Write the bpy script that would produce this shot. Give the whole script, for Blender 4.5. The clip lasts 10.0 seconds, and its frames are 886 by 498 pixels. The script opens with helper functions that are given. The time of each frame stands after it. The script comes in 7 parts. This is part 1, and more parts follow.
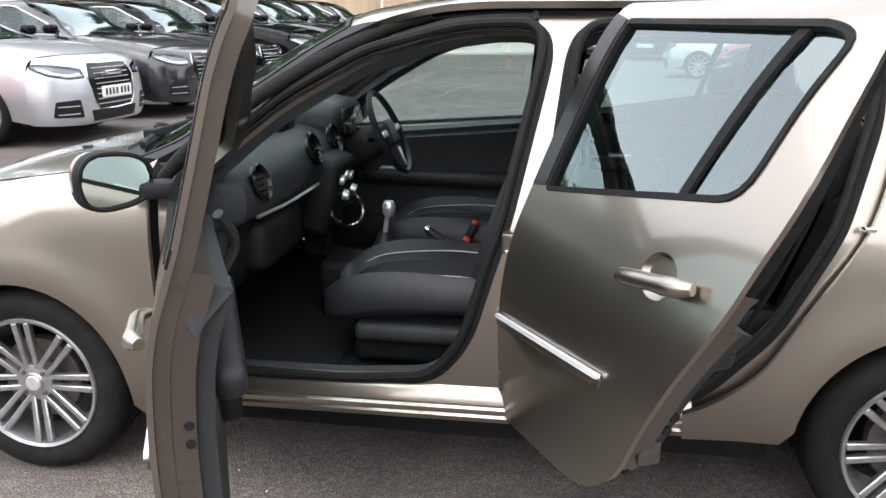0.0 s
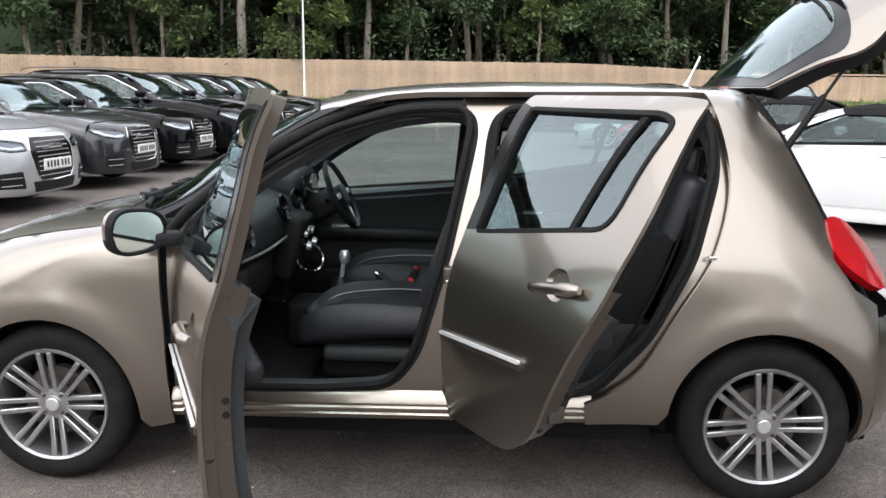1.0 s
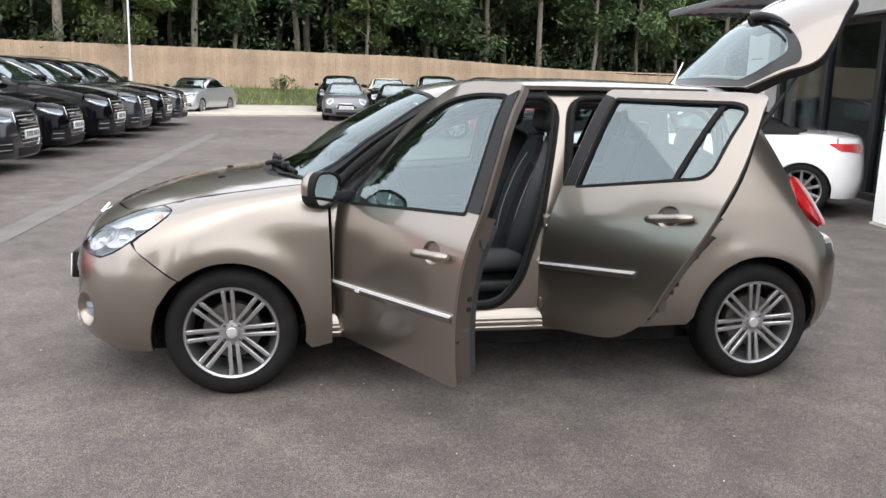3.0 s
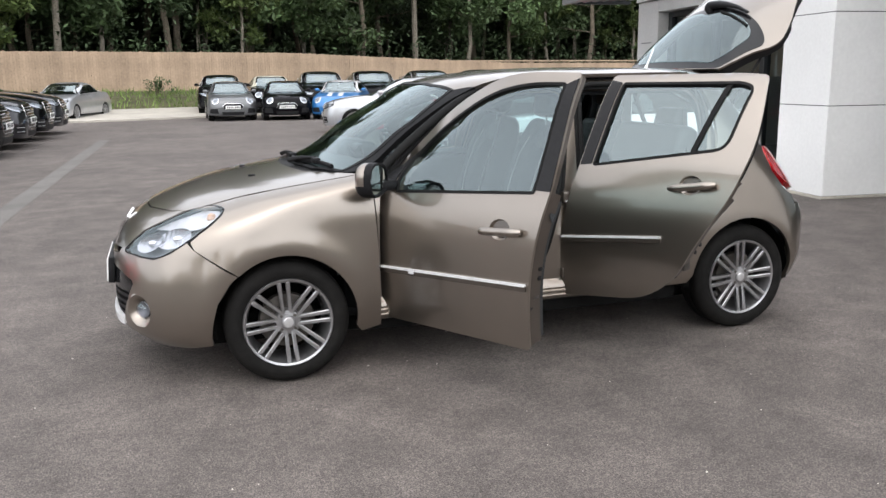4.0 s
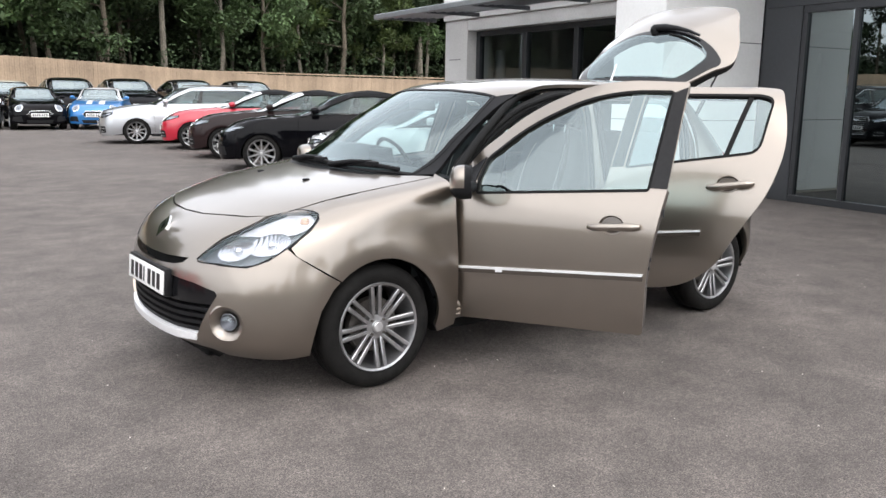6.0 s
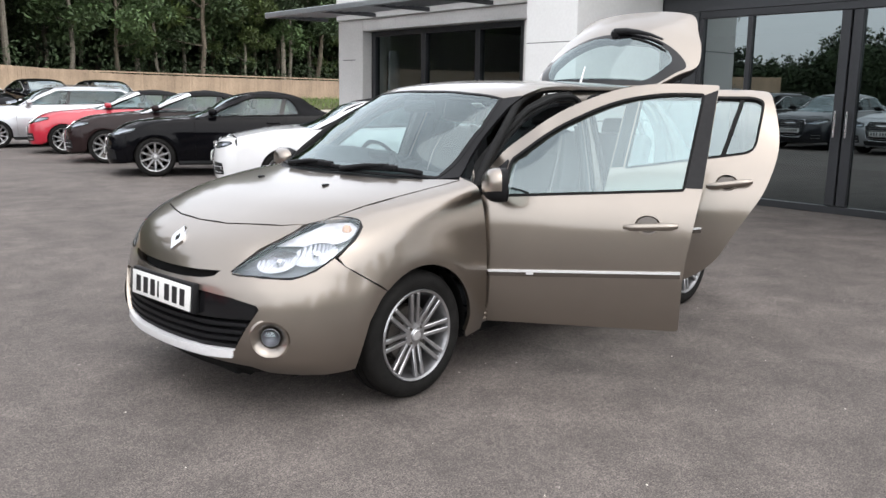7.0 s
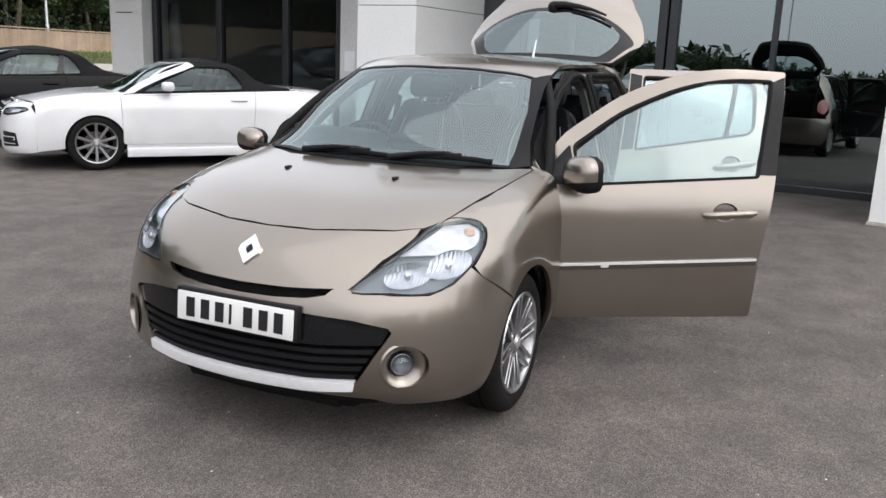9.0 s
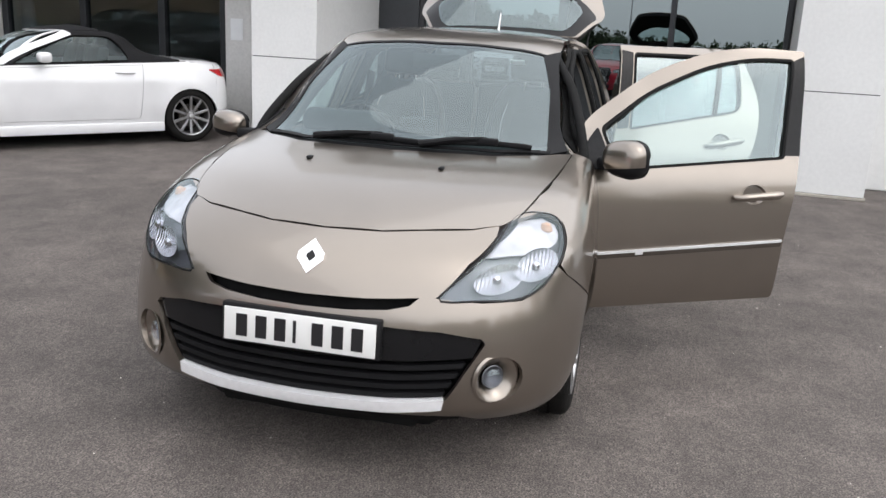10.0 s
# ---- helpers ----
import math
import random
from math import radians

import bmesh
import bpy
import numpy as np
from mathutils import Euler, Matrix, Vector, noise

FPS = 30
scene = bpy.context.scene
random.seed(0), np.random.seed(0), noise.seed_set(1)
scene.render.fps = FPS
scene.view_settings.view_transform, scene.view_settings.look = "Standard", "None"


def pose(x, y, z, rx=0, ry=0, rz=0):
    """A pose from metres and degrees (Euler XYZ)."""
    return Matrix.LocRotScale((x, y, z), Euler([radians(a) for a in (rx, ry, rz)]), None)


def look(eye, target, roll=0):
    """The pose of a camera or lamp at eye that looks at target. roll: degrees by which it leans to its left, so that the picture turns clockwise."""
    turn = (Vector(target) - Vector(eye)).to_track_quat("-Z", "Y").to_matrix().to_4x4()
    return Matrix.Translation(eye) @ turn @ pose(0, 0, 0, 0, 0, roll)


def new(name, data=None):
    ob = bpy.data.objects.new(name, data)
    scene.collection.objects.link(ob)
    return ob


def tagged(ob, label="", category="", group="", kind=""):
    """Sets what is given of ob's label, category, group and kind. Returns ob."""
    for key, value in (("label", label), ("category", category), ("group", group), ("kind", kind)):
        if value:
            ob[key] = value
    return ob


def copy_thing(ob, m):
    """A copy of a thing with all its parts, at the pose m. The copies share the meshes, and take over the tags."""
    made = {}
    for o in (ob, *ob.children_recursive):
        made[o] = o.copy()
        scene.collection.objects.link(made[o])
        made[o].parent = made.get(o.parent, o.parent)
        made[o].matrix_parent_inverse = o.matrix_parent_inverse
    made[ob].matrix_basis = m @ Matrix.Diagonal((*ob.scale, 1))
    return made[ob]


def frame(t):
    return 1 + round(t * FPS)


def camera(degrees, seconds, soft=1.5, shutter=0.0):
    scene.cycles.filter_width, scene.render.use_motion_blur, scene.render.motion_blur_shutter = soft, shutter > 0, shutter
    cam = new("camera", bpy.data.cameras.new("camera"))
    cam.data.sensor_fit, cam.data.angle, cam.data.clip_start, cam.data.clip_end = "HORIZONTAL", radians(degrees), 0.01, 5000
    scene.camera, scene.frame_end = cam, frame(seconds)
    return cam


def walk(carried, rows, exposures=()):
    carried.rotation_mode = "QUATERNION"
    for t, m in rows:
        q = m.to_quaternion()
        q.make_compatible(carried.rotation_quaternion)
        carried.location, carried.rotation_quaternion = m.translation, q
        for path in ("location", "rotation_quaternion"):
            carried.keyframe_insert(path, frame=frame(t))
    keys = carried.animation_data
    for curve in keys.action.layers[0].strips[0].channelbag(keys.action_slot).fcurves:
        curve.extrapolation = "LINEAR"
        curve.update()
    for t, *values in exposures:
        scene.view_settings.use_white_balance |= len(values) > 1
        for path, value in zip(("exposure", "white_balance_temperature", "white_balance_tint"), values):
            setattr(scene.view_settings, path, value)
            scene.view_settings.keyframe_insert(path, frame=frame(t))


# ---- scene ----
# ---- camera ----
cam = camera(56.0, 10.0)
PATH = [
    (0, (1.617, -2.970, 1.406), (1.320, -1.067, 0.866), 0.4),
    (0.5, (1.668, -3.302, 1.439), (1.446, -1.365, 0.994), 0.8),
    (1, (1.608, -3.643, 1.454), (1.491, -1.683, 1.078), 0.5),
    (1.5, (1.346, -3.875, 1.46), (1.344, -1.91, 1.087), 0.8),
    (2, (1.052, -4.25, 1.46), (1.162, -2.288, 1.092), 1.2),
    (2.5, (0.698, -4.455, 1.444), (0.91, -2.502, 1.069), 2.1),
    (4, (-0.498, -4.693, 1.435), (0.117, -2.833, 1.033), -0.7),
    (4.5, (-0.932, -4.678, 1.416), (-0.174, -2.863, 1.05), -0.8),
    (5, (-1.331, -4.6, 1.426), (-0.434, -2.85, 1.06), -0.3),
    (5.5, (-1.7, -4.343, 1.399), (-0.66, -2.674, 1.03), 0.3),
    (7, (-2.6, -3.451, 1.386), (-1.174, -2.096, 1.023), 0.9),
    (7.5, (-2.853, -3.115, 1.422), (-1.307, -1.901, 1.055), 0.6),
    (8, (-2.976, -2.689, 1.416), (-1.339, -1.614, 1.009), 1.5),
    (8.5, (-3.069, -2.265, 1.41), (-1.361, -1.318, 0.979), 2.5),
    (9, (-3.174, -1.876, 1.44), (-1.392, -1.082, 0.999), 2.4),
    (9.5, (-3.164, -1.433, 1.446), (-1.319, -0.815, 0.985), 3.1),
    (10, (-3.16, -1.011, 1.446), (-1.275, -0.568, 0.948), 2.9),
]
walk(cam, [(t, look(eye, target, roll)) for t, eye, target, roll in PATH], [(0, 1.72), (0.4, 1.46), (1, 1.34), (2, 1.34), (2.5, 1.33), (4, 1.02), (4.5, 1.03), (5, 1.18), (5.5, 1.2), (7, 1.05), (8, 0.95), (8.5, 0.86), (9.5, 0.72), (10, 0.77)])

# ---- overcast daylight ----
world = bpy.data.worlds.new("overcast")
scene.world = world
world.use_nodes = True
wn, wl = world.node_tree.nodes, world.node_tree.links
sky = wn.new("ShaderNodeTexSky")
sky.sky_type, sky.sun_disc = "NISHITA", False
sky.sun_elevation, sky.sun_rotation = radians(52), radians(200)
sky.dust_density, sky.air_density = 3.0, 1.0
grey = wn.new("ShaderNodeHueSaturation")
grey.inputs["Saturation"].default_value = 0.30
wl.new(sky.outputs[0], grey.inputs["Color"])
cloud = wn.new("ShaderNodeMix")
cloud.data_type = "RGBA"
cloud.inputs["Factor"].default_value = 0.6
cloud.inputs[7].default_value = (6.65, 6.8, 7.25, 1)
wl.new(grey.outputs[0], cloud.inputs[6])
wl.new(cloud.outputs[2], wn["Background"].inputs["Color"])
wn["Background"].inputs["Strength"].default_value = 0.15
sun = new("sun", bpy.data.lights.new("sun", "SUN"))
sun.data.energy, sun.data.angle, sun.data.color = 1.0, radians(130), (1.0, 0.98, 0.95)
sun.matrix_basis = look((0, 0, 0), (0.21, 0.58, -0.79))

# ---- materials ----


def material(name, color, rough=0.5, metal=0.0, coat=0.0, vary=0.0, scale=30.0, bump=0.0, bump_scale=200.0, coarse=0.0, coarse_scale=2.0,
             spread=0.0, gloss=0.5, coat_ior=1.5):
    """A principled material with grain, larger patches and fine relief. vary: strength of the grain, coarse: of the patches, spread: between pieces."""
    m = bpy.data.materials.new(name)
    m.use_nodes = True
    n, l = m.node_tree.nodes, m.node_tree.links
    b = n["Principled BSDF"]
    b.inputs["Roughness"].default_value, b.inputs["Metallic"].default_value = rough, metal
    b.inputs["Coat Weight"].default_value, b.inputs["Coat Roughness"].default_value = coat, 0.08
    b.inputs["Coat IOR"].default_value = coat_ior
    b.inputs["Specular IOR Level"].default_value = gloss
    m.diffuse_color = (*color, 1)
    b.inputs["Base Color"].default_value = (*color, 1)
    place = n.new("ShaderNodeTexCoord")
    last = None

    def blend(socket, low, high, gain):
        nonlocal last
        ramp = n.new("ShaderNodeMapRange")
        ramp.inputs["From Min"].default_value, ramp.inputs["From Max"].default_value = low, high
        ramp.inputs["To Min"].default_value, ramp.inputs["To Max"].default_value = 1 - gain, 1 + gain
        l.new(socket, ramp.inputs["Value"])
        if last is None:
            last = ramp.outputs[0]
        else:
            times = n.new("ShaderNodeMath")
            times.operation = "MULTIPLY"
            l.new(last, times.inputs[0]), l.new(ramp.outputs[0], times.inputs[1])
            last = times.outputs[0]

    for gain, size in ((vary, scale), (coarse, coarse_scale)):
        if gain:
            tex = n.new("ShaderNodeTexNoise")
            tex.inputs["Scale"].default_value, tex.inputs["Detail"].default_value = size, 6
            l.new(place.outputs["Object"], tex.inputs["Vector"])
            blend(tex.outputs["Fac"], 0.3, 0.7, gain)
    if spread:
        info = n.new("ShaderNodeObjectInfo")
        blend(info.outputs["Random"], 0, 1, spread)
        isle = n.new("ShaderNodeNewGeometry")
        blend(isle.outputs["Random Per Island"], 0, 1, spread)
    if last is not None:
        mix = n.new("ShaderNodeMix")
        mix.data_type, mix.blend_type = "RGBA", "MULTIPLY"
        mix.inputs["Factor"].default_value = 1
        mix.inputs[6].default_value = (*color, 1)
        l.new(last, mix.inputs[7])
        l.new(mix.outputs[2], b.inputs["Base Color"])
    if bump:
        tex = n.new("ShaderNodeTexNoise")
        tex.inputs["Scale"].default_value, tex.inputs["Detail"].default_value = bump_scale, 3
        l.new(place.outputs["Object"], tex.inputs["Vector"])
        up = n.new("ShaderNodeBump")
        up.inputs["Strength"].default_value, up.inputs["Distance"].default_value = bump, 0.01
        l.new(tex.outputs["Fac"], up.inputs["Height"])
        l.new(up.outputs[0], b.inputs["Normal"])
    return m


def glass(name, tint, face=0.08, rough=0.0):
    """A thin pane: clear through, with a mirror's gloss that grows from face, square on, towards grazing."""
    m = bpy.data.materials.new(name)
    m.use_nodes = True
    n, l = m.node_tree.nodes, m.node_tree.links
    n.remove(n["Principled BSDF"])
    clear, gloss, mix, lean = (n.new("ShaderNode" + k) for k in ("BsdfTransparent", "BsdfGlossy", "MixShader", "LayerWeight"))
    clear.inputs[0].default_value = (*tint, 1)
    gloss.inputs["Color"].default_value = (0.76, 0.87, 0.89, 1)
    gloss.inputs["Roughness"].default_value = rough
    lean.inputs[0].default_value = 0.5
    power, scale = n.new("ShaderNodeMath"), n.new("ShaderNodeMath")
    power.operation, power.inputs[1].default_value = "POWER", 4.5
    scale.operation, scale.inputs[1].default_value, scale.inputs[2].default_value = "MULTIPLY_ADD", 1 - face, face
    l.new(lean.outputs["Facing"], power.inputs[0]), l.new(power.outputs[0], scale.inputs[0])
    l.new(scale.outputs[0], mix.inputs[0]), l.new(clear.outputs[0], mix.inputs[1]), l.new(gloss.outputs[0], mix.inputs[2])
    l.new(mix.outputs[0], n["Material Output"].inputs[0])
    m.diffuse_color = (*tint, 0.4)
    return m


def paint(name, color, metal=0.5, rough=0.32, coat=1.0, gloss=0.5, coat_ior=1.5):
    return material(name, color, rough, metal, coat=coat, gloss=gloss, coat_ior=coat_ior, vary=0.02, scale=900, coarse=0.04, coarse_scale=3)


def fluted(name, color):
    """A mirror-bright reflector with upright flutes."""
    m = material(name, color, 0.10, 1.0)
    n, l = m.node_tree.nodes, m.node_tree.links
    wave, up, at = n.new("ShaderNodeTexWave"), n.new("ShaderNodeBump"), n.new("ShaderNodeTexCoord")
    wave.bands_direction = "Y"
    wave.inputs["Scale"].default_value, wave.inputs["Distortion"].default_value = 28.0, 0.4
    up.inputs["Strength"].default_value, up.inputs["Distance"].default_value = 0.7, 0.006
    l.new(at.outputs["Object"], wave.inputs["Vector"]), l.new(wave.outputs["Fac"], up.inputs["Height"])
    l.new(up.outputs[0], n["Principled BSDF"].inputs["Normal"])
    return m


PAINT = paint("beige_metallic_paint", (0.275, 0.237, 0.200), 0.95, 0.30, coat_ior=1.65)
# darker copy of the body beige: the door edges' shade is in its colour
SHADED_PAINT = paint("beige_paint_shaded", (0.085, 0.069, 0.056), 0.6, 0.36)
BLACK_PAINT = paint("black_paint", (0.003, 0.003, 0.004), 0.0, 0.06, 0.02, 0.11)
WHITE_PAINT = paint("white_paint", (0.70, 0.70, 0.71), 0.0, 0.35)
SILVER_PAINT = paint("silver_paint", (0.50, 0.51, 0.53), 0.7, 0.34)
GREY_PAINT = paint("grey_paint", (0.13, 0.135, 0.14), 0.5, 0.34)
NAVY_PAINT = paint("navy_paint", (0.014, 0.014, 0.019), 0.4, 0.28)
BROWN_PAINT = paint("dark_brown_paint", (0.020, 0.012, 0.012), 0.0, 0.08, 0.05, 0.18)
RED_PAINT = paint("red_paint", (0.42, 0.008, 0.028), 0.1, 0.3)
BLUE_PAINT = paint("blue_paint", (0.02, 0.16, 0.42), 0.3, 0.3)
CREAM_PAINT = paint("cream_paint", (0.72, 0.68, 0.55), 0.0, 0.35)
PLASTIC = material("black_plastic", (0.012, 0.012, 0.013), 0.5, vary=0.15, scale=60, bump=0.15, bump_scale=500, gloss=0.18)
GLOSS_BLACK = material("gloss_black", (0.008, 0.008, 0.009), 0.15, coat=0.1, gloss=0.25, coarse=0.1, coarse_scale=8)
TRIM = material("matt_black_trim", (0.012, 0.012, 0.013), 0.45, vary=0.1, scale=50, gloss=0.09)
PILLAR = material("pillar_film", (0.014, 0.0135, 0.014), 0.22, vary=0.1, scale=50, gloss=0.2)
SEAL = material("rubber_seal", (0.012, 0.012, 0.012), 0.6, vary=0.2, scale=40, gloss=0.08)
TYRE = material("tyre_rubber", (0.010, 0.0095, 0.009), 0.75, vary=0.25, scale=25, bump=0.3, bump_scale=150, coarse=0.2, coarse_scale=6, gloss=0.15)
ALLOY = material("alloy", (0.42, 0.42, 0.43), 0.3, 0.9, vary=0.08, scale=40, coarse=0.12, coarse_scale=10)
CHROME = material("chrome", (0.85, 0.85, 0.86), 0.1, 1.0, coarse=0.04, coarse_scale=20)
SATIN = material("satin_silver", (0.72, 0.72, 0.73), 0.35, 0.8, vary=0.06, scale=60)
BRIGHT = material("bright_lip", (0.86, 0.86, 0.87), 0.25, 0.35, vary=0.04, scale=50)
WELL = material("wheel_well", (0.008, 0.008, 0.008), 0.9, vary=0.3, scale=12, gloss=0.15)
STEEL = material("brake_steel", (0.12, 0.11, 0.10), 0.45, 0.8, vary=0.2, scale=30)
LEATHER = material("black_leather", (0.017, 0.018, 0.021), 0.34, vary=0.15, scale=50, bump=0.25, bump_scale=350, gloss=0.3)
FABRIC = material("charcoal_fabric", (0.02, 0.021, 0.023), 0.9, vary=0.25, scale=400, bump=0.2, bump_scale=900, gloss=0.15)
CARPET = material("black_carpet", (0.010, 0.010, 0.011), 1.0, vary=0.3, scale=300, bump=0.3, bump_scale=600, gloss=0.15)
DASH = material("soft_dashboard", (0.030, 0.033, 0.036), 0.5, vary=0.12, scale=80, bump=0.2, bump_scale=700, gloss=0.3)
DOORCARD = material("door_card", (0.028, 0.03, 0.032), 0.5, vary=0.15, scale=70, bump=0.2, bump_scale=600, gloss=0.3)
STITCH = material("pale_stitching", (0.32, 0.32, 0.31), 0.7)
RED_BELT = material("red_button", (0.55, 0.02, 0.02), 0.4)
SCREEN = material("dark_screen", (0.01, 0.011, 0.013), 0.08)
TAG = material("patterned_tag", (0.6, 0.25, 0.04), 0.6, vary=0.6, scale=60)
PLATE_WHITE = material("plate_white", (0.78, 0.78, 0.76), 0.35, coarse=0.05, coarse_scale=8)
PLATE_DARK = material("plate_characters", (0.012, 0.012, 0.014), 0.4)
AMBER = material("amber_bulb", (0.62, 0.40, 0.27), 0.3)
RED_LENS = material("red_lens", (0.40, 0.006, 0.010), 0.12, coat=1.0, coarse=0.15, coarse_scale=14)
LAMP_WHITE = material("lamp_reflector", (0.70, 0.70, 0.72), 0.16, 0.8, vary=0.12, scale=60)
LAMP_PALE = material("lamp_indicator_cup", (0.66, 0.65, 0.66), 0.3, 0.4, coarse=0.25, coarse_scale=14)
FLUTED = fluted("fluted_reflector", (0.58, 0.58, 0.61))
LAMP_GREY = material("lamp_housing", (0.16, 0.165, 0.18), 0.35, 0.4, vary=0.1, scale=40)
GLASS = glass("window_glass", (0.62, 0.77, 0.76), 0.20)
CAR_GLASS = glass("parked_car_glass", (0.36, 0.45, 0.46), 0.055)
PARKED_WIND = glass("parked_windscreen", (0.60, 0.68, 0.68), 0.30)
WIND = glass("windscreen_glass", (0.70, 0.80, 0.79), 0.18)
LENS = glass("clear_lens", (0.88, 0.89, 0.92), 0.09)
WING_GLASS = glass("wing_window_glass", (0.50, 0.54, 0.53), 0.06)
SHOP_GLASS = glass("showroom_glass", (0.16, 0.17, 0.18), 0.27)
MIRROR = material("mirror_glass", (0.46, 0.51, 0.50), 0.02, 1.0)
SOFT_TOP = material("black_canvas", (0.014, 0.014, 0.015), 0.95, vary=0.25, scale=250, bump=0.2, bump_scale=500, gloss=0.15)
STRAW = material("fence_timber", (0.36, 0.265, 0.185), 0.85, vary=0.13, scale=9, coarse=0.22, coarse_scale=0.7, bump=0.3, bump_scale=60, spread=0.07)
POSTWOOD = material("post_timber", (0.30, 0.215, 0.14), 0.85, vary=0.25, scale=12, bump=0.3, bump_scale=60)
BARK = material("bark", (0.115, 0.095, 0.07), 0.95, vary=0.35, scale=14, coarse=0.3, coarse_scale=1.5, bump=0.6, bump_scale=30)
PALE_BARK = material("pale_bark", (0.17, 0.15, 0.12), 0.95, vary=0.35, scale=10, coarse=0.3, coarse_scale=1.2, bump=0.5, bump_scale=30)
LEAF = material("leaf_green", (0.050, 0.084, 0.028), 0.75, spread=0.35, coarse=0.3, coarse_scale=0.5)
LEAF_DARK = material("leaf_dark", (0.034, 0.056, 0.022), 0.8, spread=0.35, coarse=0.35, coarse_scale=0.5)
LEAF_BRIGHT = material("leaf_bright", (0.090, 0.128, 0.036), 0.7, spread=0.3, coarse=0.25, coarse_scale=0.6)
GRASS = material("rough_grass", (0.11, 0.16, 0.042), 0.9, spread=0.4, coarse=0.3, coarse_scale=0.8, vary=0.3, scale=20)
SOIL = material("bank_soil", (0.075, 0.075, 0.035), 1.0, vary=0.4, scale=6, coarse=0.4, coarse_scale=0.6, bump=0.6, bump_scale=25)
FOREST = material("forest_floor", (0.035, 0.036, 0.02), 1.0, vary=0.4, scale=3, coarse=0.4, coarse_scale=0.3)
CONCRETE = material("pale_concrete", (0.42, 0.39, 0.34), 0.9, vary=0.15, scale=30, coarse=0.15, coarse_scale=1.2, bump=0.3, bump_scale=90)
RENDER = material("white_cladding", (0.78, 0.78, 0.77), 0.45, vary=0.03, scale=25, coarse=0.05, coarse_scale=0.8, bump=0.04, bump_scale=60)
RENDER_GREY = material("grey_render", (0.60, 0.59, 0.575), 0.8, vary=0.06, scale=25, coarse=0.09, coarse_scale=0.7, bump=0.15, bump_scale=120)
CLADDING = material("charcoal_cladding", (0.045, 0.048, 0.053), 0.4, 0.2, vary=0.06, scale=20, coarse=0.1, coarse_scale=0.6)
FRAME = material("charcoal_frame", (0.035, 0.037, 0.041), 0.35, 0.3, vary=0.08, scale=40)
LOUVRE = material("canopy_aluminium", (0.33, 0.35, 0.37), 0.4, 0.7, vary=0.08, scale=15, coarse=0.1, coarse_scale=1)
GALVANISED = material("galvanised_steel", (0.50, 0.51, 0.52), 0.45, 0.6, vary=0.12, scale=20)
SHOP_FLOOR = material("showroom_floor", (0.12, 0.12, 0.12), 0.2, coarse=0.1, coarse_scale=2)
SHOP_WALL = material("showroom_wall", (0.16, 0.16, 0.165), 0.8, coarse=0.1, coarse_scale=1)
POSTER = material("white_poster", (0.78, 0.79, 0.80), 0.5, coarse=0.06, coarse_scale=3)
BANNER = material("pale_banner", (0.55, 0.58, 0.63), 0.6, coarse=0.15, coarse_scale=5)


# ---- mesh tools ----


def joined(*pieces):
    vs, fs, k = [], [], 0
    for v, f in pieces:
        vs.append(v)
        fs += [tuple(i + k for i in q) for q in f]
        k += len(v)
    return np.concatenate(vs), fs


def moved(piece, m):
    v, f = piece
    a = np.array(m)
    return v @ a[:3, :3].T + a[:3, 3], f


def mirrored(piece):
    v, f = piece
    return v * (1, -1, 1), [q[::-1] for q in f]


def part(name, piece, mat, parent=None, label="", origin=(0, 0, 0), flat=False, angle=40):
    """Links one mesh object; origin: where its own zero lies in the coordinates of its points."""
    v, f = piece
    me = bpy.data.meshes.new(name)
    me.from_pydata((np.asarray(v) - origin).tolist(), [], f)
    mats = mat if isinstance(mat, (list, tuple)) else [mat]
    for m in mats:
        me.materials.append(m)
    me.polygons.foreach_set("use_smooth", [not flat] * len(f))
    if not flat and angle:
        me.set_sharp_from_angle(angle=radians(angle))
    me.update()
    ob = new(name, me)
    if parent is not None:
        ob.parent = parent
    return tagged(ob, label)


def root(name, m, label, category, group="", kind=""):
    ob = new(name)
    ob.empty_display_size = 0.2
    ob.matrix_basis = m
    return tagged(ob, label, category, group, kind)


def box(x0, x1, y0, y1, z0, z1, bevel=0.0, seg=2):
    bm = bmesh.new()
    bmesh.ops.create_cube(bm, size=1)
    for q in bm.verts:
        q.co = Vector(((x0 + x1) / 2 + q.co.x * (x1 - x0), (y0 + y1) / 2 + q.co.y * (y1 - y0), (z0 + z1) / 2 + q.co.z * (z1 - z0)))
    if bevel:
        bmesh.ops.bevel(bm, geom=list(bm.edges), offset=bevel, segments=seg, affect="EDGES", profile=0.5)
    bm.verts.index_update()
    out = np.array([q.co[:] for q in bm.verts]), [tuple(w.index for w in q.verts) for q in bm.faces]
    bm.free()
    return out


def lathe(profile, n=48, axis="y", closed=False):
    """Turns (radius, along) pairs about an axis."""
    a = np.arange(n) * 2 * np.pi / n
    r, h = np.array(profile, float).T
    c, s = np.cos(a), np.sin(a)
    rows = []
    for i in range(len(r)):
        if axis == "y":
            rows.append(np.stack([r[i] * c, np.full(n, h[i]), r[i] * s], 1))
        elif axis == "z":
            rows.append(np.stack([r[i] * c, r[i] * s, np.full(n, h[i])], 1))
        else:
            rows.append(np.stack([np.full(n, h[i]), r[i] * c, r[i] * s], 1))
    f, m = [], len(r)
    for i in range(m if closed else m - 1):
        k = (i + 1) % m
        for j in range(n):
            q = (j + 1) % n
            f.append((i * n + j, i * n + q, k * n + q, k * n + j))
    return np.concatenate(rows), f


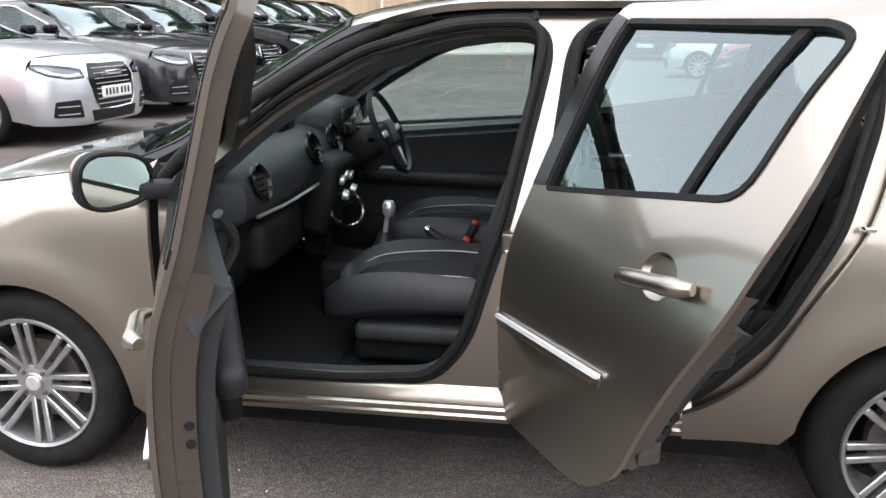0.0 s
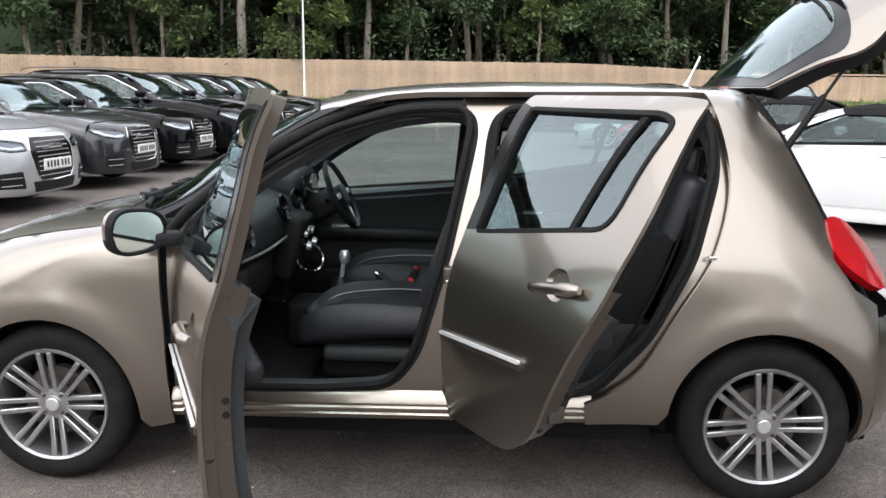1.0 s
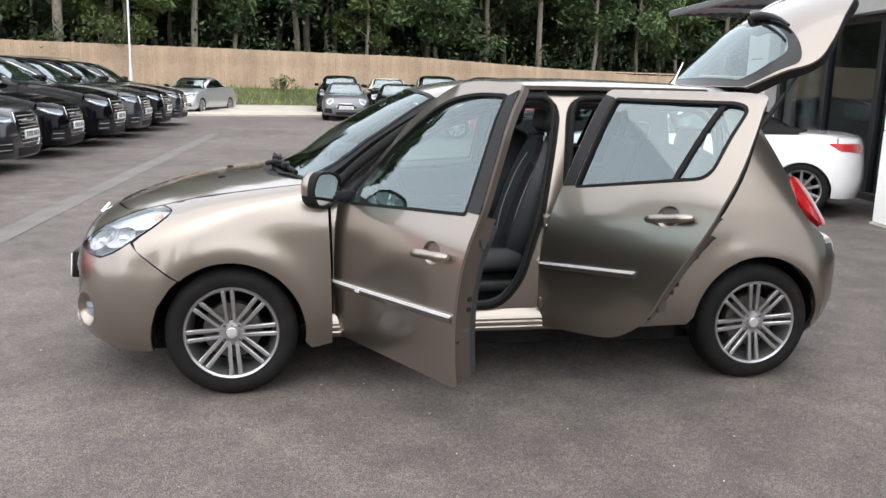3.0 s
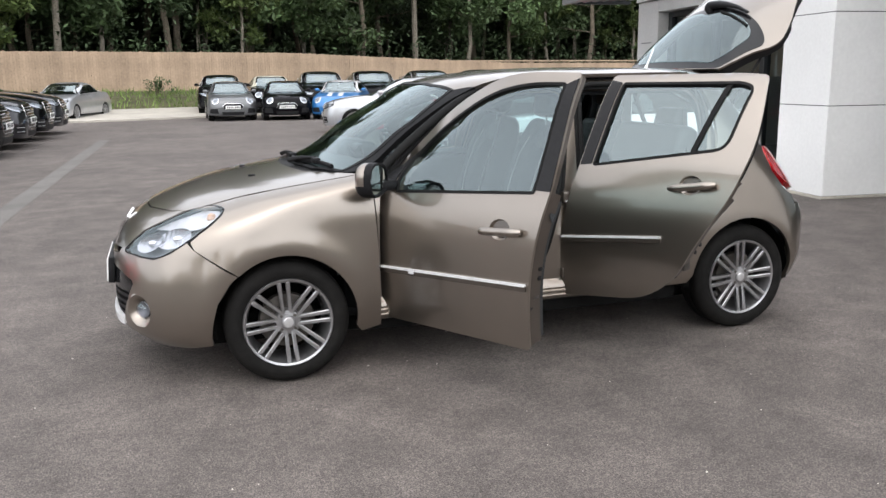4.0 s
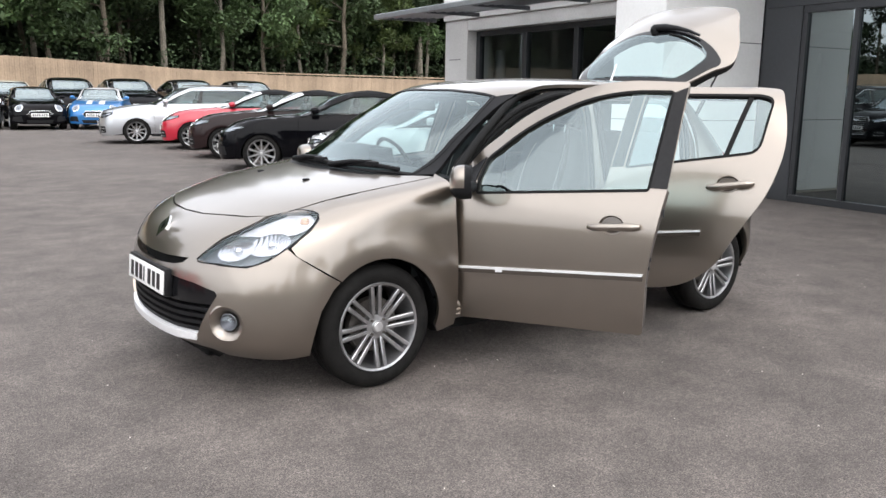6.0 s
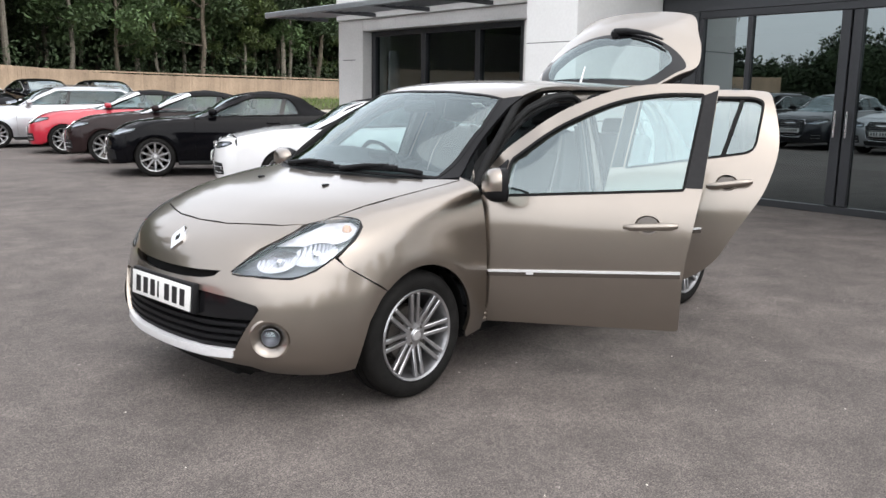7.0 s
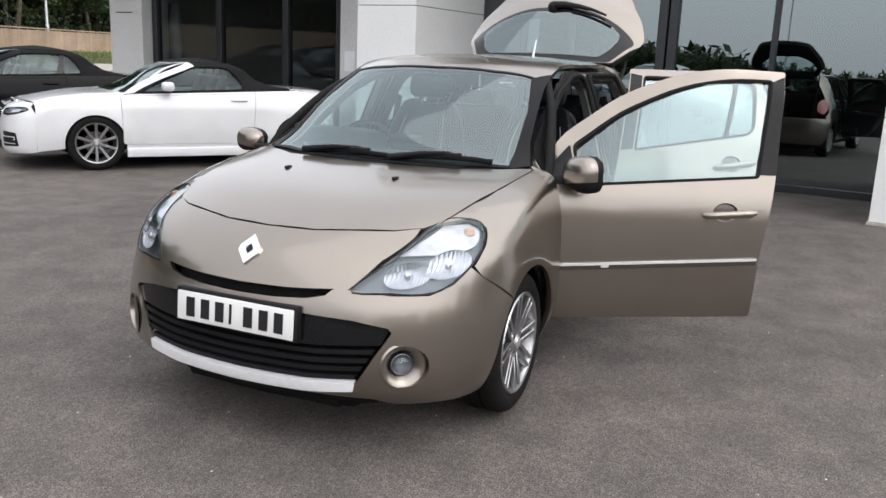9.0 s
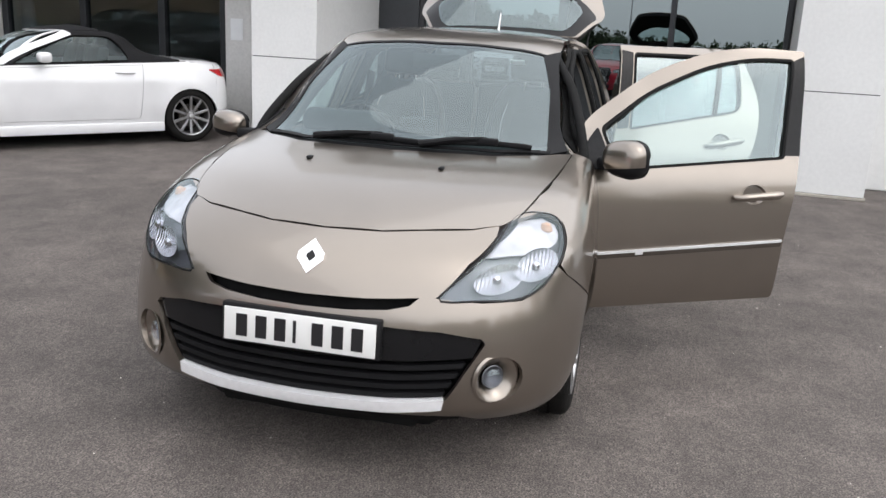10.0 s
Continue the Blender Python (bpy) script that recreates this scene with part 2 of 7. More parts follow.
def tube(points, radius, n=8, closed=False, squash=1.0):
    p = np.array(points, float)
    rad = np.broadcast_to(np.asarray(radius, float), (len(p),))
    d = np.roll(p, -1, 0) - np.roll(p, 1, 0) if closed else np.gradient(p, axis=0)
    d /= np.linalg.norm(d, axis=1)[:, None] + 1e-12
    up = np.array([0, 0, 1.0]) if abs(d[:, 2]).mean() < 0.8 else np.array([1.0, 0, 0])
    u = np.cross(d, up)
    u /= np.linalg.norm(u, axis=1)[:, None] + 1e-12
    w = np.cross(u, d)
    a = np.arange(n) * 2 * np.pi / n
    v = (p[:, None] + rad[:, None, None] * (np.cos(a)[None, :, None] * u[:, None] + squash * np.sin(a)[None, :, None] * w[:, None])).reshape(-1, 3)
    f = []
    m = len(p)
    for i in range(m if closed else m - 1):
        k = (i + 1) % m
        for j in range(n):
            q = (j + 1) % n
            f.append((i * n + j, k * n + j, k * n + q, i * n + q))
    if not closed:
        f += [tuple(range(n)), tuple(range((m - 1) * n, m * n))[::-1]]
    return v, f


def spline(points, n=8, closed=False):
    """A smooth run of points through those given."""
    p = np.array(points, float)
    k, out = len(p), []
    for i in range(k if closed else k - 1):
        a, b, c, d = (p[(i + j) % k] if closed else p[min(max(i + j, 0), k - 1)] for j in (-1, 0, 1, 2))
        for s in np.arange(n) / n:
            out.append(0.5 * (2 * b + (c - a) * s + (2 * a - 5 * b + 4 * c - d) * s * s + (3 * b - a - 3 * c + d) * s ** 3))
    if not closed:
        out.append(p[-1])
    return np.array(out)


def rounded(points, r=0.02, n=4):
    """A closed outline with its corners rounded; a third number of a point is its own radius."""
    p = [np.array(q[:2], float) for q in points]
    out = []
    for i, q in enumerate(points):
        rad = q[2] if len(q) > 2 else r
        a, b, c = p[i - 1], p[i], p[(i + 1) % len(p)]
        la, lc = np.linalg.norm(a - b), np.linalg.norm(c - b)
        if rad <= 0 or la < 1e-9 or lc < 1e-9:
            out.append(b)
            continue
        s, e = b + (a - b) * min(rad / la, 0.48), b + (c - b) * min(rad / lc, 0.48)
        for t in np.linspace(0, 1, n + 1):
            out.append((1 - t) ** 2 * s + 2 * t * (1 - t) * b + t * t * e)
    return np.array(out)


def arc(cx, cz, r, a0, a1, n=14):
    a = np.radians(np.linspace(a0, a1, n))
    return [(cx + r * math.cos(t), cz + r * math.sin(t), 0) for t in a]


def inside(q, loop):
    x, y = q[:, 0], q[:, 1]
    hit = np.zeros(len(q), bool)
    for (ax, ay), (bx, by) in zip(loop, np.roll(loop, -1, 0)):
        if ay != by:
            hit ^= ((ay > y) != (by > y)) & (x < (bx - ax) * (y - ay) / (by - ay) + ax)
    return hit


def fill(outline, step, holes=()):
    """Triangles that fill a flat outline, with holes; step: spacing of the inner points, (along, up)."""
    from mathutils.geometry import delaunay_2d_cdt
    step = np.array(step if isinstance(step, tuple) else (step, step), float)
    loops = []
    for loop in (outline, *holes):
        loop, fine = np.array([q[:2] for q in loop], float), []
        for a, b in zip(loop, np.roll(loop, -1, 0)):
            k = max(1, int(np.ceil(np.linalg.norm((b - a) / step))))
            fine += [a + (b - a) * i / k for i in range(k)]
        loops.append(np.array(fine))
    low, high = loops[0].min(0), loops[0].max(0)
    gx, gy = np.meshgrid(np.arange(low[0] + step[0] / 2, high[0], step[0]), np.arange(low[1] + step[1] / 2, high[1], step[1]))
    g = np.stack([gx.ravel(), gy.ravel()], 1)
    keep = inside(g, loops[0])
    for h in loops[1:]:
        keep &= ~inside(g, h)
    edge = np.concatenate(loops)
    g = g[keep]
    if len(g):
        near = np.concatenate([np.min(np.sum(((edge[None] - q[:, None]) / step) ** 2, 2), 1) for q in np.array_split(g, len(g) // 400 + 1)])
        g = g[near > 0.2]
    pts, edges, k = [Vector(q) for q in (np.concatenate([edge, g]) if len(g) else edge) / step], [], 0
    for loop in loops:
        edges += [(k + i, k + (i + 1) % len(loop)) for i in range(len(loop))]
        k += len(loop)
    v, _, f, *_ = delaunay_2d_cdt(pts, edges, [], 0, 1e-6)
    v = np.array([q[:] for q in v]) * step
    f = np.array(f)
    mid = v[f].mean(1)
    ok = inside(mid, loops[0])
    for h in loops[1:]:
        ok &= ~inside(mid, h)
    return v, f[ok]


def thick(v, f, depth, centre=(1.2, 0, 0.6), offset=0.0, inward=None):
    """Gives a skin a back and an edge of its own; offset: moves it out along its normals first."""
    t = v[f]
    nf = np.cross(t[:, 1] - t[:, 0], t[:, 2] - t[:, 0])
    if np.sum(nf * (t.mean(1) - np.array(centre))) < 0:
        f, nf = f[:, ::-1], -nf
    nv = np.zeros_like(v)
    for i in range(3):
        np.add.at(nv, f[:, i], nf)
    nv /= np.linalg.norm(nv, axis=1)[:, None] + 1e-12
    v = v + nv * offset
    if not depth:
        return v, [tuple(q) for q in f.tolist()]
    back = v - nv * depth if inward is None else v + np.array(inward) * depth
    n = len(v)
    faces = [tuple(q) for q in f.tolist()] + [tuple(i + n for i in q[::-1]) for q in f.tolist()]
    count = {}
    for q in f.tolist():
        for a, b in ((q[0], q[1]), (q[1], q[2]), (q[2], q[0])):
            count[(a, b)] = True
    for a, b in count:
        if (b, a) not in count:
            faces.append((b, a, a + n, b + n))
    return np.concatenate([v, back]), faces


# ---- car skins ----


def curve(pts):
    """A smooth monotone curve through (t, value) pairs."""
    t, v = np.array(sorted(pts), float).T
    h, d = np.diff(t), np.diff(v) / np.diff(t)
    m = np.zeros(len(t))
    m[0], m[-1] = d[0], d[-1]
    for i in range(1, len(t) - 1):
        if d[i - 1] * d[i] > 0:
            a, b = 2 * h[i] + h[i - 1], h[i] + 2 * h[i - 1]
            m[i] = (a + b) / (a / d[i - 1] + b / d[i])

    def at(q):
        q = np.clip(np.asarray(q, float), t[0], t[-1])
        i = np.clip(np.searchsorted(t, q, side="right") - 1, 0, len(t) - 2)
        s = (q - t[i]) / h[i]
        return ((1 + 2 * s) * (1 - s) ** 2 * v[i] + s * (1 - s) ** 2 * h[i] * m[i]
                + s * s * (3 - 2 * s) * v[i + 1] + s * s * (s - 1) * h[i] * m[i + 1])
    return at


class Shape:
    """A car's skin: its half width at every length x (from the front axle backwards) and height z."""

    def __init__(self, front, rear, half, rf, rr, base, nf=2.3, nr=2.6, flare=0.012, radius=0.36):
        self.xf, self.xr, self.hw, self.rf, self.rr = (curve(p) for p in (front, rear, half, rf, rr))
        self.base, self.nf, self.nr, self.flare, self.radius = base, nf, nr, flare, radius
        self.top_z = max(p[0] for p in half)

    def w(self, x, z):
        a = np.clip((x - self.xf(z)) / self.rf(z), 0, 1)
        b = np.clip((self.xr(z) - x) / self.rr(z), 0, 1)
        e = (1 - (1 - a) ** self.nf) ** (1 / self.nf) * (1 - (1 - b) ** self.nr) ** (1 / self.nr)
        f = 0
        for c in (0, self.base):
            r = np.hypot(x - c, z - 0.3)
            f = f + self.flare * np.exp(-((r - self.radius) / 0.09) ** 2) * np.clip((z - 0.15) / 0.2, 0, 1)
        return self.hw(z) * e + f * e

    def side(self, p):
        return np.stack([p[:, 0], -self.w(p[:, 0], p[:, 1]), p[:, 1]], 1)

    def top(self, p, low=0.6):
        lo, hi = np.full(len(p), low), np.full(len(p), self.top_z)
        for _ in range(32):
            m = (lo + hi) / 2
            ok = self.w(p[:, 0], m) >= np.abs(p[:, 1]) + 2e-4
            lo, hi = np.where(ok, m, lo), np.where(ok, hi, m)
        return np.stack([p[:, 0], p[:, 1], lo], 1)

    def polar(self, p, x0, sign):
        """sign -1: the front, +1: the rear; p: angle to either side in radians, height."""
        a = p[:, 0]
        lo, hi = np.zeros(len(p)), np.full(len(p), 3.0)
        for _ in range(32):
            m = (lo + hi) / 2
            ok = self.w(x0 + sign * m * np.cos(a), p[:, 1]) >= np.abs(m * np.sin(a))
            ok &= np.where(np.abs(a) < 1e-6, (x0 - m > self.xf(p[:, 1])) if sign < 0 else (x0 + m < self.xr(p[:, 1])), True)
            lo, hi = np.where(ok, m, lo), np.where(ok, hi, m)
        return np.stack([x0 + sign * lo * np.cos(a), lo * np.sin(a), p[:, 1]], 1)

    def across(self, y, z, rear=False):
        """The angle, as nose() and tail() take it, of the skin's point that lies y from the middle at height z."""
        n = self.nr if rear else self.nf
        e = min(abs(y) / float(self.hw(z)), 0.995)
        a = 1 - (1 - e ** n) ** (1 / n)
        x = float(self.xr(z)) - a * float(self.rr(z)) if rear else float(self.xf(z)) + a * float(self.rf(z))
        u = math.atan2(abs(y), x - (self.base - 0.4)) if rear else math.atan2(abs(y), 0.3 - x)
        return (math.copysign(u, y) if y else 0.0, z)

    def nose(self, p):
        return self.polar(p, 0.3, -1)

    def tail(self, p):
        return self.polar(p, self.base - 0.4, 1)


HATCH = Shape(
    front=[(0.15, -0.66), (0.2, -0.735), (0.27, -0.80), (0.36, -0.815), (0.46, -0.812), (0.56, -0.80), (0.65, -0.768),
           (0.733, -0.711), (0.80, -0.61), (0.86, -0.46), (0.90, -0.33), (0.94, -0.13), (0.965, 0.03), (0.985, 0.14),
           (1.2, 0.50), (1.35, 0.77), (1.42, 0.93), (1.45, 1.08), (1.475, 1.3), (1.487, 1.55), (1.49, 1.75)],
    rear=[(0.2, 3.09), (0.3, 3.16), (0.45, 3.2), (0.6, 3.2), (0.75, 3.15), (0.9, 3.07), (1.05, 2.97), (1.2, 2.86),
          (1.35, 2.735), (1.43, 2.655), (1.46, 2.60), (1.478, 2.40), (1.49, 1.8)],
    half=[(0.15, 0.74), (0.22, 0.80), (0.32, 0.832), (0.45, 0.848), (0.6, 0.853), (0.75, 0.848), (0.86, 0.832), (0.95, 0.805),
          (1.05, 0.772), (1.2, 0.718), (1.32, 0.67), (1.40, 0.625), (1.43, 0.595), (1.455, 0.53), (1.475, 0.40), (1.487, 0.2), (1.49, 0.0)],
    rf=[(0.2, 0.46), (0.35, 0.51), (0.5, 0.56), (0.62, 0.60), (0.75, 0.58), (0.85, 0.56), (0.98, 0.55), (1.2, 0.5), (1.45, 0.4)],
    rr=[(0.2, 0.40), (0.6, 0.42), (0.9, 0.52), (1.1, 0.55), (1.3, 0.55), (1.45, 0.50)],
    base=2.575, flare=0.018)

# ---- ground, bank, fence and showroom ----


def sheet(name, mat, outline, z, label, step=None):
    v = np.array([(x, y, z) for x, y in outline])
    return tagged(part(name, (v, [tuple(range(len(v)))]), mat, None, "", flat=True), label, "ground", kind="structure")


def asphalt():
    m = bpy.data.materials.new("asphalt")
    m.use_nodes = True
    n, l = m.node_tree.nodes, m.node_tree.links
    b = n["Principled BSDF"]
    place = n.new("ShaderNodeTexCoord")

    def tex(scale, detail, low, high, a, z):
        t, r = n.new("ShaderNodeTexNoise"), n.new("ShaderNodeMapRange")
        t.inputs["Scale"].default_value, t.inputs["Detail"].default_value = scale, detail
        l.new(place.outputs["Object"], t.inputs["Vector"])
        r.inputs["From Min"].default_value, r.inputs["From Max"].default_value = low, high
        r.inputs["To Min"].default_value, r.inputs["To Max"].default_value = a, z
        l.new(t.outputs["Fac"], r.inputs["Value"])
        return t, r
    t1, broad = tex(0.45, 5, 0.3, 0.7, 0.80, 1.2)
    t2, patch = tex(3.0, 6, 0.35, 0.7, 0.80, 1.20)
    t3, grit = tex(150.0, 2, 0.36, 0.64, 0.48, 1.60)
    t4, clump = tex(38.0, 4, 0.36, 0.64, 0.84, 1.16)
    t5, blot = tex(9.0, 5, 0.35, 0.7, 0.90, 1.10)
    stone = n.new("ShaderNodeTexVoronoi")
    stone.inputs["Scale"].default_value = 95
    l.new(place.outputs["Object"], stone.inputs["Vector"])
    chip = n.new("ShaderNodeMapRange")
    chip.inputs["From Min"].default_value, chip.inputs["From Max"].default_value = 0.0, 1.0
    chip.inputs["To Min"].default_value, chip.inputs["To Max"].default_value = 0.74, 1.30
    l.new(stone.outputs["Color"], chip.inputs["Value"])
    last = broad.outputs[0]
    for r in (patch, blot, clump, grit, chip):
        k = n.new("ShaderNodeMath")
        k.operation = "MULTIPLY"
        l.new(last, k.inputs[0]), l.new(r.outputs[0], k.inputs[1])
        last = k.outputs[0]
    mix = n.new("ShaderNodeMix")
    mix.data_type, mix.blend_type = "RGBA", "MULTIPLY"
    mix.inputs["Factor"].default_value = 1
    mix.inputs[6].default_value = (0.112, 0.096, 0.087, 1)
    l.new(last, mix.inputs[7]), l.new(mix.outputs[2], b.inputs["Base Color"])
    b.inputs["Roughness"].default_value = 0.82
    bump = n.new("ShaderNodeBump")
    bump.inputs["Strength"].default_value, bump.inputs["Distance"].default_value = 0.9, 0.008
    l.new(t3.outputs["Fac"], bump.inputs["Height"]), l.new(bump.outputs[0], b.inputs["Normal"])
    return m


ASPHALT = asphalt()
SEAM = material("worn_seam", (0.135, 0.127, 0.118), 0.85, vary=0.3, scale=60, coarse=0.2, coarse_scale=1.5, bump=0.3, bump_scale=150)
sheet("ground", ASPHALT, [(-400, -400), (400, -400), (400, 400), (-400, 400)], 0.0, "worn grey-brown asphalt of a car sales yard")

sheet("tar_seam", SEAM, [(-2.52, 1.0), (-2.26, 1.0), (-1.80, 18), (-2.05, 18)], 0.004, "paler worn seam in the asphalt")

# the edge of the yard: pale kerb strip, grass bank, fence line
LINE = spline([(-60, 8), (-34, 22), (-16, 33), (-2.5, 38.5), (9, 42), (22, 45), (60, 50), (105, 55)], 10)


def along(line, d0, z0, d1, z1):
    t = np.gradient(line, axis=0)
    nrm = np.stack([t[:, 1], -t[:, 0]], 1) / np.linalg.norm(t, axis=1)[:, None]
    a, b = line + nrm * d0, line + nrm * d1
    v = np.concatenate([np.c_[a, np.full(len(a), z0)], np.c_[b, np.full(len(b), z1)]])
    n = len(line)
    return v, [(i, i + 1, n + i + 1, n + i)[::-1] for i in range(n - 1)]


def strip(name, mat, rows, label, kind="structure"):
    pieces = [along(LINE, *a, *b) for a, b in zip(rows, rows[1:])]
    return tagged(part(name, joined(*pieces), mat, None), label, "ground", kind=kind)


strip("kerb", CONCRETE, [(9.3, -0.02), (9.3, 0.07), (9.15, 0.08), (3.4, 0.26)], "pale concrete kerb strip along the yard")
strip("bank", SOIL, [(3.5, 0.20), (3.2, 0.36), (2.0, 0.72), (0.3, 0.98), (-2.0, 1.05)], "rough grassy earth bank below the fence")
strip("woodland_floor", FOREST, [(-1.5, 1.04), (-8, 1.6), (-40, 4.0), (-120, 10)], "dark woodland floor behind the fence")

# fence: bays of upright boards between posts
PITCH = 3.0
seg = np.linalg.norm(np.diff(LINE, axis=0), axis=1)
run = np.concatenate([[0], np.cumsum(seg)])


def on_line(d):
    return np.array([np.interp(d, run, LINE[:, 0]), np.interp(d, run, LINE[:, 1])])


def fence_top(d):
    """The fence's height above the yard, which falls towards the showroom."""
    return 2.80 + 0.05 * math.sin(d * 0.11) - 0.45 * min(1, max(0, (on_line(d)[0] - 6) / 14))


fence = root("timber_fence", pose(0, 0, 0), "long upright-board timber fence on the bank", "fence", kind="structure")
rng = random.Random(4)
d = float(np.interp(-28, LINE[:, 0], run))
while d + PITCH < run[-1] - 2:
    a, b = on_line(d), on_line(d + PITCH)
    yaw = math.atan2(*(b - a)[::-1])
    length = np.linalg.norm(b - a)
    top = fence_top(d)
    boards = []
    k = 0
    while k * 0.125 < length:
        h = fence_top(d + k * 0.125) + rng.uniform(-0.012, 0.012)
        q = rng.uniform(-0.006, 0.006)
        boards.append(box(k * 0.125, k * 0.125 + 0.119, -0.012 + q, 0.012 + q, 0.96, h))
        k += 1
    boards.append(box(0, length, 0.014, 0.06, 1.2, 1.28))
    boards.append(box(0, length, 0.014, 0.06, 2.4, 2.48))
    bay = part("fence_bay", joined(*boards), STRAW, fence, flat=True)
    bay.matrix_basis = pose(a[0], a[1], 0, 0, 0, math.degrees(yaw))
    post = part("fence_post", box(-0.05, 0.05, 0.01, 0.11, 0.6, top + 0.04, 0.008, 1), POSTWOOD, fence, flat=True)
    post.matrix_basis = pose(a[0], a[1], 0, 0, 0, math.degrees(yaw))
    d += PITCH

# showroom: X inwards from the front of the white piers, Y along the front
SHOP = pose(6.67, 2.85, 0, 0, 0, -6)
shop = root("showroom_building", SHOP, "white-clad car showroom with dark glazing and a slatted canopy", "building", kind="structure")


def clad_pier(y0, y1, x1, top, name="white_pier"):
    """A pier faced with white panels that have open joints."""
    core = part(name, box(0.012, x1, y0 + 0.012, y1 - 0.012, 0, top), CLADDING, shop, flat=True)
    cuts = [0.03, 1.07, 2.11, 3.15, 4.19, top]
    for a, b in zip(cuts, cuts[1:]):
        part("panel", box(0, 0.011, y0, y1, a + 0.005, b - 0.005, 0.002, 1), RENDER, core, flat=True)
        part("panel", box(0.013, x1, y0, y0 + 0.011, a + 0.005, b - 0.005, 0.002, 1), RENDER, core, flat=True)
        part("panel", box(0.013, x1, y1 - 0.011, y1, a + 0.005, b - 0.005, 0.002, 1), RENDER, core, flat=True)
    part("plinth", box(-0.02, x1, y0 - 0.02, y1 + 0.02, 0, 0.03, 0.004, 1), CONCRETE, core, flat=True)
    return core


clad_pier(0.18, 1.10, 1.84, 5.4)
clad_pier(-6.12, -5.28, 1.84, 5.4)
part("portal_beam", box(0.0, 1.84, -5.27, 0.17, 4.6, 5.4, 0.004, 1), RENDER, shop, flat=True)
# glazed front between the piers
part("upper_cladding", box(1.86, 2.1, -5.27, 0.175, 2.58, 4.6), CLADDING, shop, flat=True)
part("side_cladding", box(1.86, 1.98, -0.42, 0.175, 0, 2.575), CLADDING, shop, flat=True)
glazing = part("door_frame_head", box(1.86, 1.96, -5.27, -0.43, 2.48, 2.575, 0.006, 1), FRAME, shop, flat=True)
part("threshold", box(1.85, 1.98, -5.27, -0.43, 0.0, 0.09, 0.006, 1), FRAME, shop, flat=True)
for y in (-0.46, -1.19, -3.86, -5.23):
    part("mullion", box(1.865, 1.955, y - 0.035, y + 0.035, 0.09, 2.48, 0.005, 1), FRAME, shop, flat=True)
for y in (-2.455, -2.60):
    part("door_stile", box(1.86, 1.945, y - 0.06, y + 0.06, 0.10, 2.475, 0.005, 1), FRAME, shop, flat=True)
    part("door_handle", joined(tube([(1.80, y, 0.95), (1.80, y, 1.27)], 0.013, 10), tube([(1.80, y, 1.0), (1.87, y, 1.0)], 0.009, 8), tube([(1.80, y, 1.22), (1.87, y, 1.22)], 0.009, 8)), CHROME, shop)
for a, b in ((-1.155, -0.495), (-2.395, -1.225), (-3.825, -2.66), (-5.195, -3.895)):
    pane = part("pane", (np.array([(1.91, a, 0.09), (1.91, b, 0.09), (1.91, b, 2.48), (1.91, a, 2.48)]), [(0, 3, 2, 1)]), SHOP_GLASS, shop, flat=True)
# left wing with wide windows under the canopy
part("end_pier", box(1.0, 1.6, 6.48, 7.32, 0, 2.80, 0.01, 1), RENDER_GREY, shop, flat=True)
part("pier_joint", box(0.994, 0.999, 6.72, 7.14, 2.035, 2.05), CLADDING, shop, flat=True)
part("window_head", box(1.0, 1.6, 1.11, 6.47, 2.58, 2.80, 0.01, 1), RENDER_GREY, shop, flat=True)
part("wing_parapet", box(0.95, 9.0, 1.11, 7.32, 2.805, 3.5, 0.01, 1), RENDER_GREY, shop, flat=True)
for y in (2.33, 3.40, 4.85, 6.40):
    part("window_mullion", box(1.20, 1.32, y - 0.06, y + 0.06, 0.0, 2.575, 0.006, 1), FRAME, shop, flat=True)
part("window_sill", box(1.18, 1.34, 2.40, 6.33, 0.0, 0.10, 0.006, 1), FRAME, shop, flat=True)
part("window_top_frame", box(1.20, 1.32, 2.40, 6.33, 2.48, 2.575, 0.006, 1), FRAME, shop, flat=True)
for a, b in ((2.395, 3.335), (3.465, 4.785), (4.915, 6.335)):
    part("window_pane", (np.array([(1.26, a, 0.10), (1.26, b, 0.10), (1.26, b, 2.48), (1.26, a, 2.48)]), [(0, 3, 2, 1)]), WING_GLASS, shop, flat=True)
part("grey_return", box(1.15, 1.24, 1.12, 2.265, 0.0, 2.57, 0.005, 1), RENDER_GREY, shop, flat=True)
part("notice", box(1.140, 1.146, 1.97, 2.17, 1.22, 1.52), POSTER, shop, flat=True)
part("banner", lathe([(0.001, 0.05), (0.17, 0.05), (0.15, 1.2), (0.11, 2.1), (0.10, 2.25), (0.001, 2.26)], 12, "z"), BANNER, shop, origin=(-1.95, -6.72, 0))
part("inner_partition", box(4.5, 4.6, 1.2, 4.2, 0.02, 2.1, 0.01, 1), SHOP_WALL, shop, flat=True)
for y in (1.9, 3.1):
    part("inner_door_frame", box(4.42, 4.5, y, y + 0.5, 0.02, 1.9, 0.01, 1), FRAME, shop, flat=True)
# canopy of sloping blades on arms
for k in range(7):
    x = 0.95 - k * 0.2
    z = 2.93 - 0.012 * k
    part("canopy_blade", moved(box(-0.085, 0.085, 1.12, 7.75, -0.008, 0.008, 0.004, 1), pose(x, 0, z, 0, 18, 0)), LOUVRE, shop, flat=True)
part("canopy_edge", box(-0.40, -0.33, 1.12, 7.78, 2.80, 2.90, 0.01, 1), LOUVRE, shop, flat=True)
for y in (1.2, 2.8, 4.4, 6.0, 7.7):
    part("canopy_arm", box(-0.33, 0.99, y - 0.03, y + 0.03, 2.815, 2.885, 0.005, 1), CLADDING, shop, flat=True)
